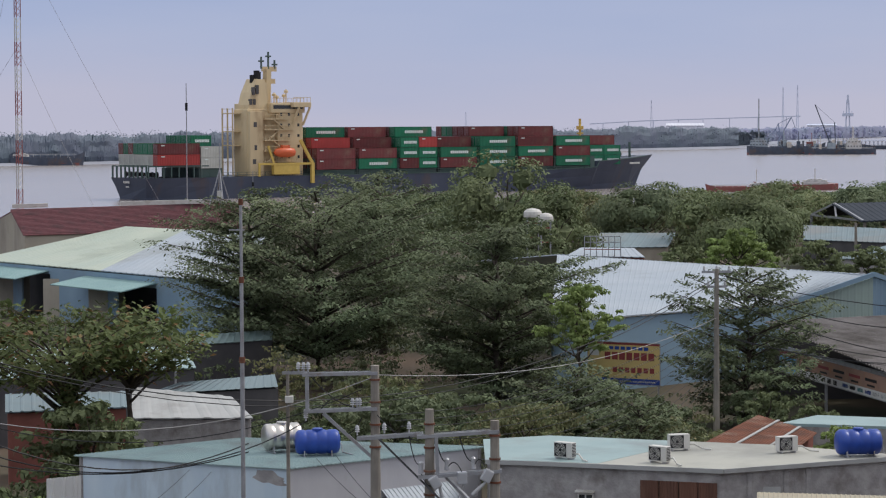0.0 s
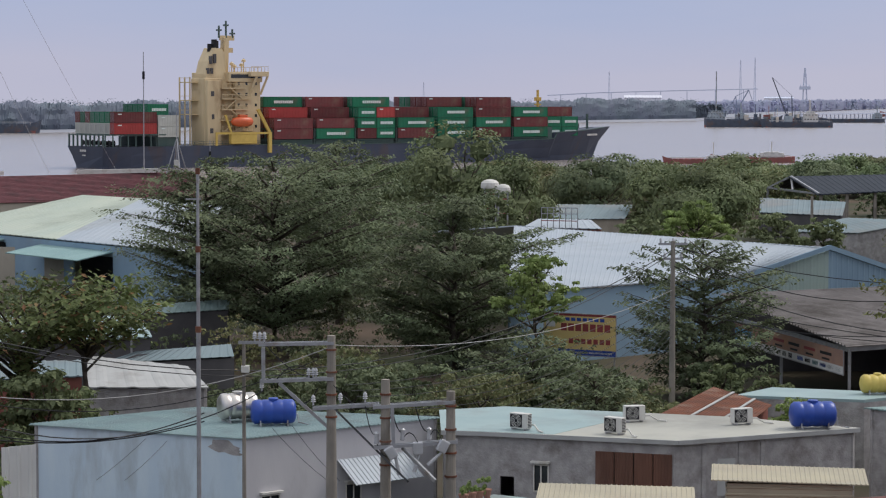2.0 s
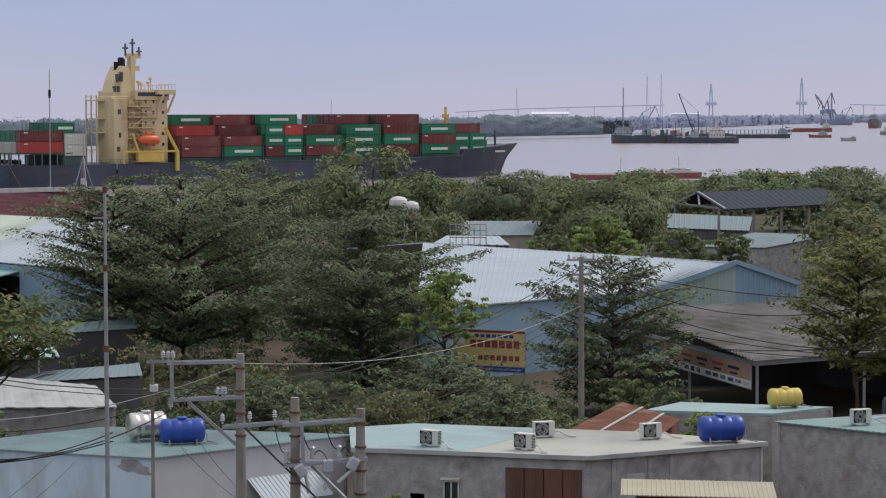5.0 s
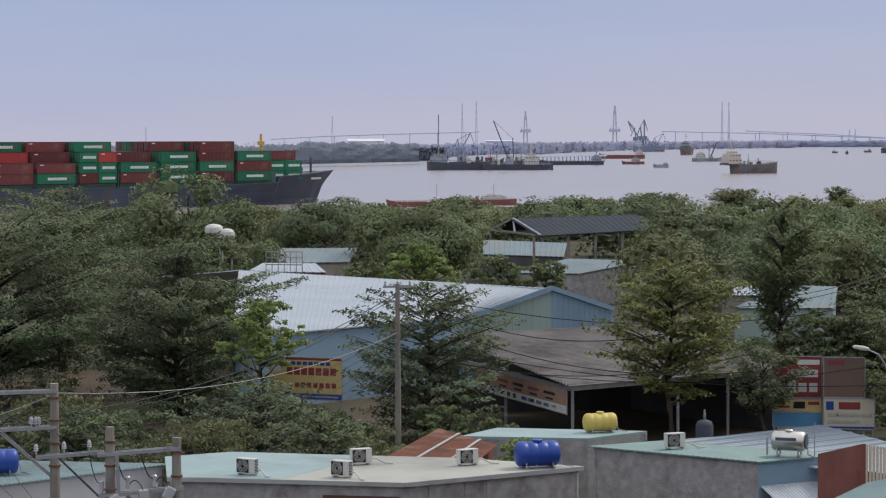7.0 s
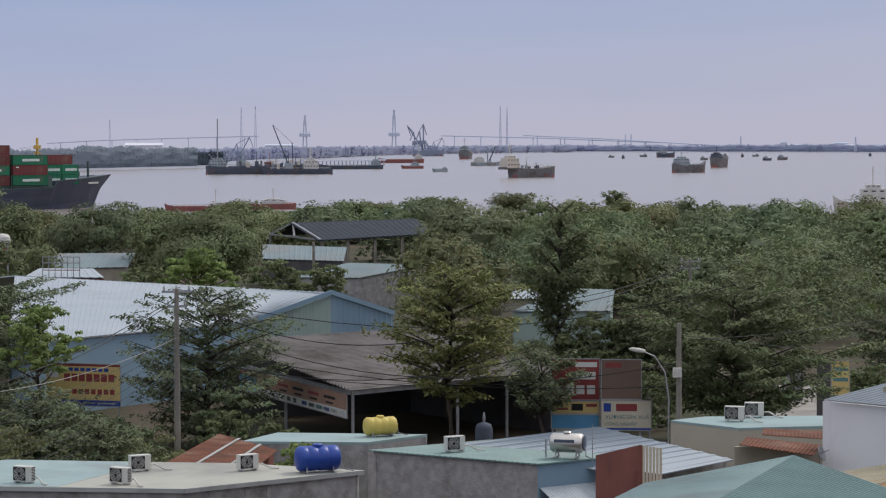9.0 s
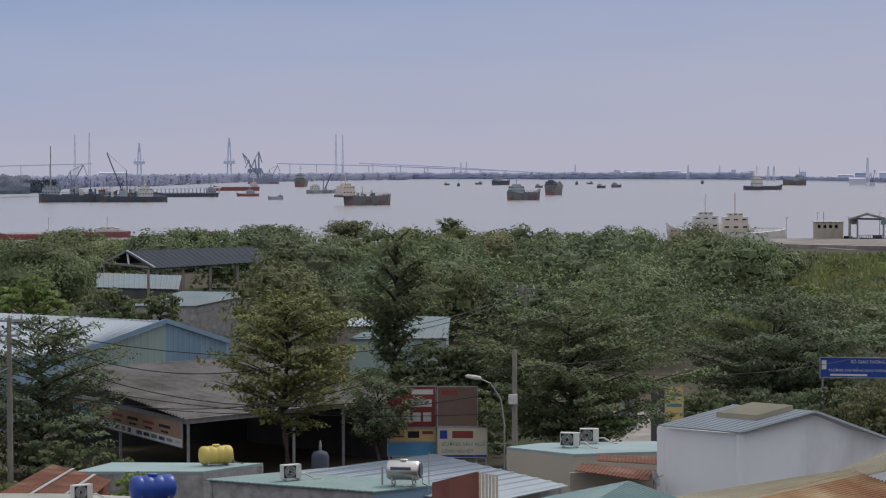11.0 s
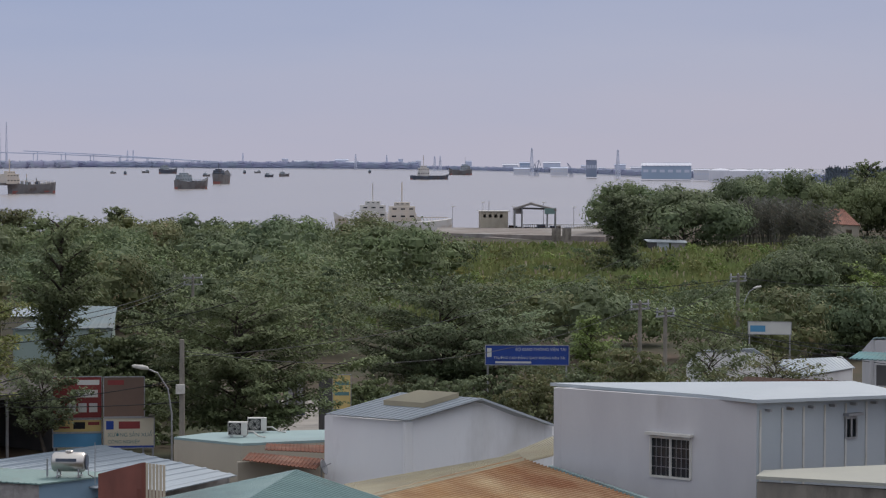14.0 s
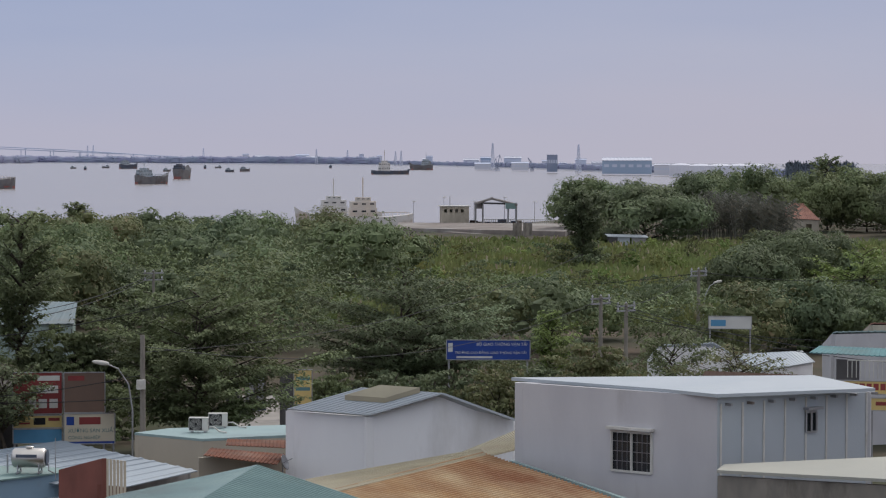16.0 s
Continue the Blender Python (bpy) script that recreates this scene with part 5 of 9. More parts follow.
# open shed with signs
sL, sF, sR, sB = (18.63, 138.85, 5.00), (22.48, 119.92, 5.00), (35.15, 127.32, 5.00), (29.74, 139.78, 6.40)
shed = thing("open_shed", "open workshop shed under a weathered grey fibre-cement roof", "shed", (sF[0], sF[1], 1.5))
sheet("roof", (18.54, 136.75, 6.16), sF, sR, sB, M["grey_roof"], shed, 0.4, 0.09, 0.05, "weathered grey corrugated roof", over=0.2)
for q in (sL, sF, sR, tuple((Vector(sF) + Vector(sR)) / 2), tuple(Vector(sF).lerp(Vector(sR), 0.75)), tuple((Vector(sL) + Vector(sF)) / 2)):
    bm = bmesh.new()
    beam(bm, (q[0] + 0.1, q[1] + 0.2, 1.45), (q[0] + 0.1, q[1] + 0.2, q[2] - 0.06), 0.14, 0.14)
    part("post", bm, M["galv"], shed, "grey steel post")
q0, q1, q2 = Vector(sL), Vector(sB) + Vector((0, -0.3, -0.3)), Vector(sR)
# back walls painted dark, as the shade under the roof
back_wall([q0 + dn, q1, q2 + dn], M["shade_and_dark"], shed, 1.5)
bm = bmesh.new()
for a_, b_ in ((sL, sF), (sF, sR)):
    beam(bm, Vector(a_) + Vector((0, 0.1, -0.2)), Vector(b_) + Vector((0, 0.1, -0.2)), 0.1, 0.22)
part("eave_beam", bm, M["galv"], shed)

cm = thing("air_compressor", "dark blue-green upright air tank in the workshop", "compressor", (29.05, 118.49, 1.5))
bm = bmesh.new()
lathe(bm, [(0.1, 1.62), (0.42, 1.75), (0.45, 1.95), (0.45, 3.0), (0.36, 3.2), (0.1, 3.3)], Matrix.Translation((29.05, 118.49, 0)), 16)
part("tank", bm, M["v_dark"], cm, smooth=True)
bm = bmesh.new()
box(bm, 28.65, 118.09, 1.48, 29.45, 118.89, 1.66, 0.03)
part("base", bm, M["galv"], cm)
bm = bmesh.new()
lathe(bm, [(0.07, 3.25), (0.09, 3.5), (0.04, 3.8)], Matrix.Translation((29.05, 118.49, 0)), 10)
part("valve", bm, M["galv"], cm)

# dark roofed open shed by the river
d0, d1, d2, d3, d4 = (49.83, 285.69, 5.86), (64.17, 289.98, 6.34), (65.56, 305.03, 7.60), (49.12, 302.03, 7.38), (47.19, 308.41, 5.72)
shed = thing("open_shed", "open shed with a dark slate-blue gable roof", "shed", (d0[0], d0[1], 1.5))
sheet("roof", d0, d1, d2, d3, M["dark_roof"], shed, 0.8, 0.05, 0.15, "dark slate-blue ribbed roof", over=0.3)
sheet("roof", d4, (d4[0] + 16, d4[1] + 4, d4[2]), d2, d3, M["dark_roof"], shed, 0.8, 0.05, 0.15)
for f in (0.02, 0.25, 0.5, 0.75, 0.98):
    q = Vector(d0).lerp(Vector(d1), f)
    bm = bmesh.new()
    beam(bm, (q.x, q.y + 0.3, 1.45), (q.x, q.y + 0.3, q.z), 0.35)
    part("post", bm, M["concrete"], shed)
bm = bmesh.new()
for a_, b_ in ((d4, d0), (d4, d3), (d0, d3), (d3, ((d0[0] + d4[0]) / 2, (d0[1] + d4[1]) / 2, d0[2]))):
    beam(bm, a_, b_, 0.22)
beam(bm, (d4[0], d4[1], 1.45), d4, 0.3)
part("truss", bm, M["galv"], shed)

# pale green and blue warehouse on the other side
wE0, wE1, wR1, wR0 = (-40.64, 210.05, 6.00), (-14.16, 175.06, 6.00), (-14.80, 200.89, 8.50), (-28.62, 217.16, 8.50)
house = thing("warehouse", "long warehouse with a pale green and blue roof and blue walls", "warehouse", (wE1[0], wE1[1], 1.5))
mid0, mid1 = Vector(wE0).lerp(Vector(wE1), 0.5), Vector(wR0).lerp(Vector(wR1), 0.45)
sheet("roof", wE0, mid0, mid1, wR0, M["cream_roof"], house, 0.9, 0.03, 0.08, "pale green half of the roof")
sheet("roof", mid0, wE1, wR1, mid1, M["white_roof"], house, 0.9, 0.03, 0.08, "pale blue half of the roof")
lnL = math.hypot(wE1[0] - wE0[0], wE1[1] - wE0[1])
pu = lambda f: lnL * f
wall("wall", Vector(wE0) + dn, Vector(wE1) + dn, 1.5, M["steel_blue"], house, holes=((pu(0.19), pu(0.305), 1.6, 5.3), (pu(0.56), pu(0.70), 1.6, 5.0)), label="light blue steel wall with two gateways")
for u0, u1 in ((0.115, 0.185), (0.31, 0.365), (0.49, 0.555)):
    bm = bmesh.new()
    a_, b_ = along(wE0, wE1, pu(u0), 1.5, 0.06), along(wE0, wE1, pu(u1), 1.5, 0.06)
    beam(bm, (a_ + b_) / 2, (a_ + b_) / 2 + Vector((0, 0, 3.5)), (b_ - a_).length, 0.1)
    part("sliding_door", bm, M["plaster_cream"], house, "cream sliding door")
for u0, u1, zt in ((0.03, 0.30, 5.6), (0.44, 0.70, 5.45)):
    sheet("awning", along(wE0, wE1, pu(u0), zt - 0.55, 3.2), along(wE0, wE1, pu(u1), zt - 0.55, 3.2), along(wE0, wE1, pu(u1), zt, 0.02), along(wE0, wE1, pu(u0), zt, 0.02), M["dark_teal2"], house, 0.4, 0.03, 0.08, "teal steel awning")
# dark backing added behind the gateways, coloured as the shade within
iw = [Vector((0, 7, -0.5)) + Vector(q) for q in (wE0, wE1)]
wall("shade_backing", iw[0], iw[1], 1.5, M["shade_and_dark"], house)

# long house with a maroon tile roof
t0, t1, t2, t3 = (-44.86, 258.36, 6.00), (-23.16, 271.28, 6.00), (-23.50, 275.55, 8.60), (-47.47, 265.71, 8.30)
house = thing("house", "long cream house with a maroon tiled roof", "house", (t0[0], t0[1], 1.5))
sheet("roof", t0, t3, t2, t1, M["tile_red"], house, 0.42, 0.15, 0.12, "maroon tiled roof slope", over=0.2)
wall("wall", Vector(t0) + dn, Vector(t1) + dn, 1.5, M["plaster_cream"], house)
tb = Vector((-53.08, 277.99, 6.00))
wall("wall", tb + dn, Vector(t3) + dn, 1.5, M["plaster_cream"], house)
wall("wall", Vector(t3) + dn, Vector(t0) + dn, 1.5, M["plaster_cream"], house)
sheet("roof", tb, tb + Vector(t1) - Vector(t0) + Vector((0, 8, 0)), t2, t3, M["tile_red"], house, 0.9, 0.06, 0.12)
for a_, b_ in (((-48.01, 268.75, 8.32), (-44.14, 269.41, 8.40)), ((-36.34, 271.58, 8.48), (-27.18, 273.65, 8.62))):
    bm = bmesh.new()
    beam(bm, Vector(a_) + Vector((0, -0.1, 0.35)), Vector(b_) + Vector((0, -0.1, 0.35)), 0.55, 0.45)
    part("ridge_cap", bm, M["white_paint"], house, "white ridge capping")
# details of the white block house and the peeled blue wall
bm = bmesh.new()
q0 = Vector(hH[1])
beam(bm, (q0.x, q0.y - 0.05, 1.5), (q0.x, q0.y - 0.05, 8.0), 0.3, 0.2)
part("pilaster", bm, M["plaster_white"], house)

# ---- container ship ----
SHIP = Matrix.Translation((-73.0, 577.0, 0)) @ pose(0, 0, 0, 0, 0, 35)
# navy paint made bluer and lighter by the haze put into it
M["hull"] = mat("hazed_navy_hull_paint", (0.058, 0.068, 0.098), (0.07, 0.08, 0.11), 0.55, scale=0.25, stain=(0.10, 0.07, 0.06), amount=0.22, stretch=(1, 1, 0.4), bump=0.05)
M["ship_buff"] = mat("buff_ship_paint", (0.62, 0.49, 0.30), (0.56, 0.44, 0.27), 0.55, scale=0.5, stain=(0.38, 0.26, 0.15), amount=0.28, stretch=(1, 1, 0.3), bump=0.05)
M["ship_yellow"] = mat("yellow_ship_paint", (0.62, 0.44, 0.12), (0.55, 0.38, 0.1), 0.55, scale=1.0, bump=0.05)
M["boat_orange"] = mat("orange_lifeboat_paint", (0.62, 0.11, 0.03), (0.55, 0.1, 0.03), 0.4, bump=0.0)
M["deck_green"] = mat("dull_green_deck_paint", (0.07, 0.11, 0.10), (0.09, 0.12, 0.11), 0.7, scale=0.3)
ship = thing("container_ship", "dark-hulled container ship with a buff deckhouse, loaded with containers", "ship", m=SHIP)

# hull: stations of (along, half width at the waterline, half width on deck, deck height)
stations = [(-2.5, 6.6, 9.0, 5.2), (0.0, 7.4, 9.4, 5.2), (5.0, 8.6, 9.8, 5.2), (14.0, 9.8, 10.0, 5.2), (40, 10, 10, 5.3), (80, 10, 10, 5.3), (110, 9.6, 10, 5.4), (126, 7.6, 9.8, 5.8),
            (133, 6.2, 9.4, 6.0), (134, 6.0, 9.3, 7.6), (142, 3.9, 7.7, 7.9), (150, 1.5, 4.8, 8.3), (156, 0.35, 2.2, 8.7), (160, 0.15, 0.25, 9.0)]
bm = bmesh.new()
rows_ = []
for s, wl_, wd_, hd_ in stations:
    wx = s if s < 150 else 150 + (s - 150) * 0.25
    ring = []
    for f in (0.0, 0.35, 0.7, 1.0):
        zz = -2.0 + (hd_ + 2.0) * f
        g = max(0.0, (zz / hd_)) ** 1.3
        xx = wx + (s - wx) * g
        if s < 0:
            xx = s + (1 - g) * 1.2
        ring.append((xx, wl_ + (wd_ - wl_) * g, zz))
    rows_.append([bm.verts.new((x, -y, z)) for x, y, z in ring] + [bm.verts.new((x, y, z)) for x, y, z in reversed(ring)])
for r0, r1 in zip(rows_, rows_[1:]):
    for k in range(7):
        bm.faces.new((r0[k], r1[k], r1[k + 1], r0[k + 1]))
bm.faces.new(rows_[0])
bm.faces.new(rows_[-1][::-1])
hull = part("hull", bm, M["hull"], ship, "dark navy hull with faint rust streaks", smooth=False)
bm = bmesh.new()
for s in (1, -1):
    for k in range(4, 12):
        a_, b_ = stations[k], stations[k + 1]
        beam(bm, (a_[0], s * a_[2], a_[3] + 0.03), (b_[0], s * b_[2], b_[3] + 0.03), 0.2, 0.2)
part("rubbing_strake", bm, M["deck_green"], hull)
# name and port as plain bars on the transom and bow
for x0, y0, z0, ln_, hh in ((-2.56, 2.6, 3.9, 3.2, 0.55), (-2.3, 1.9, 2.9, 1.8, 0.3)):
    for k in range(5):
        bm = bmesh.new()
        box(bm, x0, y0 - ln_ + k * ln_ / 5, z0, x0 + 0.05, y0 - ln_ + (k + 0.7) * ln_ / 5, z0 + hh)
        part("name_bar", bm, M["white_paint"], hull)
for k in range(7):
    t_ = 146.5 + k * 0.75
    bm = bmesh.new()
    box(bm, t_, -6.9 + k * 0.32, 6.6, t_ + 0.5, -6.75 + k * 0.32, 7.1)
    part("name_bar", bm, M["white_paint"], hull)
# bulwark openings round the stern deck
bm = bmesh.new()
for k in range(9):
    y = -8.6 + k * 2.15
    beam(bm, (-2.2, y, 5.1), (-2.2, y, 8.0), 0.35)
beam(bm, (-2.2, -8.8, 8.0), (-2.2, 8.8, 8.0), 0.3)
for k in range(8):
    beam(bm, (k * 2.0 - 2, -9.3 - 0.06 * k, 5.1), (k * 2.0 - 2, -9.3 - 0.06 * k, 8.0), 0.25)
beam(bm, (-2, -9.2, 8.0), (14, -9.8, 8.0), 0.3)
part("stern_frame", bm, M["deck_green"], ship)
bm = bmesh.new()
for k in range(6):
    y = -7 + k * 2.7
    lathe(bm, [(0.2, -0.6), (0.7, -0.6), (0.5, -0.45), (0.5, 0.45), (0.7, 0.6), (0.2, 0.6)], Matrix.Translation((1.0, y, 6.0)) @ pose(0, 0, 0, 0, 90, 0), 10)
part("mooring_winch", bm, M["black"], ship)
# hatch coamings and lashing bridges
for s0 in (44.5, 57, 69.3, 81.8, 94.2, 106.8, 119.2):
    bm = bmesh.new()
    box(bm, s0, -9.3, 5.2, s0 + 11.3, 9.3, 6.5)
    part("hatch", bm, M["deck_green"], ship)
    bm = bmesh.new()
    for y in (-9.5, -6.5, -3.2, 0, 3.2, 6.5, 9.5):
        beam(bm, (s0 - 0.6, y, 5.2), (s0 - 0.6, y, 9.2), 0.22)
    for z in (6.6, 9.1):
        beam(bm, (s0 - 0.6, -9.6, z), (s0 - 0.6, 9.6, z), 0.18, 0.5)
    part("lashing_bridge", bm, M["deck_green"], ship)
bm = bmesh.new()
for k in range(46):
    s = 14 + k * 2.6
    beam(bm, (s, -9.9, 5.2), (s, -9.9, 6.3), 0.08)
for z in (5.75, 6.3):
    beam(bm, (14, -9.9, z), (131, -9.9, z), 0.07)
part("railing", bm, M["deck_green"], ship)
bm = bmesh.new()
box(bm, 131, -9.0, 5.2, 132.5, 9.0, 9.0)
for y in (-8, -4, 0, 4, 8):
    beam(bm, (131.2, y, 9.0), (136, y * 0.8, 7.6), 0.3)
part("breakwater", bm, M["deck_green"], ship)
bm = bmesh.new()
beam(bm, (152, 0, 8), (152, 0, 12.5), 0.45)
beam(bm, (150.8, 0, 11), (153.2, 0, 11), 0.2)
lathe(bm, [(0.3, -1.5), (1.0, -1.5), (0.7, -1.2), (0.7, 1.2), (1.0, 1.5), (0.3, 1.5)], Matrix.Translation((147, 0, 9.2)) @ pose(0, 0, 0, 90, 0, 0), 10)
part("foremast", bm, M["deck_green"], ship)
bm = bmesh.new()
beam(bm, (137, 3, 7.6), (137, 3, 19), 0.5)
beam(bm, (136, 3, 15), (138, 3, 15), 0.4)
box(bm, 136.3, 2.3, 16, 137.7, 3.7, 17)
part("cargo_light_mast", bm, M["ship_yellow"], ship, "yellow light mast")

# deckhouse and funnel
bm = bmesh.new()
box(bm, 34.0, -8.6, 5.2, 41.2, 8.6, 20.6, 0.15)
box(bm, 26.0, -7.4, 5.2, 34.05, -1.0, 21.6, 0.3)
box(bm, 26.2, -8.6, 5.2, 30.0, -7.35, 21.0, 0.1)
house_ = part("deckhouse", bm, M["ship_buff"], ship, "buff deckhouse with open walkways")
bm = bmesh.new()
box(bm, 32.0, -9.0, 20.6, 41.6, 9.0, 23.0, 0.2)
box(bm, 37.5, -10.4, 22.0, 42.6, 10.4, 23.2, 0.1)
part("wheelhouse", bm, M["ship_buff"], ship)
for x_, x2 in ((41.2, 42.3), (38.2, 39.2)):
    bm = bmesh.new()
    beam(bm, (x_, -8.6, 17.6), (x2, -10.2, 22.0), 0.45)
    part("wing_bracket", bm, M["ship_buff"], house_)
for k, z in enumerate((8.6, 11.2, 13.8, 16.4, 19.0)):
    x1 = (39.0, 38.0, 37.2, 38.4, 36.6)[k]
    bm = bmesh.new()
    box(bm, 29.8, -9.5, z, x1, -7.4, z + 0.22)
    walkway = part("walkway", bm, M["ship_buff"], house_)
    for i in range(7):
        xq = 30.0 + (x1 - 30.2) * i / 6
        bm = bmesh.new()
        beam(bm, (xq, -9.42, z + 0.2), (xq, -9.42, z + 1.2), 0.09)
        part("stanchion", bm, M["ship_buff"], walkway)
    bm = bmesh.new()
    beam(bm, (29.9, -9.42, z + 1.2), (x1 - 0.1, -9.42, z + 1.2), 0.12)
    part("handrail", bm, M["ship_buff"], walkway)
    bm = bmesh.new()
    xa, xb = (31.0, 34.2) if k % 2 else (35.6, 32.4)
    beam(bm, (xa, -9.0, z - 2.4), (xb, -9.0, z + 0.1), 0.7, 0.18)
    part("stair", bm, M["ship_buff"], house_)
    for i in range(3):
        bm = bmesh.new()
        x0 = (34.7, 36.9, 39.6)[i]
        box(bm, x0, -8.64, z + 0.9, x0 + 0.6, -8.56, z + 1.6)
        part("porthole", bm, M["dark_glass"], house_)
# flat boxes; the shade between slats is only their dark colour
for x0, z0, w_ in ((27.2, 17.2, 0.9), (27.4, 11.6, 0.7), (26.9, 8.2, 0.9)):
    bm = bmesh.new()
    box(bm, x0, -8.66, z0, x0 + w_, -8.55, z0 + 1.2)
    part("vent_louvre", bm, M["shade_and_dark"], house_)
bm = bmesh.new()
box(bm, 32.6, -9.05, 21.6, 41.0, -8.97, 22.5)
box(bm, 41.58, -8.6, 21.6, 41.64, 8.6, 22.5)
part("bridge_window", bm, M["dark_glass"], house_)
for y in (-10.3, 10.3):
    bm = bmesh.new()
    for i in range(6):
        beam(bm, (37.6 + i * 0.96, y, 23.2), (37.6 + i * 0.96, y, 24.4), 0.09)
    beam(bm, (37.6, y, 24.4), (42.5, y, 24.4), 0.11)
    part("railing", bm, M["ship_buff"], house_)
bm = bmesh.new()
for i in range(9):
    beam(bm, (32.2 + i * 1.15, -8.9, 23.0), (32.2 + i * 1.15, -8.9, 24.2), 0.08)
beam(bm, (32.2, -8.9, 24.2), (41.4, -8.9, 24.2), 0.1)
part("railing", bm, M["ship_buff"], house_)
for x_, y_, h_ in ((34.6, -6, 25.6), (36, -5, 25.0), (37.4, -7, 26.4), (38.6, -4, 25.4), (35.4, -2, 26.6)):
    bm = bmesh.new()
    beam(bm, (x_, y_, 22.9), (x_, y_, h_), 0.22)
    lathe(bm, [(0.1, h_ - 0.9), (0.55, h_ - 0.8), (0.5, h_ - 0.3), (0.1, h_ - 0.1)], Matrix.Translation((x_, y_, 0)), 8)
    part("aerial", bm, M["ship_buff"], house_)
# funnel with its slanted back
bm = bmesh.new()
vs = [bm.verts.new(q) for q in ((26.6, -7.2, 21.0), (32.4, -7.2, 21.0), (32.2, -6.8, 27.6), (31.4, -6.6, 28.8), (29.4, -6.6, 28.9), (27.6, -6.9, 25.6), (26.6, -7.2, 22.6))]
fc = bm.faces.new(vs)
ex = bmesh.ops.extrude_face_region(bm, geom=[fc])
bmesh.ops.translate(bm, vec=(0, 5.0, 0), verts=[v for v in ex["geom"] if isinstance(v, bmesh.types.BMVert)])
fun = part("funnel_casing", bm, M["ship_buff"], ship, "tall buff funnel casing with a slanted back")
for q in ((26.9, 22.6, 24.0), (27.9, 22.6, 24.0), (27.7, 25.0, 26.9), (28.8, 25.2, 27.4)):
    bm = bmesh.new()
    box(bm, q[0], -7.28, q[1], q[0] + 0.75, -6.7, q[2])
    part("louvre", bm, M["shade_and_dark"], fun)
for x0, y0, h0 in ((29.4, -4.6, 29.9), (30.4, -5.4, 30.6), (31.0, -3.8, 31.0)):
    bm = bmesh.new()
    lathe(bm, [(0.75, 28.0), (0.75, h0), (0.45, h0)], Matrix.Translation((x0, y0, 0)), 10)
    part("exhaust", bm, M["black"], fun, "black exhaust pipe")
bm = bmesh.new()
beam(bm, (33.6, -4, 22.9), (33.9, -4, 31.4), 1.9, 1.3)
mast_ = part("radar_mast", bm, M["ship_buff"], ship)
for z_, w_ in ((28.4, 2.2), (31.4, 2.6)):
    bm = bmesh.new()
    beam(bm, (33.9 - w_ * 0.6, -4, z_), (33.9 + w_, -4, z_), 0.35, 1.2)
    part("crosstree", bm, M["ship_buff"], mast_)
for x_, h_ in ((32.2, 34.4), (34.2, 35.6), (36.0, 33.6)):
    bm = bmesh.new()
    beam(bm, (x_, -4, 31.4), (x_, -4, h_), 0.36)
    box(bm, x_ - 0.6, -4.4, h_ - 1.3, x_ + 0.6, -3.6, h_ - 0.9)
    part("aerial", bm, M["deck_green"], mast_)
# open platforms behind the casing
for z in (12.6, 16.0, 20.4):
    bm = bmesh.new()
    box(bm, 23.6, -4.6, z, 26.1, 0.6, z + 0.25)
    beam(bm, (23.7, -4.5, z + 1.2), (23.7, 0.5, z + 1.2), 0.12)
    part("aft_platform", bm, M["ship_buff"], house_)
for y_ in (-4.5, -2.0, 0.5):
    bm = bmesh.new()
    beam(bm, (23.7, y_, 5.2), (23.7, y_, 21.8), 0.3)
    part("post", bm, M["ship_buff"], house_)
# lifeboat in its davit
bm = bmesh.new()
lathe(bm, [(0.1, -3.2), (0.85, -2.6), (1.2, -1.2), (1.25, 0.8), (1.0, 2.4), (0.1, 3.1)], Matrix.Translation((35.0, -10.3, 11.0)) @ pose(0, 0, 0, 0, 90, 0), 12)
boat_ = part("lifeboat", bm, M["boat_orange"], ship, "orange enclosed lifeboat", smooth=True)
bm = bmesh.new()
box(bm, 33.9, -10.85, 12.0, 36.2, -9.75, 12.7, 0.2)
part("canopy", bm, M["boat_orange"], boat_)
bm = bmesh.new()
box(bm, 31.6, -10.7, 5.6, 39.0, -9.4, 8.0, 0.2)
davit = part("davit", bm, M["ship_yellow"], ship, "yellow lifeboat davit")
for a_, b_, w_ in (((27.4, -10.5, 8.2), (43.0, -10.5, 8.2), 0.5), ((27.6, -10.5, 5.2), (27.6, -10.5, 8.2), 0.4), ((42.7, -10.5, 3.4), (42.7, -10.5, 8.4), 0.8), ((39.6, -10.0, 14.0), (42.6, -10.5, 8.4), 0.7), ((30.4, -10.0, 12.6), (31.8, -10.5, 8.2), 0.5)):
    bm = bmesh.new()
    beam(bm, a_, b_, w_)
    part("frame_bar", bm, M["ship_yellow"], davit)

# containers
M["c_green"] = mat("green_container_paint", (0.02, 0.16, 0.085), (0.025, 0.135, 0.075), 0.55, scale=0.4, stain=(0.10, 0.12, 0.08), amount=0.2, piece=0.25, bump=0.05)
M["c_maroon"] = mat("maroon_container_paint", (0.17, 0.045, 0.045), (0.14, 0.045, 0.045), 0.6, scale=0.4, stain=(0.17, 0.09, 0.07), amount=0.25, piece=0.3, bump=0.05)
M["c_red"] = mat("red_container_paint", (0.40, 0.06, 0.055), (0.34, 0.055, 0.05), 0.6, scale=0.4, piece=0.15, bump=0.05)
M["c_white"] = mat("grey_white_container_paint", (0.50, 0.50, 0.45), (0.43, 0.43, 0.39), 0.6, scale=0.4, stain=(0.33, 0.3, 0.25), amount=0.3, piece=0.1, bump=0.05)
M["c_bar"] = mat("white_lettering_paint", (0.66, 0.72, 0.68), (0.6, 0.66, 0.62), 0.6, bump=0.0)
CW, CH = 2.44, 2.6
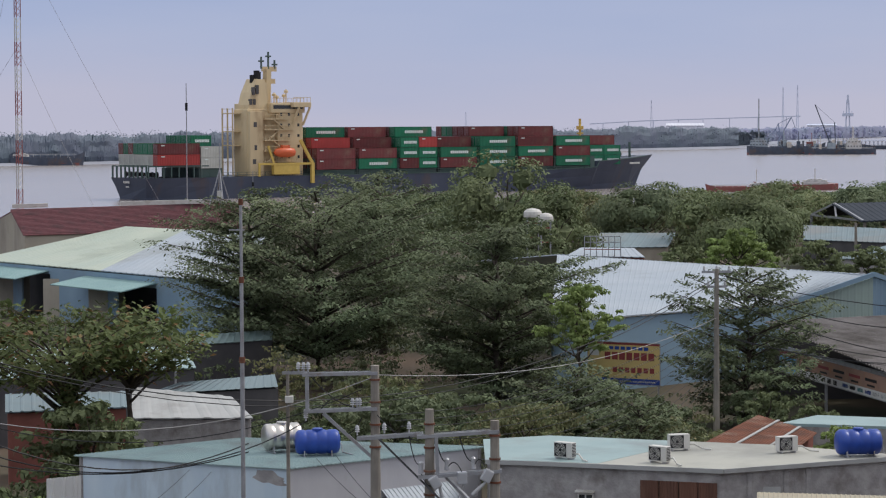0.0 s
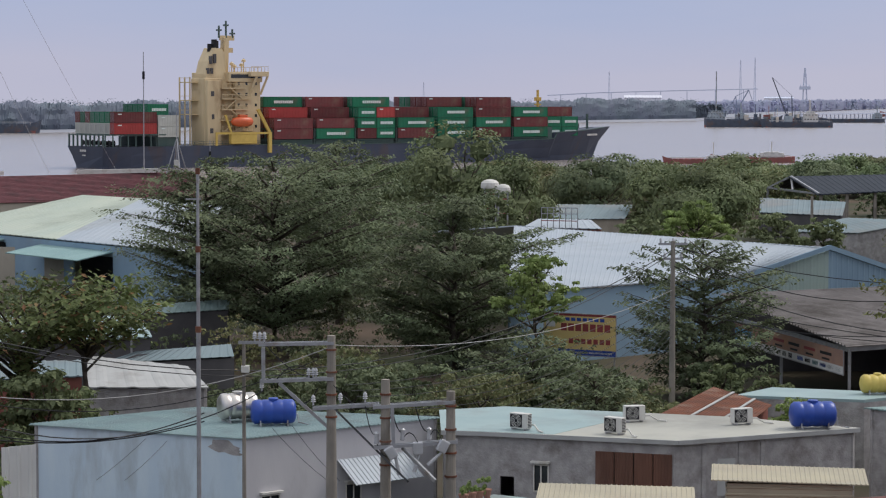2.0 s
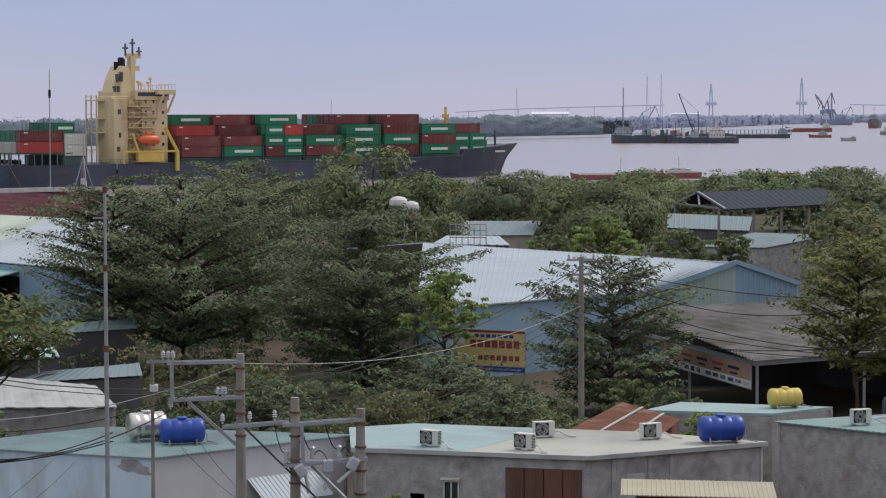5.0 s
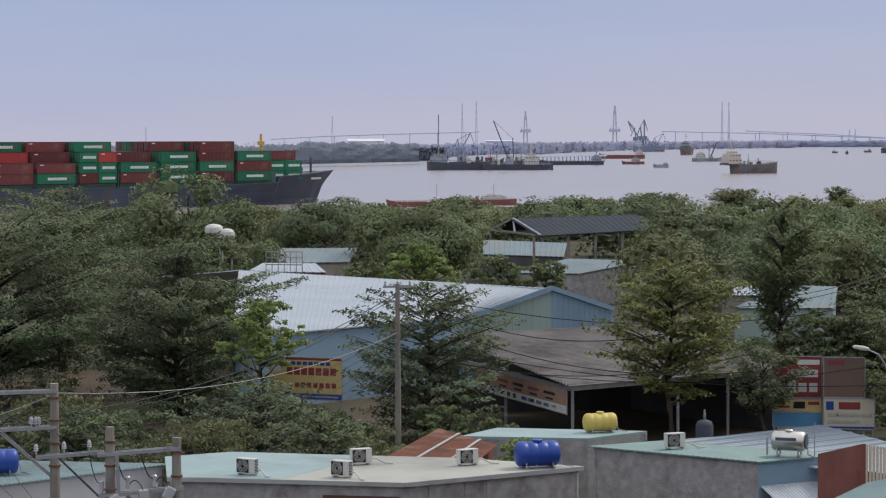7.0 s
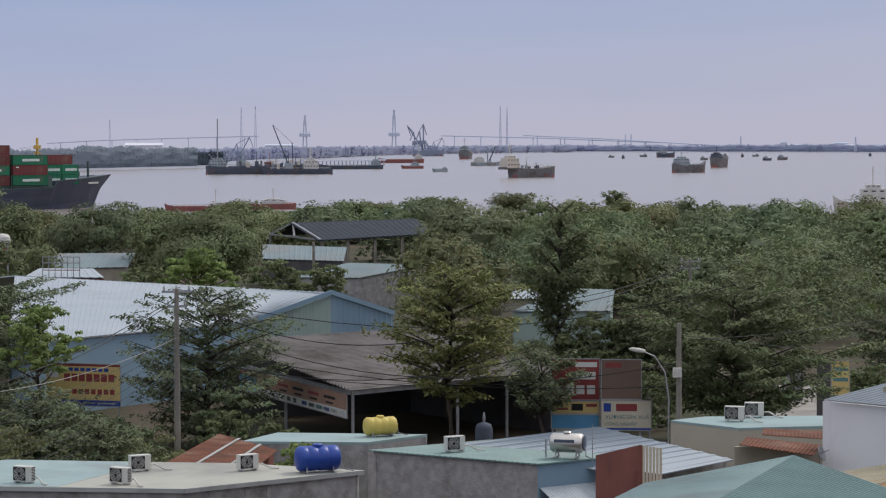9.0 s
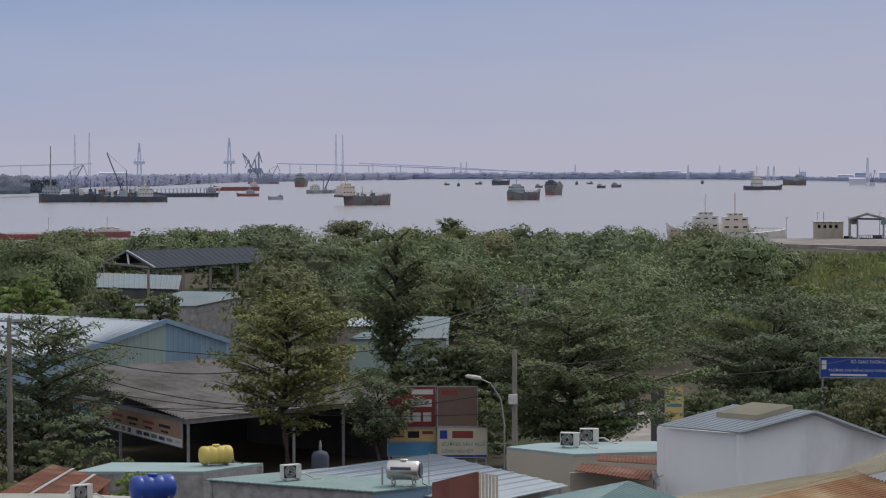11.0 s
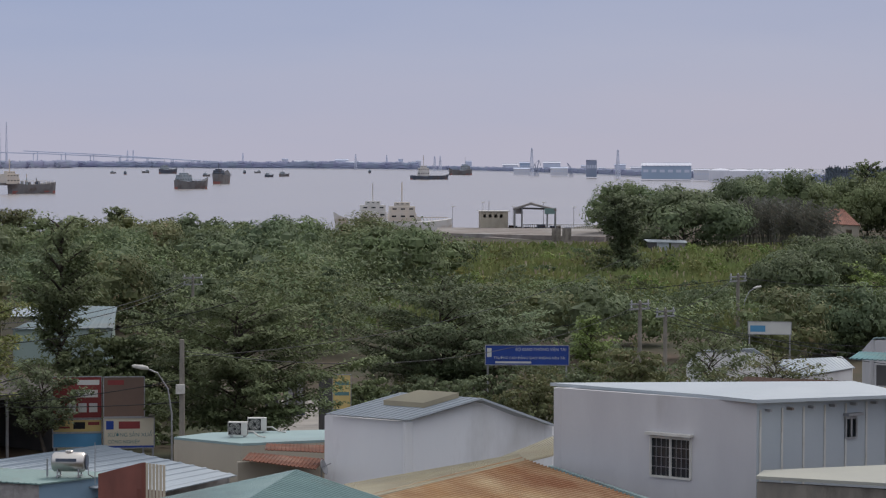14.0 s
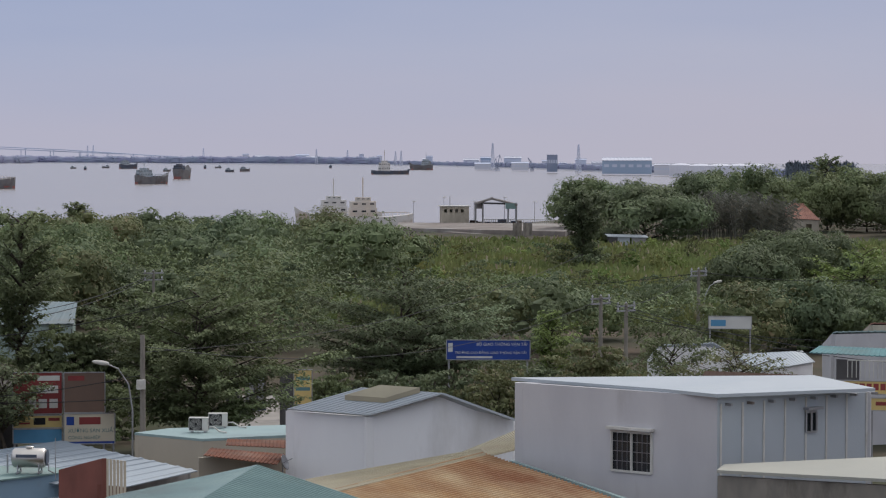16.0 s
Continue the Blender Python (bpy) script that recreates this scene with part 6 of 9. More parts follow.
NAMES = {"c_green": "green corrugated steel shipping container with a white band", "c_maroon": "maroon corrugated steel shipping container",
         "c_red": "red corrugated steel shipping container", "c_white": "grey-white corrugated steel shipping container"}
kinds = {}


def container(key, ln_, m_):
    if (key, ln_) in kinds:
        return copy_thing(kinds[(key, ln_)], m_)
    ob = thing("shipping_container", NAMES[key], "container", m=m_, group="containers on the ship")
    n = int(ln_ / 0.45)
    V, F4 = [], []
    for side in (0, 1):
        for i in range(n * 4 + 1):
            x = 0.15 + (ln_ - 0.3) * i / (n * 4)
            y = (0.06, 0.06, 0.015, 0.015)[i % 4]
            y = y if side == 0 else CW - y
            V += [(x, y, 0.16), (x, y, CH - 0.12)]
        o = side * (n * 4 + 1) * 2
        F4 += [(o + 2 * i, o + 2 * i + 2, o + 2 * i + 3, o + 2 * i + 1) for i in range(n * 4)]
    o = len(V)
    V += [(0.03, 0.1, 0.1), (0.03, CW - 0.1, 0.1), (0.03, CW - 0.1, CH - 0.1), (0.03, 0.1, CH - 0.1), (ln_ - 0.03, 0.1, 0.1), (ln_ - 0.03, CW - 0.1, 0.1), (ln_ - 0.03, CW - 0.1, CH - 0.1), (ln_ - 0.03, 0.1, CH - 0.1)]
    F4 += [(o, o + 1, o + 2, o + 3), (o + 4, o + 7, o + 6, o + 5), (o + 3, o + 2, o + 6, o + 7), (o, o + 4, o + 5, o + 1)]
    quads("body", V, F4, M[key], ob)
    bm_ = bmesh.new()
    for y in (0.07, CW - 0.07):
        for x in (0.07, ln_ - 0.07):
            beam(bm_, (x, y, 0.02), (x, y, CH - 0.03), 0.15)
        beam(bm_, (0.07, y, 0.1), (ln_ - 0.07, y, 0.1), 0.13, 0.16)
        beam(bm_, (0.07, y, CH - 0.08), (ln_ - 0.07, y, CH - 0.08), 0.13, 0.1)
    for x in (0.07, ln_ - 0.07):
        beam(bm_, (x, 0.1, 0.1), (x, CW - 0.1, 0.1), 0.13, 0.16)
        beam(bm_, (x, 0.1, CH - 0.08), (x, CW - 0.1, CH - 0.08), 0.13, 0.1)
    part("frame", bm_, M[key], ob)
    bm_ = bmesh.new()
    for y in (0.45, 0.95, 1.5, 2.0):
        beam(bm_, (-0.02, y, 0.2), (-0.02, y, CH - 0.2), 0.05)
    part("lock_rod", bm_, M["galv"], ob)
    bm_ = bmesh.new()
    if key == "c_green":
        a0, a1 = (0.27, 0.77) if ln_ > 8 else (0.2, 0.9)
        nb = 9
        for k_ in range(nb):
            x0 = ln_ * (a0 + (a1 - a0) * k_ / nb)
            box(bm_, x0, -0.02, 0.95, x0 + ln_ * (a1 - a0) / nb * 0.86, 0.012, 1.62)
    else:
        box(bm_, 0.9, -0.02, 1.95, 1.9, 0.012, 2.2)
    part("marking", bm_, M["c_bar"], ob, "white painted marking bars")
    kinds[(key, ln_)] = ob
    return ob


rng_c = random.Random(4)
G, R_, W_, D_ = "c_green", "c_red", "c_white", "c_maroon"


def stack(s0, ln_, row, cols, z0):
    y = -9.9 + row * 2.5
    for k, key in enumerate(cols):
        container(key, ln_, SHIP @ pose(s0, y, z0 + k * (CH + 0.03)))


def fill(s0, ln_, rows_from, tiers, z0, keys=(D_, D_, G, G, R_)):
    for row in range(rows_from, 8):
        stack(s0, ln_, row, [rng_c.choice(keys) for _ in range(tiers)], z0)


ZD, LB = 6.6, 11.3
# bay by bay from the deckhouse forward: the outer row, then the higher inner rows
bay = [44.4 + 12.42 * k for k in range(8)]
stack(bay[0], LB, 0, [D_, D_], ZD); stack(bay[0], LB, 1, [D_, D_, R_], ZD); stack(bay[0], LB, 2, [D_, D_, D_, G], ZD); fill(bay[0], LB, 3, 4, ZD)
stack(bay[1], LB, 0, [G, D_], ZD); stack(bay[1], LB, 1, [D_, G, D_], ZD); stack(bay[1], LB, 2, [D_, D_, G, D_], ZD); fill(bay[1], LB, 3, 4, ZD)
stack(bay[2], 5.6, 0, [D_, G, G], ZD); stack(bay[2] + 5.75, 5.6, 0, [G, G, R_], ZD); stack(bay[2], LB, 1, [D_, D_, G, G], ZD); fill(bay[2], LB, 2, 4, ZD)
stack(bay[3], LB, 0, [D_, G], ZD); stack(bay[3], LB, 1, [D_, G, D_], ZD); fill(bay[3], LB, 2, 3, ZD)
stack(bay[4], LB, 0, [G, G, G], ZD); stack(bay[4], LB, 1, [D_, G, G], ZD); stack(bay[4], LB, 2, [G, D_, G, D_], ZD); fill(bay[4], LB, 3, 4, ZD)
stack(bay[5], LB, 0, [D_, G, D_, D_], ZD); fill(bay[5], LB, 1, 4, ZD)
stack(bay[6], LB, 0, [G, D_, G], ZD); fill(bay[6], LB, 1, 3, ZD)
stack(bay[7], 5.6, 1, [G, G], ZD); stack(bay[7] + 5.75, 5.6, 1, [G, G], ZD); stack(bay[7], LB, 2, [D_, G, D_], ZD)
for row in (3, 4, 5, 6):
    stack(bay[7], LB, row, [D_, G, D_], ZD)
# aft of the deckhouse
stack(0.2, LB, 0, [R_, D_], 8.2)
for row in range(1, 8):
    stack(0.2, LB, row, [W_, rng_c.choice((D_, G, G))], 8.2)
stack(11.9, 5.6, 0, [W_, W_], 7.4); stack(11.9, 5.6, 1, [W_, W_], 7.4)
for row in (2, 3, 4, 5, 6):
    stack(11.9, 5.6, row, [W_, D_, G], 7.4)
bm = bmesh.new()
box(bm, 0.0, -9.4, 8.0, 17.8, 9.4, 8.18)
part("stern_platform", bm, M["deck_green"], ship)
bm = bmesh.new()
box(bm, 11.6, -9.4, 5.2, 17.8, 9.4, 7.38)
part("hatch", bm, M["deck_green"], ship)

# ---- vessels on the river ----
M["v_rust"] = mat("rusty_brown_hull", (0.185, 0.175, 0.175), (0.15, 0.15, 0.16), 0.75, scale=0.5, stain=(0.12, 0.09, 0.08), amount=0.4, bump=0.05)
M["v_red"] = mat("dull_red_hull", (0.30, 0.11, 0.10), (0.24, 0.10, 0.09), 0.7, scale=0.5, bump=0.05)
M["v_teal"] = mat("dull_teal_ship_paint", (0.36, 0.40, 0.43), (0.27, 0.31, 0.35), 0.7, scale=0.5, stain=(0.22, 0.16, 0.12), amount=0.35, bump=0.05)
M["v_white"] = mat("white_ship_paint", (0.60, 0.58, 0.56), (0.52, 0.5, 0.48), 0.6, scale=0.5, stain=(0.4, 0.3, 0.22), amount=0.25, bump=0.05)
M["ship_buff2"] = mat("white_and_buff_ship_paint", (0.60, 0.52, 0.44), (0.54, 0.5, 0.46), 0.6, scale=0.4, bump=0.05)
# far steel coloured pale and blue for the haze before it
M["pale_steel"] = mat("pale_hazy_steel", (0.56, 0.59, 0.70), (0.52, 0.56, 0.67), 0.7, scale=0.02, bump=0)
M["blue_steel"] = mat("hazy_slate_blue_steel", (0.25, 0.28, 0.38), (0.21, 0.25, 0.34), 0.7, scale=0.05, bump=0)


def vessel(name, label, at, length, heading, hull_mat, house_mat, free=0.07, house=0.16, house_at=0.1, tall=0.13, mast=0.2, wide=0.2, hold=True, crane=False, gear=0):
    """A small ship at its waterline's middle; sizes are shares of its length; heading in degrees from +x."""
    Lh = length
    ob = thing(name, label, "boat", m=Matrix.Translation((at[0], at[1], 0)) @ pose(0, 0, 0, 0, 0, heading), group="boats on the river")
    b, f = Lh * wide / 2, Lh * free
    bm = bmesh.new()
    rings = []
    for s, wf, hf in ((-0.5, 0.75, 1.25), (-0.42, 0.95, 1.15), (-0.2, 1.0, 1.0), (0.15, 1.0, 0.95), (0.33, 0.88, 1.1), (0.44, 0.5, 1.4), (0.5, 0.06, 1.7)):
        hh = f * hf
        rings.append([bm.verts.new(q) for q in ((s * Lh * (0.93 if s > 0.4 else 1), -b * wf * 0.8, -0.5), (s * Lh, -b * wf, hh), (s * Lh, b * wf, hh), (s * Lh * (0.93 if s > 0.4 else 1), b * wf * 0.8, -0.5))])
    for r0, r1 in zip(rings, rings[1:]):
        for k in range(3):
            bm.faces.new((r0[k], r1[k], r1[k + 1], r0[k + 1]))
    bm.faces.new(rings[0])
    bm.faces.new(rings[-1][::-1])
    hull_ = part("hull", bm, hull_mat, ob)
    bm = bmesh.new()
    band = [[bm.verts.new((r_[0] * (0.955 if r_[0] > 0.4 else 1.002) * Lh, sd * b * (r_[1] * (0.8 + 0.2 * zz_ / (f * r_[2]))) * 1.012, zz_)) for zz_ in (-0.3, f * 0.3)] for sd in (-1, 1) for r_ in ((-0.5, 0.75, 1.25), (-0.42, 0.95, 1.15), (-0.2, 1.0, 1.0), (0.15, 1.0, 0.95), (0.33, 0.88, 1.1), (0.44, 0.5, 1.4))]
    for side_ in (band[:6], band[6:]):
        for r0, r1 in zip(side_, side_[1:]):
            bm.faces.new((r0[0], r1[0], r1[1], r0[1]))
    bm.faces.new((band[0][0], band[6][0], band[6][1], band[0][1]))
    part("boot_top", bm, M["v_red"], hull_, "dull red paint along the waterline")
    rg = random.Random(int(length * 7 + at[0]))
    for k in range(gear):
        bm = bmesh.new()
        x_, y_ = Lh * rg.uniform(-0.25, 0.42), b * rg.uniform(-0.6, 0.6)
        w_, h_ = Lh * rg.uniform(0.015, 0.06), Lh * rg.uniform(0.02, 0.085)
        box(bm, x_, y_ - b * 0.2, f * 0.9, x_ + w_, y_ + b * 0.2, f + h_, 0.08)
        if k % 3 == 0:
            beam(bm, (x_ + w_ / 2, y_, f + h_), (x_ + w_ / 2, y_, f + h_ * 2.6), 0.3)
        part("deck_gear", bm, (M["v_teal"], M["v_rust"], M["v_red"], M["ship_buff2"], M["v_dark"])[k % 5], ob)
    if house:
        x0, x1 = -Lh * 0.5 + Lh * house_at * 0.4, -Lh * 0.5 + Lh * (house_at * 0.4 + house)
        z = f * 1.05
        for k, (sh, hh) in enumerate(((1.0, 0.42), (0.92, 0.33), (0.55, 0.2))):
            bm = bmesh.new()
            c, hw = (x0 + x1) / 2, (x1 - x0) / 2 * sh
            box(bm, c - hw, -b * 0.8 * sh, z, c + hw, b * 0.8 * sh, z + Lh * tall * hh, 0.05)
            tier = part("deckhouse", bm, house_mat, ob)
            n = min(5, max(3, int(hw * 2 / 1.6)))
            zz = z + Lh * tall * hh * 0.5
            for i in range(n):
                bm = bmesh.new()
                xa = c - hw + 2 * hw * (i + 0.25) / n
                sd = -1 if math.cos(radians(heading)) > -0.3 else 1
                box(bm, xa, sd * b * 0.8 * sh - 0.03, zz, xa + hw / n, sd * b * 0.8 * sh + 0.03, zz + Lh * tall * hh * 0.2)
                part("window", bm, M["dark_glass"], tier)
            bm = bmesh.new()
            box(bm, c - hw - 0.03, -b * 0.6 * sh, zz, c - hw + 0.02, b * 0.6 * sh, zz + Lh * tall * hh * 0.18)
            part("window", bm, M["dark_glass"], tier)
            z += Lh * tall * hh
        bm = bmesh.new()
        beam(bm, (c, 0, z), (c, 0, z + Lh * mast), Lh * 0.012)
        beam(bm, (c, -b * 0.35, z + Lh * mast * 0.6), (c, b * 0.35, z + Lh * mast * 0.6), Lh * 0.007)
        beam(bm, (c, -b * 0.2, z + Lh * mast * 0.8), (c, b * 0.2, z + Lh * mast * 0.8), Lh * 0.007)
        part("mast", bm, house_mat, ob)
    if hold:
        bm = bmesh.new()
        box(bm, -Lh * 0.5 + Lh * (house_at * 0.4 + house) + Lh * 0.05, -b * 0.7, f * 0.9, Lh * 0.34, b * 0.7, f * 1.15, 0.05)
        part("hold", bm, hull_mat, ob)
        bm = bmesh.new()
        for s in (-1, 1):
            for k in range(10):
                x_ = -Lh * 0.45 + k * Lh * 0.09
                beam(bm, (x_, s * b * 0.96, f * 0.95), (x_, s * b * 0.96, f * 1.35), 0.1)
        for s in (-1, 1):
            beam(bm, (-Lh * 0.45, s * b * 0.96, f * 1.35), (Lh * 0.37, s * b * 0.96, f * 1.35), 0.1)
        part("railing", bm, house_mat, ob)
    if crane:
        bm = bmesh.new()
        box(bm, Lh * 0.05, -b * 0.5, f, Lh * 0.16, b * 0.5, f + Lh * 0.09)
        part("crane_cab", bm, M["v_teal"], ob)
        bm = bmesh.new()
        a_, b_ = Vector((Lh * 0.12, 0, f + Lh * 0.08)), Vector((Lh * 0.33, 0, f + Lh * crane))
        for s in (-0.25, 0.25):
            beam(bm, a_ + Vector((0, s * 4, 0)), b_, 0.5)
        for k in range(7):
            q = a_.lerp(b_, k / 7)
            beam(bm, q + Vector((0, -1 + k / 7, 0)), q + Vector((0.8, 1 - k / 7, 1.5)), 0.3)
        beam(bm, (Lh * 0.05, 0, f + Lh * 0.09), (Lh * 0.06, 0, f + Lh * crane * 0.6), 0.5)
        beam(bm, (Lh * 0.06, 0, f + Lh * crane * 0.6), b_, 0.15)
        part("jib", bm, M["v_dark"], ob)
    return ob


vessel("dredger", "dark blue-grey work ship crowded with gear", (192.3, 1347.0, 0.0), 44, 4, M["v_dark"], M["v_teal"], 0.09, 0.2, 0.1, 0.12, 0.5, 0.2, gear=16)
vessel("crane_barge", "dark crane barge with a raised jib", (219.7, 1336.6, 0.0), 40, 176, M["v_dark"], M["v_white"], 0.07, 0.2, 0.5, 0.16, 0.15, 0.25, True, 0.62, gear=12)
vessel("deck_barge", "low dark deck barge with machinery", (229.9, 1474.5, 0.0), 58, 3, M["v_dark"], M["v_teal"], 0.045, 0.1, 0.2, 0.08, 0.1, gear=14)
vessel("cargo_barge", "long low dark cargo barge", (296.3, 1582.4, 0.0), 44, 183, M["v_dark"], M["v_teal"], 0.05, 0.12, 0.1, 0.1, 0.1)
vessel("cargo_barge", "long dull red cargo barge", (428.9, 2051.4, 0.0), 40, 180, M["v_red"], M["v_white"], 0.07, 0.14, 0.1, 0.12, 0.2)
vessel("tugboat", "small dark tugboat at anchor", (342.3, 1600.0, 0.0), 15.5, 180, M["v_red"], M["v_teal"], 0.1, 0.35, 0.5, 0.2, 0.25)
vessel("fishing_boat", "small grey wooden boat", (318.2, 1408.5, 0.0), 10.5, 200, M["v_teal"], M["v_teal"], 0.14, 0.25, 0.1, 0.12, 0.1)
vessel("cargo_ship", "rusty brown coaster seen from its stern", (596.0, 2510.6, 0.0), 34, 70, M["v_rust"], M["v_teal"], 0.2, 0.25, 0.1, 0.22, 0.25, 0.4)
vessel("supply_boat", "grey supply boat with a derrick", (436.1, 1771.2, 0.0), 23, 0, M["v_teal"], M["v_white"], 0.1, 0.3, 0.3, 0.2, 0.25, 0.25, True, 0.55)
vessel("cargo_ship", "weathered coaster with orange-brown hull", (309.5, 1166.0, 0.0), 27, 200, M["v_rust"], M["ship_buff2"], 0.17, 0.28, 2.0, 0.24, 0.22, 0.3, gear=7)
vessel("cargo_ship", "weathered brown coaster at anchor", (446.6, 1323.0, 0.0), 20.5, 8, M["v_rust"], M["v_teal"], 0.2, 0.4, 0.1, 0.25, 0.15, 0.35)
vessel("cargo_ship", "dark rusty coaster with upswept bow", (556.3, 1583.5, 0.0), 21, 50, M["v_rust"], M["v_dark"], 0.27, 0.3, 0.1, 0.22, 0.2, 0.4)
vessel("tanker", "hazy red-brown tanker with a white deckhouse", (855.0, 1894.7, 0.0), 36, 2, M["v_dark"], M["v_white"], 0.08, 0.24, 0.5, 0.26, 0.25, 0.2)
for k, (q, ln_) in enumerate((((803.5, 2659.7, 0.0), 7), ((761.0, 2476.2, 0.0), 9), ((872.7, 2758.2, 0.0), 9), ((867.3, 2653.9, 0.0), 22), ((769.0, 2233.6, 0.0), 8), ((957.0, 2645.6, 0.0), 10), ((1010.5, 2747.4, 0.0), 8), ((805.0, 2156.3, 0.0), 9), ((845.7, 2222.4, 0.0), 11), ((1153.0, 2736.1, 0.0), 10), ((1134.4, 2433.0, 0.0), 26))):
    vessel("fishing_boat", "small hazy brown boat at anchor", q, ln_, (10, 70, 160, 5)[k % 4], (M["v_rust"], M["v_dark"])[k % 2], M["v_teal"], 0.2, 0.4, 0.2, 0.25, 0.3, 0.35)
vessel("cargo_barge", "long low blue-grey cargo barge", (-179.5, 1097.3, 0.0), 34, 2, M["v_dark"], M["v_white"], 0.11, 0.2, 0.1, 0.05, 0.05)
vessel("sand_barge", "red and white barge moored along the bank", (92.5, 631.9, 0.0), 22, 178, M["v_red"], M["v_white"], 0.06, 0.3, 0.3, 0.07, 0.12)
vessel("sand_barge", "red and white barge moored along the bank", (75.9, 619.6, 0.0), 17, 182, M["v_red"], M["v_white"], 0.07, 0.2, 0.3, 0.06, 0.2)
vessel("patrol_ship", "white patrol ship with a tall mast", (224.9, 529.2, 0.9), 21, 165, M["v_white"], M["v_white"], 0.14, 0.3, 1.0, 0.22, 0.2, 0.2, True)
vessel("patrol_ship", "white patrol ship with a tall buff mast", (225.3, 512.7, 1.1), 21, 165, M["v_white"], M["ship_buff2"], 0.14, 0.3, 1.0, 0.22, 0.22, 0.2, True)

# ---- jetty ----
jx = (230.2, 466.3, 3.0)
jetty = thing("jetty", "concrete jetty with railings on piles", "jetty", (jx[0], jx[1], 0))
j0, j1, j2 = Vector((214.8, 473.6, 2.3)), Vector((245.9, 458.2, 2.4)), Vector((234.2, 430.4, 1.6))
deck_z = 1.9
slab("deck", [(j0.x, j0.y, deck_z), (j1.x, j1.y, deck_z), (j1.x + 3, j1.y + 7, deck_z), (j0.x + 3, j0.y + 7, deck_z)], 0.5, M["concrete"], jetty)
for k in range(13):
    q = j0.lerp(j1, k / 12)
    bm = bmesh.new()
    beam(bm, (q.x + 1, q.y + 2, -1.0), (q.x + 1, q.y + 2, deck_z - 0.4), 0.5, 0.5, 8)
    part("pile", bm, M["concrete"], jetty)
bm = bmesh.new()
for k in range(34):
    q = j0.lerp(j1, 0.55 + 0.45 * k / 33)
    beam(bm, (q.x + 3, q.y + 6.7, deck_z), (q.x + 3, q.y + 6.7, deck_z + 1.4), 0.12)
for z in (0.7, 1.4):
    a_, b_ = j0.lerp(j1, 0.55), j1
    beam(bm, (a_.x + 3, a_.y + 6.7, deck_z + z), (b_.x + 3, b_.y + 6.7, deck_z + z), 0.1)
part("railing", bm, M["white_paint"], jetty)
slab("quay", [(206.5, 455.4, 2.2), (223.7, 413.3, 2.5), (240.0, 438.6, 3.2), (219.5, 482.4, 2.5)], 2.2, M["quay"], jetty, "stained muddy concrete quay")
slab("quay_wall", [(j2.x - 14, j2.y - 9, 1.2), (j2.x + 5, j2.y - 6, 1.3), (j2.x + 3, j2.y + 6, 2.0), (j2.x - 24, j2.y + 10, 1.8)], 1.6, M["quay"], jetty, "stained concrete ramp")
shelter = thing("shelter", "open steel shelter with a grey gable roof on the jetty", "shelter", (jx[0], jx[1], deck_z))
c0, c1 = Vector((231.7, 468.9, 6.9)), Vector((239.6, 464.9, 6.7))
zt = c0.z
bk = Vector((3.2, 6.4, 0))
rdg0, rdg1 = (c0 + c1) / 2 + Vector((0, 0, 1.2)) - (c1 - c0) * 0.1, (c0 + c1) / 2 + bk + Vector((0, 0, 1.2)) - (c1 - c0) * 0.1
sheet("roof", c0, c0 + bk, rdg1, rdg0, M["grey_roof"], shelter, 0.5, 0.04, 0.35, over=0.3)
sheet("roof", c1, c1 + bk, rdg1, rdg0, M["grey_roof"], shelter, 0.5, 0.04, 0.35, over=0.3)
# underside closed with a slab in the painted shade tone
slab("ceiling_frame", [c0 + Vector((0, 0, 0.1)), c1 + Vector((0, 0, 0.1)), c1 + bk + Vector((0, 0, 0.1)), c0 + bk + Vector((0, 0, 0.1))], 0.25, M["shade_and_dark"], shelter)
for q in (c0, c0.lerp(c1, 0.18), c0.lerp(c1, 0.8), c1, c0 + bk, c1 + bk):
    bm = bmesh.new()
    beam(bm, (q.x, q.y, deck_z), (q.x, q.y, zt), 0.28)
    part("post", bm, M["galv"], shelter)
for x0, x1, mm in ((c0.x, c0.x + 1.6, "grey_roof"), (c1.x - 2.6, c1.x, "teal_roof")):
    yq = c0.y if mm == "grey_roof" else c1.y
    bm = bmesh.new()
    box(bm, x0, yq - 0.1, zt - 1.2, x1, yq + 0.1, zt)
    part("side_panel", bm, M[mm], shelter, "faded steel side panel")
bm = bmesh.new()
for k in range(16):
    q = c0.lerp(c1, -0.1 + 1.25 * k / 15)
    lathe(bm, [(0.18, -0.12), (0.42, -0.12), (0.42, 0.12), (0.18, 0.12)], Matrix.Translation((q.x, q.y + 1, deck_z + 0.42)) @ pose(0, 0, 0, 90, 0, 0), 10)
part("tyre_fender", bm, M["black"], shelter)
rng_j = random.Random(31)
for k in range(16):
    q = c0.lerp(c1, -0.25 + 1.6 * k / 15) + Vector((0.4, 1.2 + 1.5 * rng_j.random(), 0))
    hh, ww = rng_j.uniform(0.5, 1.5), rng_j.uniform(0.4, 0.9)
    cr = thing("crate", "dark weathered crate on the jetty", "crate", (q.x, q.y, deck_z), "crates on the jetty")
    bm = bmesh.new()
    box(bm, q.x - ww, q.y - 0.5, deck_z, q.x + ww, q.y + 0.5, deck_z + hh, 0.05)
    part("body", bm, (M["v_dark"], M["concrete"], M["black"])[k % 3], cr)
    bm = bmesh.new()
    for zq in (0.25, 0.75):
        box(bm, q.x - ww - 0.02, q.y - 0.53, deck_z + hh * zq - 0.04, q.x + ww + 0.02, q.y - 0.48, deck_z + hh * zq + 0.04)
    part("batten", bm, M["rust_roof"], cr)
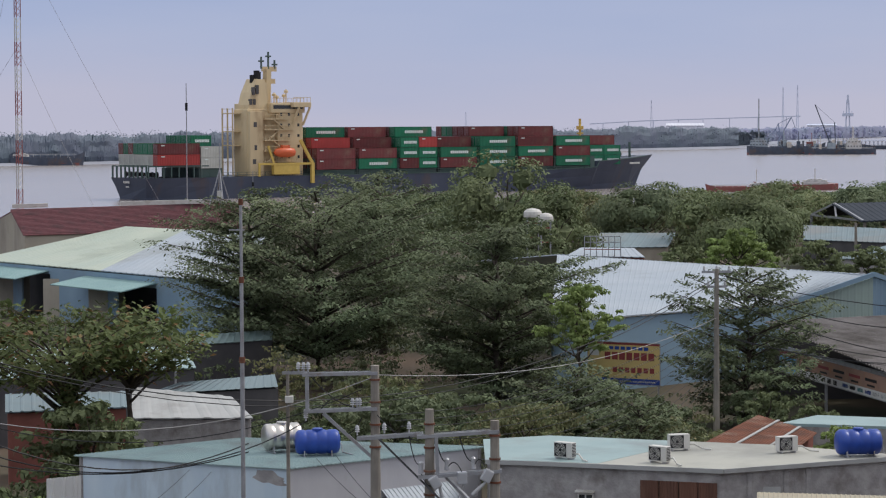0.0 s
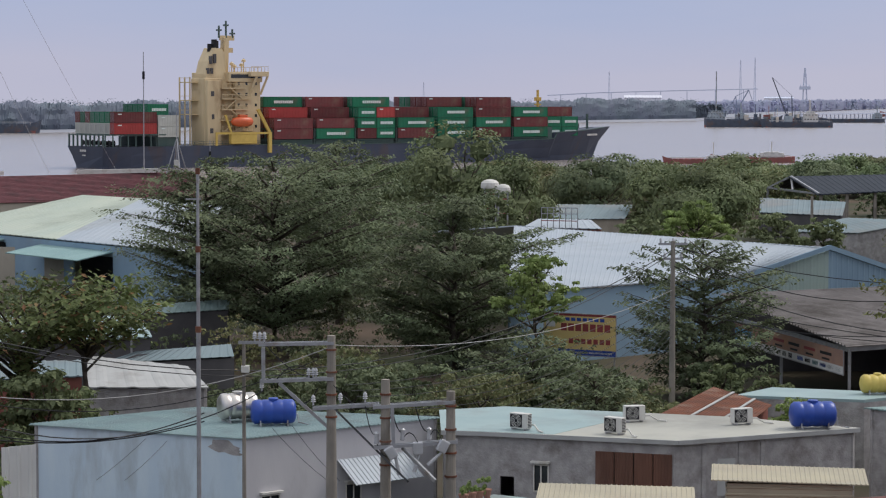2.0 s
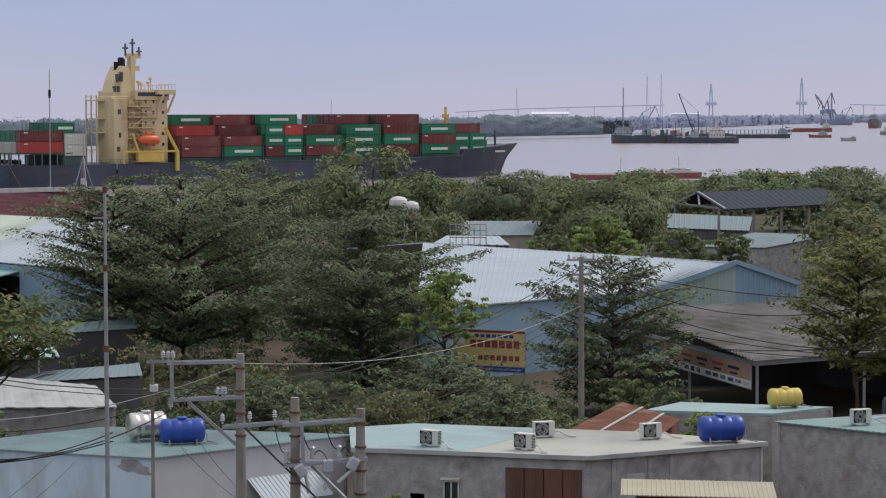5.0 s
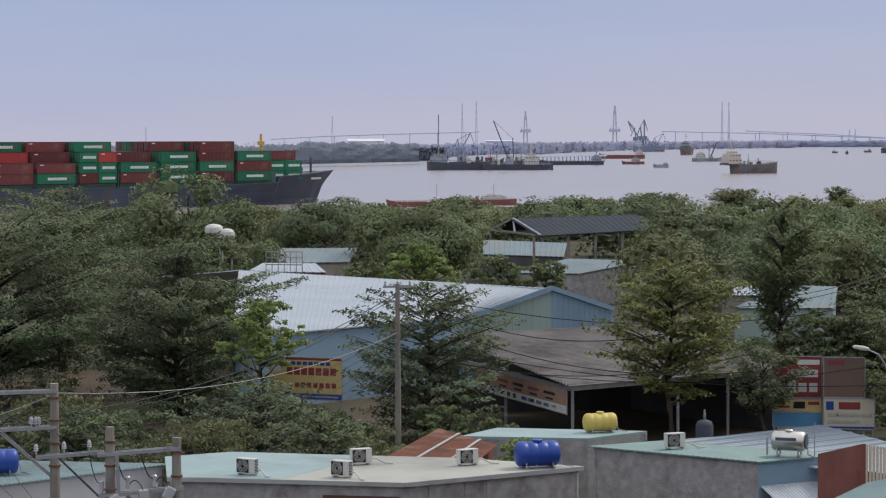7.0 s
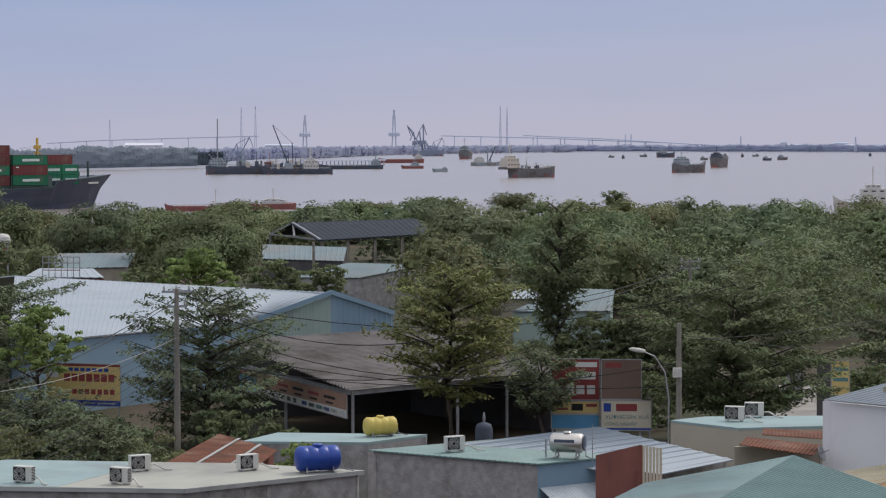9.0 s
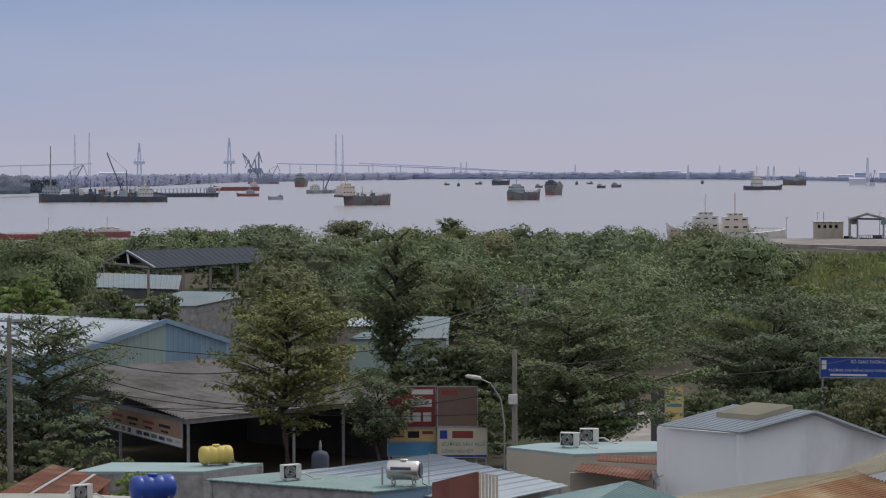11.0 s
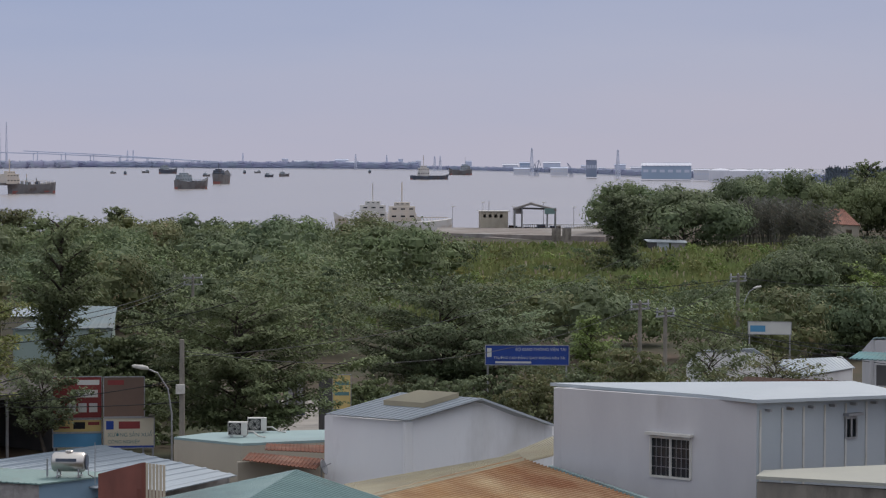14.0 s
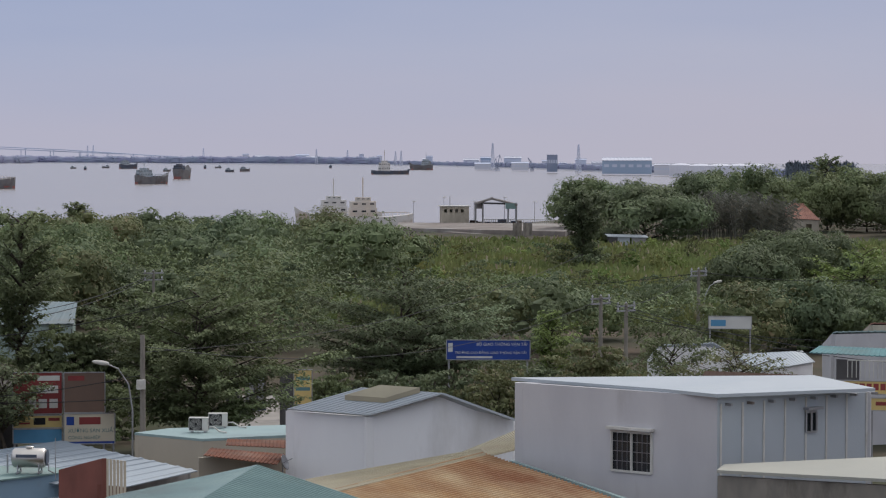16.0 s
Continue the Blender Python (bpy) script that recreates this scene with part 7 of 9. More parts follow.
for k in range(5):
    q = j0.lerp(j1, 0.12 + 0.19 * k)
    lp = thing("lamp_post", "thin grey lamp post on the jetty", "lamp", (q.x + 2, q.y + 5, deck_z), "lamp posts on the jetty")
    bm = bmesh.new()
    beam(bm, (q.x + 2, q.y + 5, deck_z), (q.x + 2, q.y + 5, deck_z + 5.2 + (k % 2)), 0.14, 0.1, 8)
    part("post", bm, M["galv"], lp)
    bm = bmesh.new()
    box(bm, q.x + 1.7, q.y + 4.9, deck_z + 5.2 + (k % 2), q.x + 2.5, q.y + 5.1, deck_z + 5.35 + (k % 2), 0.03)
    part("head", bm, M["white_paint"], lp)
hut0, hut1 = Vector((224.6, 471.2, 6.2)), Vector((230.0, 468.6, 6.2))
hut = thing("hut", "cream pontoon hut with a row of windows", "hut", (hut0.x, hut0.y, 1.0))
wall("wall", hut0, hut1, 0.9, M["plaster_cream"], hut, holes=tuple((0.6 + 1.2 * k, 1.2 + 1.2 * k, hut0.z - 1.3, hut0.z - 0.6) for k in range(4)))
back_wall([hut1, hut1 + Vector((1.5, 4, 0)), hut0 + Vector((1.5, 4, 0)), hut0], M["plaster_cream"], hut, 0.9)
slab("roof", [hut0 + Vector((-0.3, -0.3, 0.15)), hut1 + Vector((0.3, -0.3, 0.15)), hut1 + Vector((1.8, 4.3, 0.15)), hut0 + Vector((1.2, 4.3, 0.15))], 0.15, M["white_paint"], hut)
bm = bmesh.new()
beam(bm, hut0.lerp(hut1, 0.3) + Vector((1, 2, 0)), hut0.lerp(hut1, 0.3) + Vector((1, 2, 2.2)), 0.12)
part("pole", bm, M["galv"], hut)
gate = thing("flood_gate", "grey steel flood gate panels", "gate", (226.1, 435.9, 1.0))
for q in ((214.8, 418.1, 4.1), (216.6, 417.1, 4.1)):
    bm = bmesh.new()
    box(bm, q[0], q[1], 0.5, q[0] + 1.9, q[1] + 0.25, q[2], 0.04)
    part("panel", bm, M["concrete"], gate)
shackle = thing("hut", "small river hut with a pale blue roof", "hut", (199.1, 352.7, 1.5))
h0, h1 = Vector((199.13, 352.66, 3.82)), Vector((205.02, 349.27, 3.67))
slab("roof", [h0, h1, h1 + Vector((1, 3, 0.3)), h0 + Vector((1, 3, 0.3))], 0.12, M["steel_white"], shackle)
for a_, b_, mm in ((0.0, 0.25, "shade_and_dark"), (0.25, 0.55, "steel_white"), (0.6, 0.95, "plaster_grey")):
    wall("wall", h0.lerp(h1, a_) - Vector((0, -0.3, 0.13)), h0.lerp(h1, b_) - Vector((0, -0.3, 0.13)), 1.5, M[mm], shackle)

# house with the orange roof in the far trees
o0, o1 = Vector((259.1, 392.1, 5.6)), Vector((265.5, 387.8, 5.2))
house = thing("house", "cream house with an orange hipped tile roof", "house", (o0.x, o0.y, 1.5))
wall("wall", o0, o1, 1.5, M["plaster_cream"], house, holes=((1.5, 2.6, 2.8, 4.2), (5.2, 6.3, 2.8, 4.2)))
back_wall([o1, o1 + Vector((2, 8, 0)), o0 + Vector((2, 8, 0)), o0], M["plaster_cream"], house, 1.5)
pk = Vector((263.7, 393.9, 7.9))
sheet("roof", o0, o1, pk + Vector((1.5, 0, 0)), pk, M["tile_orange"], house, 0.4, 0.05, 0.1, over=0.4)
sheet("roof", o0 + Vector((2, 8, 0)), o0, pk, pk + Vector((0.2, 0.2, 0)), M["tile_orange"], house, 0.4, 0.05, 0.1, over=0.3)

# ---- unfinished cable-stayed bridge, far cranes and works ----
bridge = thing("bridge", "unfinished cable-stayed bridge far across the water, paled by haze", "bridge", (0, 4700, 0))
# concrete colour lifted towards the sky's blue as distance haze
M["bridge"] = mat("haze_paled_concrete", (0.50, 0.54, 0.66), (0.47, 0.51, 0.63), 0.8, scale=0.01, bump=0)
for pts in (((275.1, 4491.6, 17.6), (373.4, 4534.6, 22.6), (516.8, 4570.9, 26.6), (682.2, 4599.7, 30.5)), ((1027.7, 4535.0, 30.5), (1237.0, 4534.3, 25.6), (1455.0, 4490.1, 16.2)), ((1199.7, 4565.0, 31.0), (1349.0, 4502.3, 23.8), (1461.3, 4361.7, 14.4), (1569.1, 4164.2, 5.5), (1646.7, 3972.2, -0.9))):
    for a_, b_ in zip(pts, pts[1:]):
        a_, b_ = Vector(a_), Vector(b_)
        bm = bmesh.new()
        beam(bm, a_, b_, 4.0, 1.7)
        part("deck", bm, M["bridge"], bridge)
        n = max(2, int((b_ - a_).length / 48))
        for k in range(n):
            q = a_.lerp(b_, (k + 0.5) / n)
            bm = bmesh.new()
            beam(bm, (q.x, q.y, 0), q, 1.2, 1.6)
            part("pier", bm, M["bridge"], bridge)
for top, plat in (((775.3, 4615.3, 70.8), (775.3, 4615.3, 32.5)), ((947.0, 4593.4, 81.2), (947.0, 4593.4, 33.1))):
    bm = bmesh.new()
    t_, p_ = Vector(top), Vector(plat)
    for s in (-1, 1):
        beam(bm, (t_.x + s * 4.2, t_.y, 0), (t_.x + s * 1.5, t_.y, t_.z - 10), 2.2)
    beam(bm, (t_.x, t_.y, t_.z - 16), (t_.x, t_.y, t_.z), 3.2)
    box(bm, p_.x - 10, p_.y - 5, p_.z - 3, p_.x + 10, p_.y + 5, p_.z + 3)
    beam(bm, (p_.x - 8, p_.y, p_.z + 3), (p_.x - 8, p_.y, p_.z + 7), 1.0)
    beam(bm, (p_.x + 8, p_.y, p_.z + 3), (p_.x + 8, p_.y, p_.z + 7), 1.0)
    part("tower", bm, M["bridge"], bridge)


def lattice(name, label, top, foot_z, wid, material, seg=9, thick=0.25, taper=0.3, cat="tower"):
    """A slim lattice mast."""
    ob = thing(name, label, cat, (top[0], top[1], foot_z))
    t_ = Vector(top)
    bm = bmesh.new()
    at_ = lambda k, c: Vector((t_.x + c[0] * wid * (1 - (1 - taper) * k / seg) / 2, t_.y + c[1] * wid * (1 - (1 - taper) * k / seg) / 2, foot_z + (t_.z - foot_z) * k / seg))
    cs = ((-1, -1), (1, -1), (1, 1), (-1, 1))
    for c in cs:
        beam(bm, at_(0, c), at_(seg, c), thick)
    for k in range(seg):
        for i in range(4):
            beam(bm, at_(k, cs[i]), at_(k + 1, cs[(i + 1) % 4]), thick * 0.6)
            beam(bm, at_(k, cs[i]), at_(k, cs[(i + 1) % 4]), thick * 0.6)
    part("frame", bm, material, ob)
    return ob


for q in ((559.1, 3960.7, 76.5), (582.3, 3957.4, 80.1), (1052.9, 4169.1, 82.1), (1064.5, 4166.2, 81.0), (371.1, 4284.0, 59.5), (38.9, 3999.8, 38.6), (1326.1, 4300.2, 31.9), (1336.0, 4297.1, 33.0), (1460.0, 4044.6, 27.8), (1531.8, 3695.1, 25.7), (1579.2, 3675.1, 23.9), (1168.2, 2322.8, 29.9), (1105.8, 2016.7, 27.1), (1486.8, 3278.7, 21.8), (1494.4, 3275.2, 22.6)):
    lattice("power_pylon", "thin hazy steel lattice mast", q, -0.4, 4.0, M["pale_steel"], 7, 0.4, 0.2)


def jib_crane(at, hgt, reach, turn, material=None):
    """A luffing harbour crane on a portal."""
    ob = thing("harbour_crane", "hazy slate-blue luffing harbour crane", "crane", m=Matrix.Translation((at[0], at[1], 0)) @ pose(0, 0, 0, 0, 0, turn), group="harbour cranes")
    material = material or M["blue_steel"]
    bm = bmesh.new()
    k = hgt / 40
    for x in (-4, 4):
        for y in (-4, 4):
            beam(bm, (x * k, y * k, 0), (x * 0.5 * k, y * 0.5 * k, 14 * k), 1.4 * k)
    box(bm, -5 * k, -4 * k, 14 * k, 4 * k, 4 * k, 19 * k)
    part("portal", bm, material, ob)
    bm = bmesh.new()
    beam(bm, (2 * k, 0, 18 * k), (reach, 0, hgt), 1.4 * k)
    beam(bm, (-2 * k, 0, 18 * k), (-4 * k, 0, 31 * k), 1.3 * k)
    beam(bm, (-4 * k, 0, 31 * k), (reach, 0, hgt), 0.7 * k)
    beam(bm, (-4 * k, 0, 31 * k), (-9 * k, 0, 20 * k), 1.0 * k)
    beam(bm, (reach, 0, hgt), (reach + 5 * k, 0, hgt - 14 * k), 0.8 * k)
    part("jib", bm, material, ob)


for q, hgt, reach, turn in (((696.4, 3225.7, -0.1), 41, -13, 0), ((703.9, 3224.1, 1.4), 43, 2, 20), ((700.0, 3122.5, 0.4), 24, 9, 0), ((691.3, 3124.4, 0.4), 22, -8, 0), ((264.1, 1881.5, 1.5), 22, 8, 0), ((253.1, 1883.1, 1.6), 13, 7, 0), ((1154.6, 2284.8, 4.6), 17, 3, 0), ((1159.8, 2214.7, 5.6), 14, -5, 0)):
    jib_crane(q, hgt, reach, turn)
vessel("cargo_ship", "hazy bulk ship below the harbour cranes", (680.5, 3075.6, 0.7), 42, 0, M["blue_steel"], M["pale_steel"], 0.16, 0.2, 0.1, 0.2, 0.1)
# long low pier in front of the far bank
pier = thing("pier", "long hazy pier on many piles", "pier", (514.1, 2781.2, 0.0))
pa, pb = Vector((287.9, 1726.2, 7.6)), Vector((365.9, 1813.4, 7.3))
bm = bmesh.new()
beam(bm, (pa.x, pa.y, 4.4), (pb.x, pb.y, 4.4), 4, 1.0)
part("deck", bm, M["pale_steel"], pier)
for k in range(22):
    q = pa.lerp(pb, k / 21)
    bm = bmesh.new()
    beam(bm, (q.x, q.y, -1), (q.x, q.y, 4.4), 0.7)
    part("pile", bm, M["pale_steel"], pier)


def works(label, at0, at1, base, material, roofmat, name="factory", rise=0.15):
    """A far industrial hall with a low gable roof and bays of cladding."""
    a_, b_ = Vector(at0), Vector(at1)
    ob = thing(name, label, "factory", (a_.x, a_.y, base))
    dep = Vector((a_.x, a_.y, 0)).normalized() * (b_ - a_).length * 0.4
    wall("wall", a_, b_, base, material, ob, 0.5)
    back_wall([b_, b_ + dep, a_ + dep, a_], material, ob, base)
    up = Vector((0, 0, (b_ - a_).length * rise * 0.3))
    sheet("roof", a_, b_, b_ + dep * 0.5 + up, a_ + dep * 0.5 + up, roofmat, ob, 4.0, 0.2, 0.4, over=0.6)
    sheet("roof", a_ + dep, b_ + dep, b_ + dep * 0.5 + up, a_ + dep * 0.5 + up, roofmat, ob, 4.0, 0.2, 0.4, over=0.6)
    n = 6
    for k in range(n):
        q0, q1 = a_.lerp(b_, (k + 0.2) / n), a_.lerp(b_, (k + 0.8) / n)
        bm_ = bmesh.new()
        hh = a_.z - base
        vs_ = [bm_.verts.new(v) for v in ((q0.x, q0.y - 0.3, base + hh * 0.5), (q1.x, q1.y - 0.3, base + hh * 0.5), (q1.x, q1.y - 0.3, base + hh * 0.7), (q0.x, q0.y - 0.3, base + hh * 0.7))]
        bm_.faces.new(vs_)
        part("window", bm_, M["pale_steel"], ob)


# both cladding colours already hold the haze over the river
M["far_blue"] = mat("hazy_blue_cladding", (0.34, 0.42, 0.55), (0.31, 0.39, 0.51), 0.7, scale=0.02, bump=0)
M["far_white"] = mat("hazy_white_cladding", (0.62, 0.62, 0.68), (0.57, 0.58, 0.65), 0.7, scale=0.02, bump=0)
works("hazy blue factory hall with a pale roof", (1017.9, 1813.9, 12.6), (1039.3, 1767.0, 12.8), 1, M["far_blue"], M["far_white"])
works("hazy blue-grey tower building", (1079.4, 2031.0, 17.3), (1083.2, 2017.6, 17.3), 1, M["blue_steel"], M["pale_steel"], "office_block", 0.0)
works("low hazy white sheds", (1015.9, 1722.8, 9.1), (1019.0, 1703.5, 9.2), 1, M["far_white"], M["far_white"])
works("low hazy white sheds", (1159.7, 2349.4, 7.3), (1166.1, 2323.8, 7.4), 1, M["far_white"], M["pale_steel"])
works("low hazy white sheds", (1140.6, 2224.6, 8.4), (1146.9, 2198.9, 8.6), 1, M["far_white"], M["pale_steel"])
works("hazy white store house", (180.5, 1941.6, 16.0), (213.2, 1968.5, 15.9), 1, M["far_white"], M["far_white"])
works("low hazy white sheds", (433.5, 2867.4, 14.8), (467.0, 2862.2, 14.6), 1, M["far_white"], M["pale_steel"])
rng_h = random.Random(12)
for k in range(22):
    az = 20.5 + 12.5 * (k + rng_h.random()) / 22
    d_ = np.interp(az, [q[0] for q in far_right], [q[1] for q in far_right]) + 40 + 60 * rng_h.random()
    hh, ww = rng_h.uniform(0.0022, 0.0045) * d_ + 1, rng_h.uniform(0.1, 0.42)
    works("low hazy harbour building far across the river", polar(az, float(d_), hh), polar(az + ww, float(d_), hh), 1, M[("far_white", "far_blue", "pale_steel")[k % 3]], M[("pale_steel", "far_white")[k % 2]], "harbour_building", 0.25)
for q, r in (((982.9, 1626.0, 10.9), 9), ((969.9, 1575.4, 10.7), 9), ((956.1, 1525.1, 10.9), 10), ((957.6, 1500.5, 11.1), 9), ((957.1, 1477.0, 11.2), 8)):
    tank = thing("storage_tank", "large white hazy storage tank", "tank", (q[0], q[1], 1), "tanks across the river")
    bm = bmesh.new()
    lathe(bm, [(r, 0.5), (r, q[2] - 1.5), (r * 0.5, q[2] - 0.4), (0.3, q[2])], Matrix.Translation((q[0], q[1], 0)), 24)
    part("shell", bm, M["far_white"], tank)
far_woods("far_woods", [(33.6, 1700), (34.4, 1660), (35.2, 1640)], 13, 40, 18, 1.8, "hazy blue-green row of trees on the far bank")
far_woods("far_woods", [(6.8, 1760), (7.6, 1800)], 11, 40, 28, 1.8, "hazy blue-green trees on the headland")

# ---- masts, poles and wires ----
M["red_mast"] = mat("red_mast_paint", (0.30, 0.09, 0.08), (0.24, 0.08, 0.07), 0.6, bump=0)
M["cable"] = mat("black_cable", (0.02, 0.02, 0.022), (0.03, 0.03, 0.032), 0.6, bump=0)
M["cable_grey"] = mat("pale_grey_cable", (0.35, 0.34, 0.33), (0.3, 0.29, 0.28), 0.6, bump=0)
mp_ = (-5.85, 69.75, 11.32)
mtop = (-5.88, 69.75, 15.39)
mast = thing("steel_mast", "tall slim galvanised steel pole with rusty joints", "pole", (mp_[0], mp_[1], 1.5))
for r, z0, z1 in ((0.066, 1.45, (-5.86, 69.75, 10.80)[2]), (0.056, (-5.86, 69.75, 10.80)[2], (-5.84, 69.76, 13.13)[2]), (0.045, (-5.84, 69.76, 13.13)[2], mtop[2])):
    bm = bmesh.new()
    beam(bm, (mp_[0], mp_[1], z0), (mp_[0], mp_[1], z1), 2 * r, 2 * r, 10)
    part("tube", bm, M["galv"], mast)
    bm = bmesh.new()
    beam(bm, (mp_[0], mp_[1], z1 - 0.18), (mp_[0], mp_[1], z1), 2 * r + 0.05, 2 * r + 0.05, 10)
    part("joint", bm, M["rust_roof"], mast)
bm = bmesh.new()
beam(bm, (mp_[0] - 0.35, mp_[1], mtop[2] - 0.9), (mp_[0] + 0.1, mp_[1], mtop[2] - 0.9), 0.04)
part("bracket", bm, M["galv"], mast)

lt = (-50.16, 285.63, 25.84)
lattice_ob = thing("radio_mast", "red and white guyed lattice radio mast", "mast", (lt[0], lt[1], 1.5))
wm = 0.42
for k in range(14):
    z0, z1 = 1.45 + k * 2.9, 1.45 + (k + 1) * 2.9
    bm = bmesh.new()
    cs = [(lt[0] + wm * math.cos(a), lt[1] + wm * math.sin(a)) for a in (0.5, 2.6, 4.7)]
    for i in range(3):
        c, e = cs[i], cs[(i + 1) % 3]
        beam(bm, (*c, z0), (*c, z1), 0.09)
        for j in range(4):
            zz = z0 + (z1 - z0) * j / 4
            beam(bm, (*c, zz), (*e, zz + (z1 - z0) / 4), 0.04)
    part("section", bm, (M["red_mast"], M["white_paint"])[k % 2], lattice_ob)


def wire(name, a, b, sag, r=0.014, material=None, n=14, owner=None):
    a, b = Vector(a), Vector(b)
    bm_ = bmesh.new()
    pts = [a.lerp(b, k / n) - Vector((0, 0, 4 * sag * (k / n) * (1 - k / n))) for k in range(n + 1)]
    tube(bm_, pts, [r] * (n + 1), 4)
    ob = part(name, bm_, material or M["cable"], owner)
    if owner is None:
        tagged(ob, "black overhead cable strung between poles" if material is None else "pale overhead wire strung between poles", "cable", "overhead cables")
    return ob


for z, az_, d_ in ((40, -11.5, 330), (40, -6.0, 300), (27, -7.6, 290), (40, -15, 300), (27, -13, 330)):
    q = polar(az_, d_, 1.6)
    wire("guy_wire", (lt[0], lt[1], z), q, 0.6, 0.018, M["galv"], owner=lattice_ob)


tri = thing("tripod_mast", "small galvanised steel tripod mast on a roof", "mast", (-25.1, 271.0, 8.4))
for k in range(4):
    a_ = 0.4 + k * math.tau / 4
    bm = bmesh.new()
    beam(bm, (-25.1 + 1.35 * math.cos(a_), 271.6 + 1.35 * math.sin(a_), 8.2), (-25.1, 271.6, 12.6), 0.11)
    part("leg", bm, M["galv"], tri)
bm = bmesh.new()
beam(bm, (-25.1, 271.6, 8.2), (-25.1, 271.6, 15.6), 0.13, 0.08, 8)
part("pole", bm, M["galv"], tri)
bm = bmesh.new()
box(bm, -25.4, 271.2, 9.3, -24.9, 271.5, 10.2, 0.03)
part("meter_box", bm, M["white_paint"], tri)
for x_, y_, zt_, r_ in ((-29.3, 276.4, 22.4, 0.09), (-21.4, 271.9, 12.4, 0.07)):
    wm_ = thing("whip_mast", "thin dark whip aerial behind a tiled roof", "aerial", (x_, y_, 1.5))
    bm = bmesh.new()
    beam(bm, (x_, y_, 1.45), (x_, y_, zt_), 2 * r_, r_, 8)
    part("rod", bm, M["galv"], wm_)
    bm = bmesh.new()
    beam(bm, (x_, y_, zt_ * 0.86), (x_, y_, zt_ * 0.9), 0.3, 0.3, 8)
    part("collar", bm, M["black"], wm_)

def pole(at, top_z, r0=0.17, r1=0.11, label="round concrete power pole with cables", arms=(), foot=1.45, name="power_pole"):
    ob = thing(name, label, "pole", (at[0], at[1], foot), "power poles")
    bm_ = bmesh.new()
    beam(bm_, (at[0], at[1], foot), (at[0], at[1], top_z), 2 * r0, 2 * r1, 12)
    part("shaft", bm_, M["concrete"], ob)
    for dx, dy, dz, ln_ in arms:
        bm_ = bmesh.new()
        v = Vector((dx, dy, 0)).normalized() * ln_ / 2
        c = Vector((at[0], at[1], top_z + dz))
        beam(bm_, c - v, c + v, 0.09, 0.12)
        arm = part("crossarm", bm_, M["galv"], ob)
        for f in (-0.85, 0.0, 0.85):
            insulator(c + v * f, arm)
    return ob


def insulator(c, parent, hgt=0.3):
    bm_ = bmesh.new()
    lathe(bm_, [(0.03, 0.0), (0.03, hgt * 0.3), (0.085, hgt * 0.35), (0.04, hgt * 0.5), (0.085, hgt * 0.55), (0.04, hgt * 0.7), (0.075, hgt * 0.75), (0.03, hgt)], Matrix.Translation(c), 8)
    part("insulator", bm_, M["porcelain"], parent)


p2 = (13.78, 121.22, 6.64)
z2 = (13.83, 121.21, 10.18)[2]
pole(p2, z2, 0.17, 0.11, "grey concrete power pole with many cables", arms=((1, 0.1, -0.15, 1.5), (1, 0.1, -0.9, 1.0)))
pf = (34.65, 202.05, 7.08)
pole(pf, (34.65, 202.05, 9.09)[2], 0.16, 0.11, "weathered concrete power pole between the roofs")
pe = (35.37, 106.27, 7.01)
ze = (35.38, 106.27, 9.12)[2]
pole_e = pole(pe, ze, 0.16, 0.11, "brown concrete pole with a meter box")
bm = bmesh.new()
box(bm, pe[0] - 0.35, pe[1] - 0.3, ze - 2.5, pe[0] + 0.05, pe[1] - 0.1, ze - 2.05, 0.02)
part("meter_box", bm, M["white_paint"], pole_e)
for q, tz in (((84.12, 150.03, 5.97), (84.11, 150.03, 7.43)[2]), ((87.68, 152.60, 5.31), (87.68, 152.61, 6.67)[2]), ((102.66, 166.96, 6.26), (102.65, 166.97, 8.28)[2])):
    pole(q, tz, 0.17, 0.13, "grey concrete power pole beside the road", arms=((1, 0.3, -0.2, 2.0), (1, 0.3, -0.55, 2.0)))
q = (68.82, 203.69, 5.95)
pole(q, (68.82, 203.69, 7.11)[2], 0.16, 0.12, "power pole rising out of the trees", arms=((1, 0.2, -0.2, 2.0), (1, 0.2, -0.8, 2.0)))


def street_lamp(base, top_z, reach):
    ob = thing("street_lamp", "grey curved street lamp with a flat white head", "lamp", (base[0], base[1], 1.45), "street lamps")
    bm_ = bmesh.new()
    pts = [(base[0], base[1], 1.45), (base[0], base[1], top_z - 2.2), (base[0] + reach * 0.12, base[1], top_z - 1.0), (base[0] + reach * 0.45, base[1], top_z - 0.25), (base[0] + reach * 0.85, base[1], top_z)]
    tube(bm_, pts, [0.055, 0.045, 0.038, 0.034, 0.03], 8)
    part("post", bm_, M["galv"], ob)
    bm_ = bmesh.new()
    m_ = Matrix.Translation((base[0] + reach, base[1], top_z + 0.05)) @ pose(0, 0, 0, 0, 10 if reach < 0 else -10, 0)
    lathe(bm_, [(0.02, -0.4), (0.08, -0.3), (0.11, 0.1), (0.08, 0.36), (0.02, 0.4)], m_ @ Matrix.Diagonal((1, 1, 1, 1)) @ pose(0, 0, 0, 0, 90, 0), 10)
    part("lamp_head", bm_, M["white_paint"], ob)


street_lamp((34.30, 104.52, 6.68), (32.87, 104.97, 8.02)[2], -1.5)
street_lamp((100.91, 163.34, 5.60), (102.03, 162.64, 7.36)[2], 1.3)

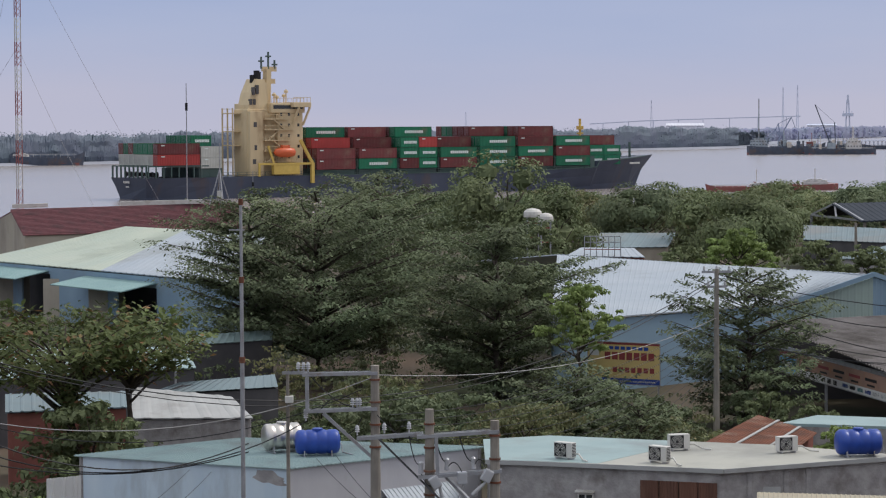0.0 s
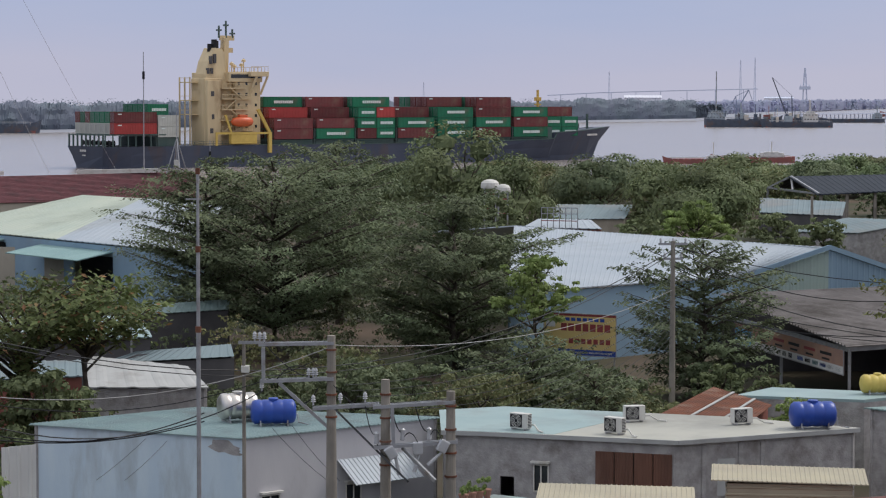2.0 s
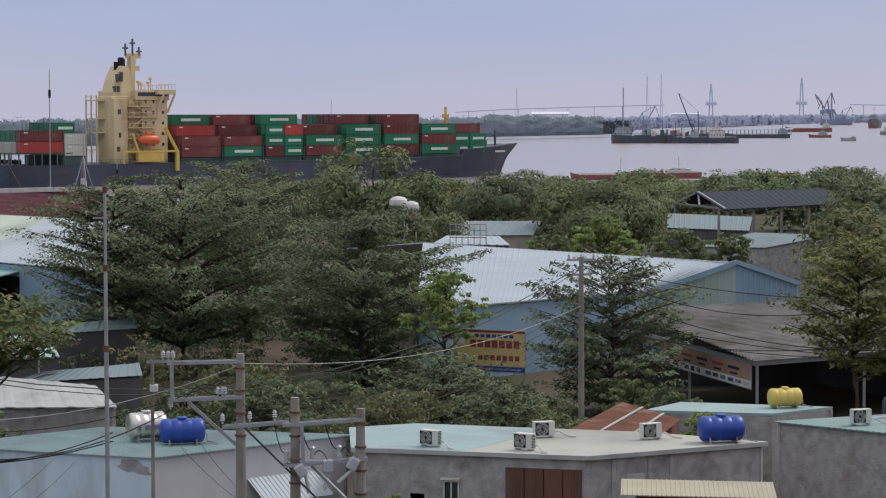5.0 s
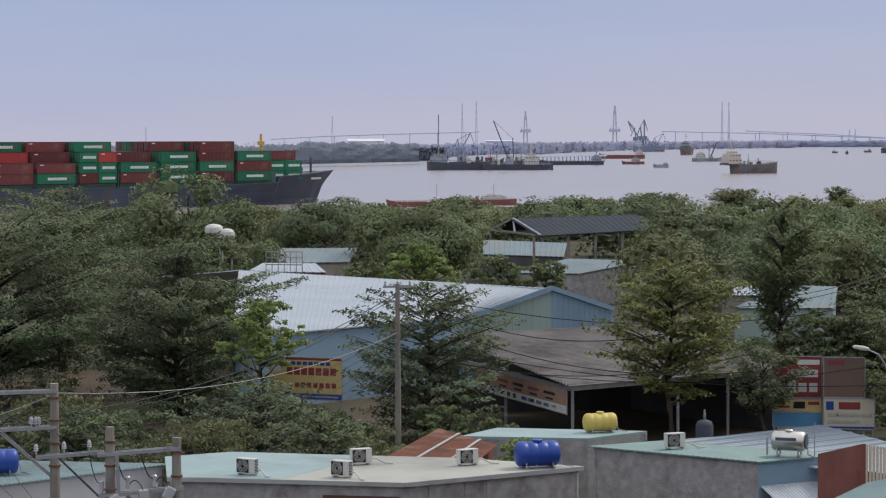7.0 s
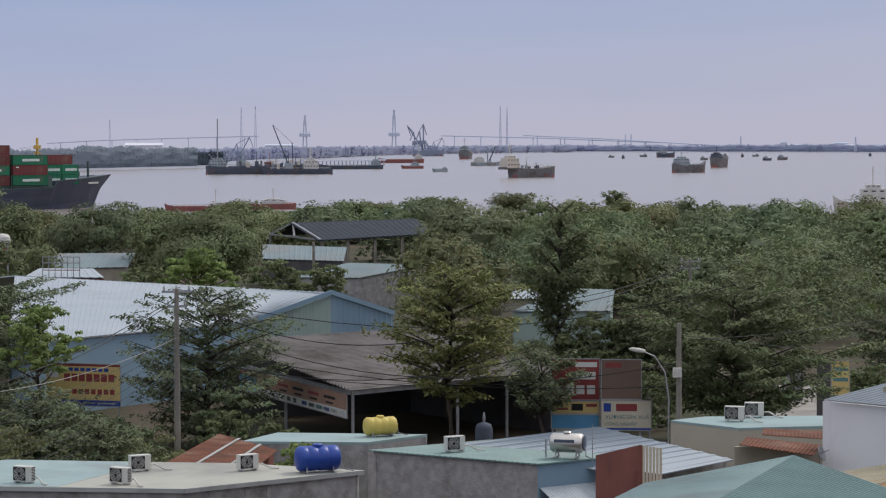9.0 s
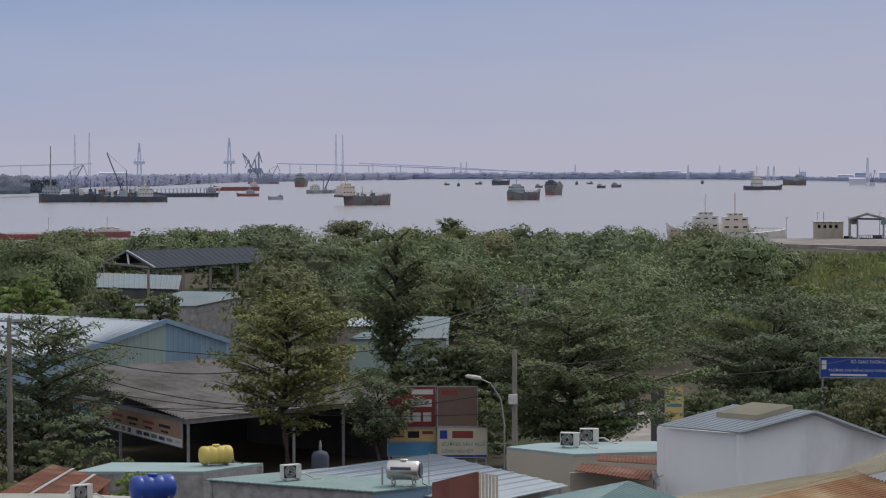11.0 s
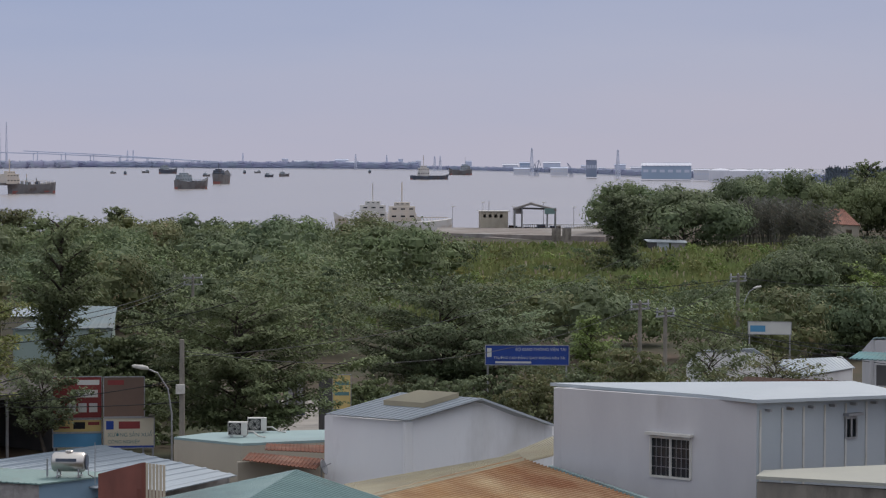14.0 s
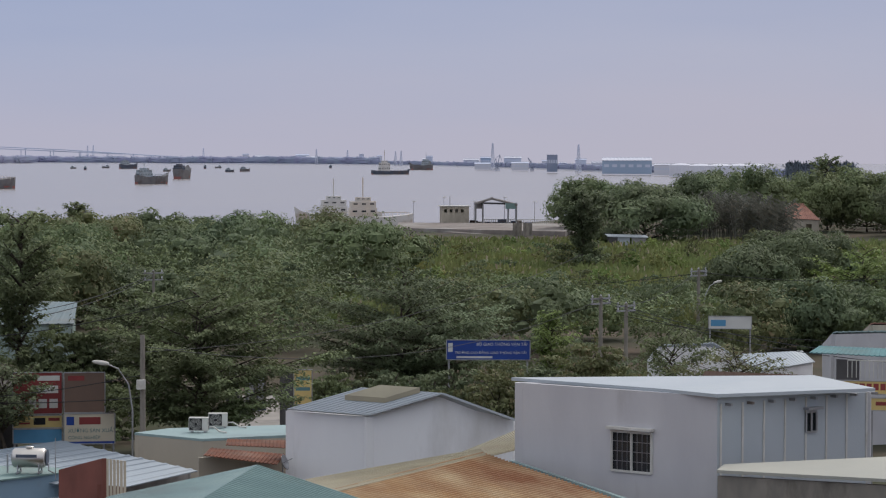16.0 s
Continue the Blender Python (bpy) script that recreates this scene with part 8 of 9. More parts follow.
# substation frame: three poles with crossarms
dP = 80
pA, pB, pC = (-2.29, 79.97, 7.37), (-0.46, 76.00, 7.14), (1.61, 75.98, 7.14)
zA, zB, zC = (-2.35, 79.97, 9.51)[2], (-0.46, 76.00, 8.51)[2], (1.62, 75.98, 8.14)[2]
fr = thing("substation_frame", "concrete poles with galvanised crossarms, fuses and insulators", "power frame", (pA[0], pA[1], 1.45))
for nm, q, z, r in (("pole", pA, zA, 0.17), ("pole", pB, zB, 0.17), ("pole", pC, zC, 0.17)):
    bm = bmesh.new()
    beam(bm, (q[0], q[1], 1.45), (q[0], q[1], z), 2 * r + 0.08, 2 * r - 0.06, 14)
    part(nm, bm, M["concrete"], fr, "brown weathered concrete pole")
    for k in range(4):
        bm = bmesh.new()
        beam(bm, (q[0], q[1], z - 0.5 - k * 0.75), (q[0], q[1], z - 0.44 - k * 0.75), 0.37 + 0.012 * k, 0.37 + 0.012 * k, 14)
        part("band", bm, M["rust_roof"], fr)


def arm(a, b, w_=0.07, two=True):
    a, b = Vector(a), Vector(b)
    bm_ = bmesh.new()
    for o in ((-0.14, 0.14) if two else (0,)):
        beam(bm_, a + Vector((0, o, 0)), b + Vector((0, o, 0)), w_, 0.11)
    return part("crossarm", bm_, M["galv"], fr)


arm((-4.70, 79.86, 9.23), (-2.20, 79.97, 9.26))
arm((-4.66, 79.86, 8.00), (-2.21, 79.97, 8.07))
arm((-4.55, 79.87, 9.13), (-4.54, 79.87, 7.96))
arm((-4.02, 79.90, 7.92), (-2.22, 79.97, 6.27), 0.08, False)
arm((-2.82, 77.95, 7.33), (-0.68, 77.00, 7.59))
arm((-0.86, 76.00, 7.63), (1.76, 75.98, 7.80))
arm((-0.83, 76.00, 6.34), (1.83, 75.98, 6.54))
arm((-0.25, 76.00, 7.65), (-0.20, 76.00, 6.33))
arm((0.07, 76.00, 6.33), (1.11, 73.99, 5.57), 0.07, False)
bm = bmesh.new()
sp = (-5.45, 83.82, 8.09)
beam(bm, (sp[0], sp[1], 1.45), (sp[0], sp[1], (-5.45, 83.82, 8.92)[2]), 0.16, 0.12, 10)
part("pole", bm, M["concrete"], fr)
bm = bmesh.new()
q = (-5.40, 83.83, 7.95)
box(bm, q[0] - 0.14, q[1] - 0.15, q[2] - 0.12, q[0] + 0.14, q[1] + 0.1, q[2] + 0.12, 0.02)
part("meter_box", bm, M["white_paint"], fr)
arm((-5.62, 83.81, 8.88), (-4.63, 81.87, 9.08), 0.05, False)
for q in ((-4.83, 79.85, 9.33), (-4.66, 79.86, 9.32), (-4.51, 79.87, 9.32), (-3.04, 79.94, 8.10), (-2.89, 79.95, 8.10), (-2.80, 79.95, 8.10), (-2.82, 77.95, 7.45), (-1.94, 77.98, 7.51), (-1.12, 76.99, 7.67), (-4.60, 79.87, 7.68)):
    insulator(Vector(q) - Vector((0, 0, 0.02)), fr, 0.34)
for k, q in enumerate(((-0.74, 76.00, 6.64), (0.09, 76.00, 6.75), (0.93, 75.99, 6.78))):
    bm = bmesh.new()
    lathe(bm, [(0.03, -0.2), (0.085, -0.18), (0.07, 0.0), (0.085, 0.15), (0.03, 0.2)], Matrix.Translation(q), 10)
    part("lightning_arrester", bm, M["porcelain"], fr, "grey lightning arrester")
for k, q in enumerate(((-0.29, 75.70, 6.21), (0.57, 75.70, 6.35), (1.36, 75.69, 6.42))):
    bm = bmesh.new()
    m_ = Matrix.Translation(q) @ pose(0, 0, 0, 0, -32 + 30 * k, 10)
    box(bm, -0.16, -0.12, -0.2, 0.16, 0.12, 0.2, 0.05)
    beam(bm, (0.05, 0, -0.2), (-0.15, 0, -0.75), 0.09, 0.14, 8)
    bm.transform(m_)
    part("fuse_cutout", bm, M["porcelain"], fr, "grey fuse cutout")
for a_, b_, sg in (((-1.12, 76.99, 7.52), (-0.73, 76.00, 6.79), 0.35), ((0.47, 76.00, 7.75), (0.93, 75.99, 6.87), 0.3), ((-0.28, 76.00, 7.68), (0.09, 76.00, 6.82), 0.25), ((-0.74, 76.00, 6.50), (-0.25, 75.60, 6.30), 0.3), ((0.09, 76.00, 6.60), (0.60, 75.60, 6.44), -0.3), ((0.93, 75.99, 6.63), (1.35, 75.59, 6.51), -0.35), ((-2.74, 79.95, 7.75), (-3.50, 79.92, 7.38), 0.3),
                   ((-2.89, 79.95, 8.10), (-4.51, 79.87, 9.29), 0.25), ((-3.11, 79.94, 8.42), (-4.24, 79.89, 7.86), -0.3), ((-2.19, 78.97, 7.97), (-0.83, 77.00, 7.38), 0.2)):
    wire("jumper", a_, b_, sg, 0.018, owner=fr)
wire("stay_wire", (-2.19, 78.97, 7.22), (0.24, 74.00, 5.57), 0.0, 0.045, owner=fr)

# overhead cables
for a_, b_, sg, r in (
        ((-17.16, 86.31, 9.34), (13.77, 121.22, 9.73), 3.6, 0.022), ((-17.16, 86.31, 9.22), (13.77, 121.22, 9.56), 3.7, 0.018),
        ((-14.67, 73.55, 7.73), (-6.42, 78.74, 7.08), 0.9, 0.02), ((-14.66, 73.55, 8.16), (-4.53, 79.87, 7.68), 1.4, 0.02), ((-14.67, 73.55, 7.34), (-6.42, 78.74, 6.80), 0.6, 0.02), ((-15.63, 78.46, 7.93), (-2.74, 79.95, 8.70), 1.2, 0.016),
        ((13.77, 121.22, 9.78), (26.01, 108.94, 8.70), 1.4, 0.022), ((13.77, 121.22, 8.93), (26.65, 101.56, 7.36), 1.2, 0.022), ((13.89, 121.21, 6.93), (28.42, 108.33, 7.46), 1.2, 0.02),
        ((13.82, 121.22, 9.90), (39.79, 111.09, 10.56), 1.9, 0.02), ((13.86, 121.21, 7.37), (35.37, 106.27, 6.22), 0.9, 0.02), ((13.86, 121.21, 6.80), (35.37, 106.27, 7.27), 1.3, 0.018),
        ((35.37, 106.27, 8.33), (82.00, 148.92, 10.46), 1.3, 0.016), ((35.38, 106.27, 8.59), (84.11, 150.03, 7.19), 2.0, 0.018), ((68.82, 203.69, 6.86), (39.33, 155.09, 6.68), 0.8, 0.03), ((68.82, 203.69, 6.66), (39.33, 155.09, 6.30), 0.9, 0.03),
        ((84.11, 150.03, 7.27), (73.35, 94.97, 7.45), 0.8, 0.02), ((84.11, 150.03, 7.10), (73.35, 94.97, 7.18), 0.9, 0.02), ((87.68, 152.61, 6.50), (102.65, 166.97, 8.10), 0.5, 0.02), ((102.65, 166.97, 8.05), (123.95, 156.96, 8.60), 1.0, 0.025), ((102.65, 166.97, 7.91), (84.19, 197.83, 6.56), 1.0, 0.025), ((84.11, 150.03, 6.78), (68.93, 166.28, 5.38), 1.2, 0.02), ((87.68, 152.60, 5.72), (92.21, 118.31, 6.33), 0.8, 0.02)):
    wire("overhead_cable", a_, b_, sg, r)
for k in range(11):
    wire("overhead_cable", (p2[0], p2[1], z2 - 2.4 - 0.3 * k), Vector((-2.07, 91.98, 5.85)) + Vector((0.2 * k, 0, 0.55 - 0.22 * k)), 1.0 + 0.12 * k, 0.013)
wire("overhead_wire", (-2.21, 79.97, 9.19), (13.78, 121.22, 7.70), 0.9, 0.014, M["cable_grey"])
wire("overhead_wire", (-15.63, 78.46, 8.00), (-2.36, 79.97, 9.11), 1.0, 0.016, M["cable_grey"])
for a_, b_ in (((-9.19, 91.54, 4.94), (-10.05, 79.37, 4.76)), ((-8.34, 91.62, 4.93), (-9.13, 79.48, 4.73)), ((-4.68, 87.88, 5.30), (-2.39, 79.96, 4.62)), ((-3.94, 87.91, 5.37), (-2.01, 79.97, 4.62))):
    wire("overhead_cable", a_, b_, 0.1, 0.012)

# ---- things on the roofs ----


def roof_tank(at, length, dia, turn, material, label, ribs=True, lift=0.18, name="water_tank"):
    """A lying water tank on a steel cradle; at is on the roof below its middle."""
    ob = thing(name, label, "water tank", m=Matrix.Translation(at) @ pose(0, 0, 0, 0, 0, turn), group="water tanks on roofs")
    r, h = dia / 2, length / 2
    prof = [(0.02, -h), (r * 0.55, -h * 0.99), (r * 0.85, -h * 0.93), (r, -h * 0.82)]
    if ribs:
        for k in (-0.5, -0.05, 0.4):
            prof += [(r, h * k - 0.06), (r * 0.96, h * k - 0.03), (r * 0.96, h * k + 0.03), (r, h * k + 0.06)]
    prof += [(r, h * 0.82), (r * 0.85, h * 0.93), (r * 0.55, h * 0.99), (0.02, h)]
    bm_ = bmesh.new()
    lathe(bm_, prof, Matrix.Translation((0, 0, r + lift)) @ pose(0, 0, 0, 0, 90, 0), 24)
    part("shell", bm_, material, ob, smooth=True)
    bm_ = bmesh.new()
    lathe(bm_, [(r * 0.42, 0.0), (r * 0.42, 0.09), (r * 0.36, 0.11), (0.05, 0.12)], Matrix.Translation((0, 0, dia + lift - 0.05)), 16)
    part("lid", bm_, material, ob)
    for x in (-h * 0.6, h * 0.6):
        bm_ = bmesh.new()
        for y in (-r * 0.75, r * 0.75):
            beam(bm_, (x, y, 0.0), (x, y * 0.9, r * 0.75 + lift), 0.05)
        beam(bm_, (x, -r, 0.03), (x, r, 0.03), 0.06)
        beam(bm_, (x, -r * 0.6, lift), (x, r * 0.6, lift), 0.05)
        part("cradle", bm_, M["galv"], ob)
    bm_ = bmesh.new()
    tube(bm_, [(h * 0.9, 0, r + lift), (h * 1.08, 0, r * 0.8), (h * 1.1, -0.05, 0.1), (h * 1.5, -0.4, 0.05)], [0.025] * 4, 6)
    part("pipe", bm_, M["galv"], ob)
    return ob


roof_tank((-4.75, 89.94, 5.14), 1.7, 0.92, 8, M["blue_plastic"], "ribbed blue plastic water tank on a teal roof", lift=0.05)
roof_tank((-6.15, 90.93, 5.14), 1.5, 1.0, 24, M["chrome"], "stainless steel water tank on a teal roof", lift=0.1)
roof_tank((15.37, 88.94, 5.15), 1.72, 0.95, 6, M["blue_plastic"], "ribbed blue plastic tank at a roof's edge", lift=0.05)
roof_tank((20.06, 100.40, 5.01), 1.45, 0.78, 8, M["yellow_plastic"], "yellow plastic water tank on a low roof", lift=0.04)
heater = roof_tank((25.20, 89.27, 5.34), 1.35, 0.75, -28, M["chrome"], "solar water heater tank with a blue-black end", False, 0.2, "solar_water_heater")
bm = bmesh.new()
lathe(bm, [(0.02, 0.0), (0.30, 0.0), (0.30, 0.02), (0.02, 0.03)], Matrix.Translation((0.675, 0, 0.575)) @ pose(0, 0, 0, 0, 90, 0), 20)
part("end_plate", bm, M["v_dark"], heater)
bm = bmesh.new()
box(bm, -0.45, -0.375, 0.62, 0.35, -0.36, 0.74)
part("label_band", bm, M["v_dark"], heater)
bm = bmesh.new()
beam(bm, (-0.85, 0, 0), (-0.85, 0, 0.7), 0.06)
part("riser_pipe", bm, M["galv"], heater)
bm = bmesh.new()
beam(bm, (0.95, 0.2, -0.3), (0.95, 0.2, 1.3), 0.03)
part("riser_pipe", bm, M["galv"], heater)


def cooling_unit(at, turn):
    """An outdoor unit of an air conditioner on two feet."""
    ob = thing("air_conditioner", "white outdoor cooling unit with a fan grille", "air conditioner", m=Matrix.Translation(at) @ pose(0, 0, 0, 0, 0, turn), group="cooling units on roofs")
    bm_ = bmesh.new()
    box(bm_, -0.40, -0.15, 0.06, 0.40, 0.15, 0.62, 0.015)
    part("casing", bm_, M["white_paint"], ob)
    bm_ = bmesh.new()
    for r in (0.08, 0.13, 0.18, 0.23):
        for k in range(16):
            a0, a1 = k * math.tau / 16, (k + 1) * math.tau / 16
            beam(bm_, (-0.1 + r * math.cos(a0), -0.165, 0.34 + r * math.sin(a0)), (-0.1 + r * math.cos(a1), -0.165, 0.34 + r * math.sin(a1)), 0.012)
    part("fan_grille", bm_, M["white_paint"], ob)
    bm_ = bmesh.new()
    box(bm_, -0.37, -0.158, 0.1, 0.16, -0.145, 0.58, 0.004)
    part("fan_opening", bm_, M["black"], ob)
    bm_ = bmesh.new()
    for k in range(9):
        box(bm_, 0.398, -0.11, 0.12 + k * 0.055, 0.41, 0.11, 0.145 + k * 0.055)
    part("louvre", bm_, M["black"], ob)
    for x in (-0.28, 0.28):
        bm_ = bmesh.new()
        box(bm_, x - 0.03, -0.18, 0.0, x + 0.03, 0.18, 0.065)
        part("foot", bm_, M["galv"], ob)
    bm_ = bmesh.new()
    tube(bm_, [(0.38, 0.05, 0.2), (0.62, 0.0, 0.22), (0.9, -0.15, 0.05), (1.2, -0.3, 0.03)], [0.035] * 4, 6)
    part("hose", bm_, M["white_paint"], ob)
    return ob


ac = cooling_unit((4.47, 88.59, 5.15), -38)
for q, tn in (((7.86, 87.42, 5.15), -42), ((8.88, 90.75, 5.15), 12), ((12.86, 89.96, 5.15), 20), ((21.38, 92.10, 5.34), 14), ((33.65, 93.83, 6.01), -30), ((34.94, 95.05, 6.01), -20)):
    copy_thing(ac, Matrix.Translation(q) @ pose(0, 0, 0, 0, 0, tn))

dish = thing("satellite_dish", "grey satellite dish on a bracket", "dish", (32.55, 81.76, 5.94))
q = Vector((32.55, 81.76, 6.19))
bm = bmesh.new()
rings = []
for r, dd in ((0.02, 0.0), (0.12, 0.02), (0.24, 0.07), (0.3, 0.12)):
    rings.append((r, dd))
lathe(bm, rings + [(0.29, 0.13), (0.2, 0.06), (0.02, 0.012)], Matrix.Translation(q) @ pose(0, 0, 0, 70, 0, 50), 20)
part("reflector", bm, M["galv"], dish)
bm = bmesh.new()
beam(bm, q, q + Vector((0.1, 0.15, -0.9)), 0.05)
beam(bm, q, q + Vector((0.25, -0.35, 0.2)), 0.03)
part("bracket", bm, M["galv"], dish)

# ---- signs ----
M["s_red"] = mat("faded_red_print", (0.27, 0.055, 0.055), (0.22, 0.05, 0.05), 0.6, scale=0.8, bump=0)
M["s_yellow"] = mat("faded_yellow_print", (0.62, 0.47, 0.19), (0.56, 0.42, 0.18), 0.6, scale=0.8, bump=0)
M["s_blue"] = mat("blue_print", (0.03, 0.07, 0.30), (0.03, 0.06, 0.25), 0.6, scale=0.8, bump=0)
M["s_sky"] = mat("sky_blue_print", (0.12, 0.32, 0.52), (0.1, 0.28, 0.46), 0.6, scale=0.8, bump=0)
M["s_white"] = mat("white_print", (0.64, 0.63, 0.6), (0.58, 0.57, 0.55), 0.6, scale=0.8, bump=0)
M["s_brown"] = mat("faded_brown_orange_print", (0.36, 0.22, 0.16), (0.30, 0.19, 0.15), 0.7, scale=1.2, stain=(0.42, 0.2, 0.1), amount=0.3, bump=0)
M["s_cream"] = mat("cream_print", (0.60, 0.54, 0.42), (0.55, 0.49, 0.38), 0.6, scale=0.8, bump=0)


def board(name, label, a, b, z0, z1, material, posts=True, frame_=True):
    """A flat sign board between the points a and b; returns it with a function to put bars on it."""
    a, b = Vector(a), Vector(b)
    ob = thing(name, label, "sign", (a.x, a.y, 1.5 if posts else z0), "signs")
    ln_ = math.hypot(b.x - a.x, b.y - a.y)
    bm_ = bmesh.new()
    A, B = along(a, b, 0, z0), along(a, b, ln_, z0)
    vs_ = []
    for o in (0.0, -0.05):
        vs_ += [bm_.verts.new(along(a, b, u, z, o)) for u, z in ((0, z0), (ln_, z0), (ln_, z1), (0, z1))]
    for f in ((0, 1, 2, 3), (7, 6, 5, 4), (0, 4, 5, 1), (1, 5, 6, 2), (2, 6, 7, 3), (3, 7, 4, 0)):
        bm_.faces.new([vs_[i] for i in f])
    panel = part("panel", bm_, material, ob)
    if frame_:
        bm_ = bmesh.new()
        for (u0, q0), (u1, q1) in (((0, z0), (ln_, z0)), ((0, z1), (ln_, z1)), ((0, z0), (0, z1)), ((ln_, z0), (ln_, z1))):
            beam(bm_, along(a, b, u0, q0, 0.0), along(a, b, u1, q1, 0.0), 0.05)
        part("frame", bm_, M["galv"], ob)
    if posts:
        for u in (0.03 * ln_, 0.97 * ln_):
            bm_ = bmesh.new()
            beam(bm_, along(a, b, u, 1.45, -0.1), along(a, b, u, z1, -0.1), 0.09)
            part("post", bm_, M["galv"], ob)

    def bars(rects, mm, nm="print_bar"):
        for u0, u1, v0, v1 in rects:
            bm2_ = bmesh.new()
            vs2 = [bm2_.verts.new(along(a, b, u * ln_, z0 + (z1 - z0) * v, 0.008)) for u, v in ((u0, v0), (u1, v0), (u1, v1), (u0, v1))]
            bm2_.faces.new(vs2)
            part(nm, bm2_, mm, panel)

    def words(txt, u0, v0, size, mm):
        cu = bpy.data.curves.new("words", "FONT")
        cu.body, cu.size = txt, size
        tmp = bpy.data.objects.new("words", cu)
        me = bpy.data.meshes.new_from_object(tmp)
        bpy.data.objects.remove(tmp)
        r_ = Vector((b.x - a.x, b.y - a.y, 0)).normalized()
        o_ = along(a, b, u0 * ln_, z0 + (z1 - z0) * v0, 0.012)
        me.transform(Matrix(((r_.x, 0, r_.y, o_.x), (r_.y, 0, -r_.x, o_.y), (0, 1, 0, o_.z), (0, 0, 0, 1))))
        finish("lettering", me, mm, panel)
    return ob, bars, words


# board below the workshop's eave
e0, e1 = Vector(sL).lerp(Vector(sF), 0.27), Vector(sL).lerp(Vector(sF), 0.965)
_, bars, words = board("shop_sign", "faded brown shop board with a strip of parts pictures", e0 + Vector((0, -0.12, 0)), e1 + Vector((0, -0.12, 0)), 3.45, 4.72, M["s_brown"], False)
bars([(0.0, 1.0, 0.0, 0.33)], M["s_white"])
for k in range(7):
    bars([(0.03 + k * 0.065, 0.07 + k * 0.065, 0.07, 0.27)], M["black"])
for k in range(6):
    bars([(0.52 + k * 0.08, 0.58 + k * 0.08, 0.09, 0.25)], (M["s_blue"], M["black"], M["dark_teal"])[k % 3])
for k in range(5):
    bars([(0.08 + 0.17 * k, 0.2 + 0.17 * k, 0.62, 0.74)], (M["black"], M["s_red"])[k % 2])
    bars([(0.1 + 0.17 * k, 0.18 + 0.17 * k, 0.42, 0.5)], M["black"])
_, bars, words = board("shop_sign", "blue and red shop board at the shed's corner", Vector(sL).lerp(Vector(sF), 0.12) + Vector((0, -0.12, 0)), Vector(sL).lerp(Vector(sF), 0.26) + Vector((0, -0.12, 0)), 3.45, 4.72, M["s_sky"], False)
bars([(0.0, 1.0, 0.72, 1.0)], M["s_red"])
bars([(0.1, 0.9, 0.78, 0.92), (0.15, 0.8, 0.3, 0.5)], M["s_white"])
# yellow hoarding behind the trees
_, bars, words = board("hoarding", "large yellow hoarding with red and blue print", (8.50, 141.75, 3.50), (12.57, 139.43, 3.51), (10.55, 140.60, 2.28)[2], (10.55, 140.60, 4.73)[2], M["s_yellow"])
bars([(0.0, 1.0, 0.94, 1.0)], M["s_red"])
bars([(0.03, 0.16, 0.66, 0.9)], M["s_white"])
for k in range(7):
    bars([(0.24 + k * 0.1, 0.32 + k * 0.1, 0.58, 0.76)], M["s_red"])
    bars([(0.3 + k * 0.08, 0.36 + k * 0.08, 0.82, 0.9)], M["s_blue"])
    bars([(0.35 + k * 0.085, 0.41 + k * 0.085, 0.28, 0.4)], M["s_red"])
bars([(0.0, 1.0, 0.0, 0.14)], M["s_blue"])
bars([(0.3, 0.95, 0.05, 0.09)], M["s_white"])
# boards beside the workshop
zz = lambda y: (34.94, 123.14, 5.52)[2] + (700 - y) * 128 / 4265
_, bars, words = board("shop_sign", "dark red shop board with white price panels", (33.95, 123.42, 4.92), (36.41, 122.71, 4.91), zz(757), zz(684), M["s_red"])
bars([(0.5, 0.95, 0.80, 0.92), (0.45, 0.92, 0.5, 0.68)], M["s_white"])
for k in range(4):
    bars([(0.08 + 0.22 * k, 0.25 + 0.22 * k, 0.14, 0.36)], M["s_white"])
_, bars, words = board("shop_sign", "yellow shop board with a small machine picture", (33.84, 123.03, 3.30), (36.29, 122.33, 3.29), zz(780), zz(758), M["s_yellow"], True)
bars([(0.42, 0.66, 0.25, 0.8)], M["black"])
bars([(0.72, 0.95, 0.55, 0.8), (0.1, 0.35, 0.3, 0.45)], M["s_red"])
_, bars, words = board("shop_sign", "pale blue shop board", (33.79, 122.84, 2.87), (36.23, 122.14, 2.86), zz(806), zz(781), M["s_sky"], True)
_, bars, words = board("shop_sign", "dark grey-brown shop board", (36.21, 121.73, 5.01), (38.24, 121.11, 5.00), zz(752), zz(682), M["brown_flat"])
bars([(0.1, 0.5, 0.8, 0.92)], M["s_red"])
_, bars, words = board("shop_sign", "cream workshop board with green and red print", (36.15, 121.54, 3.38), (38.66, 120.76, 3.38), zz(806), zz(753), M["s_cream"])
bars([(0.05, 0.2, 0.62, 0.9)], M["s_blue"])
bars([(0.3, 0.72, 0.64, 0.88)], M["s_red"])
words("XƯỞNG SẢN XUẤT", 0.08, 0.38, 0.28, M["dark_teal"])
words("CÔNG NGHIỆP", 0.08, 0.16, 0.24, M["dark_teal"])
bars([(0.0, 1.0, 0.0, 0.08)], M["s_blue"])
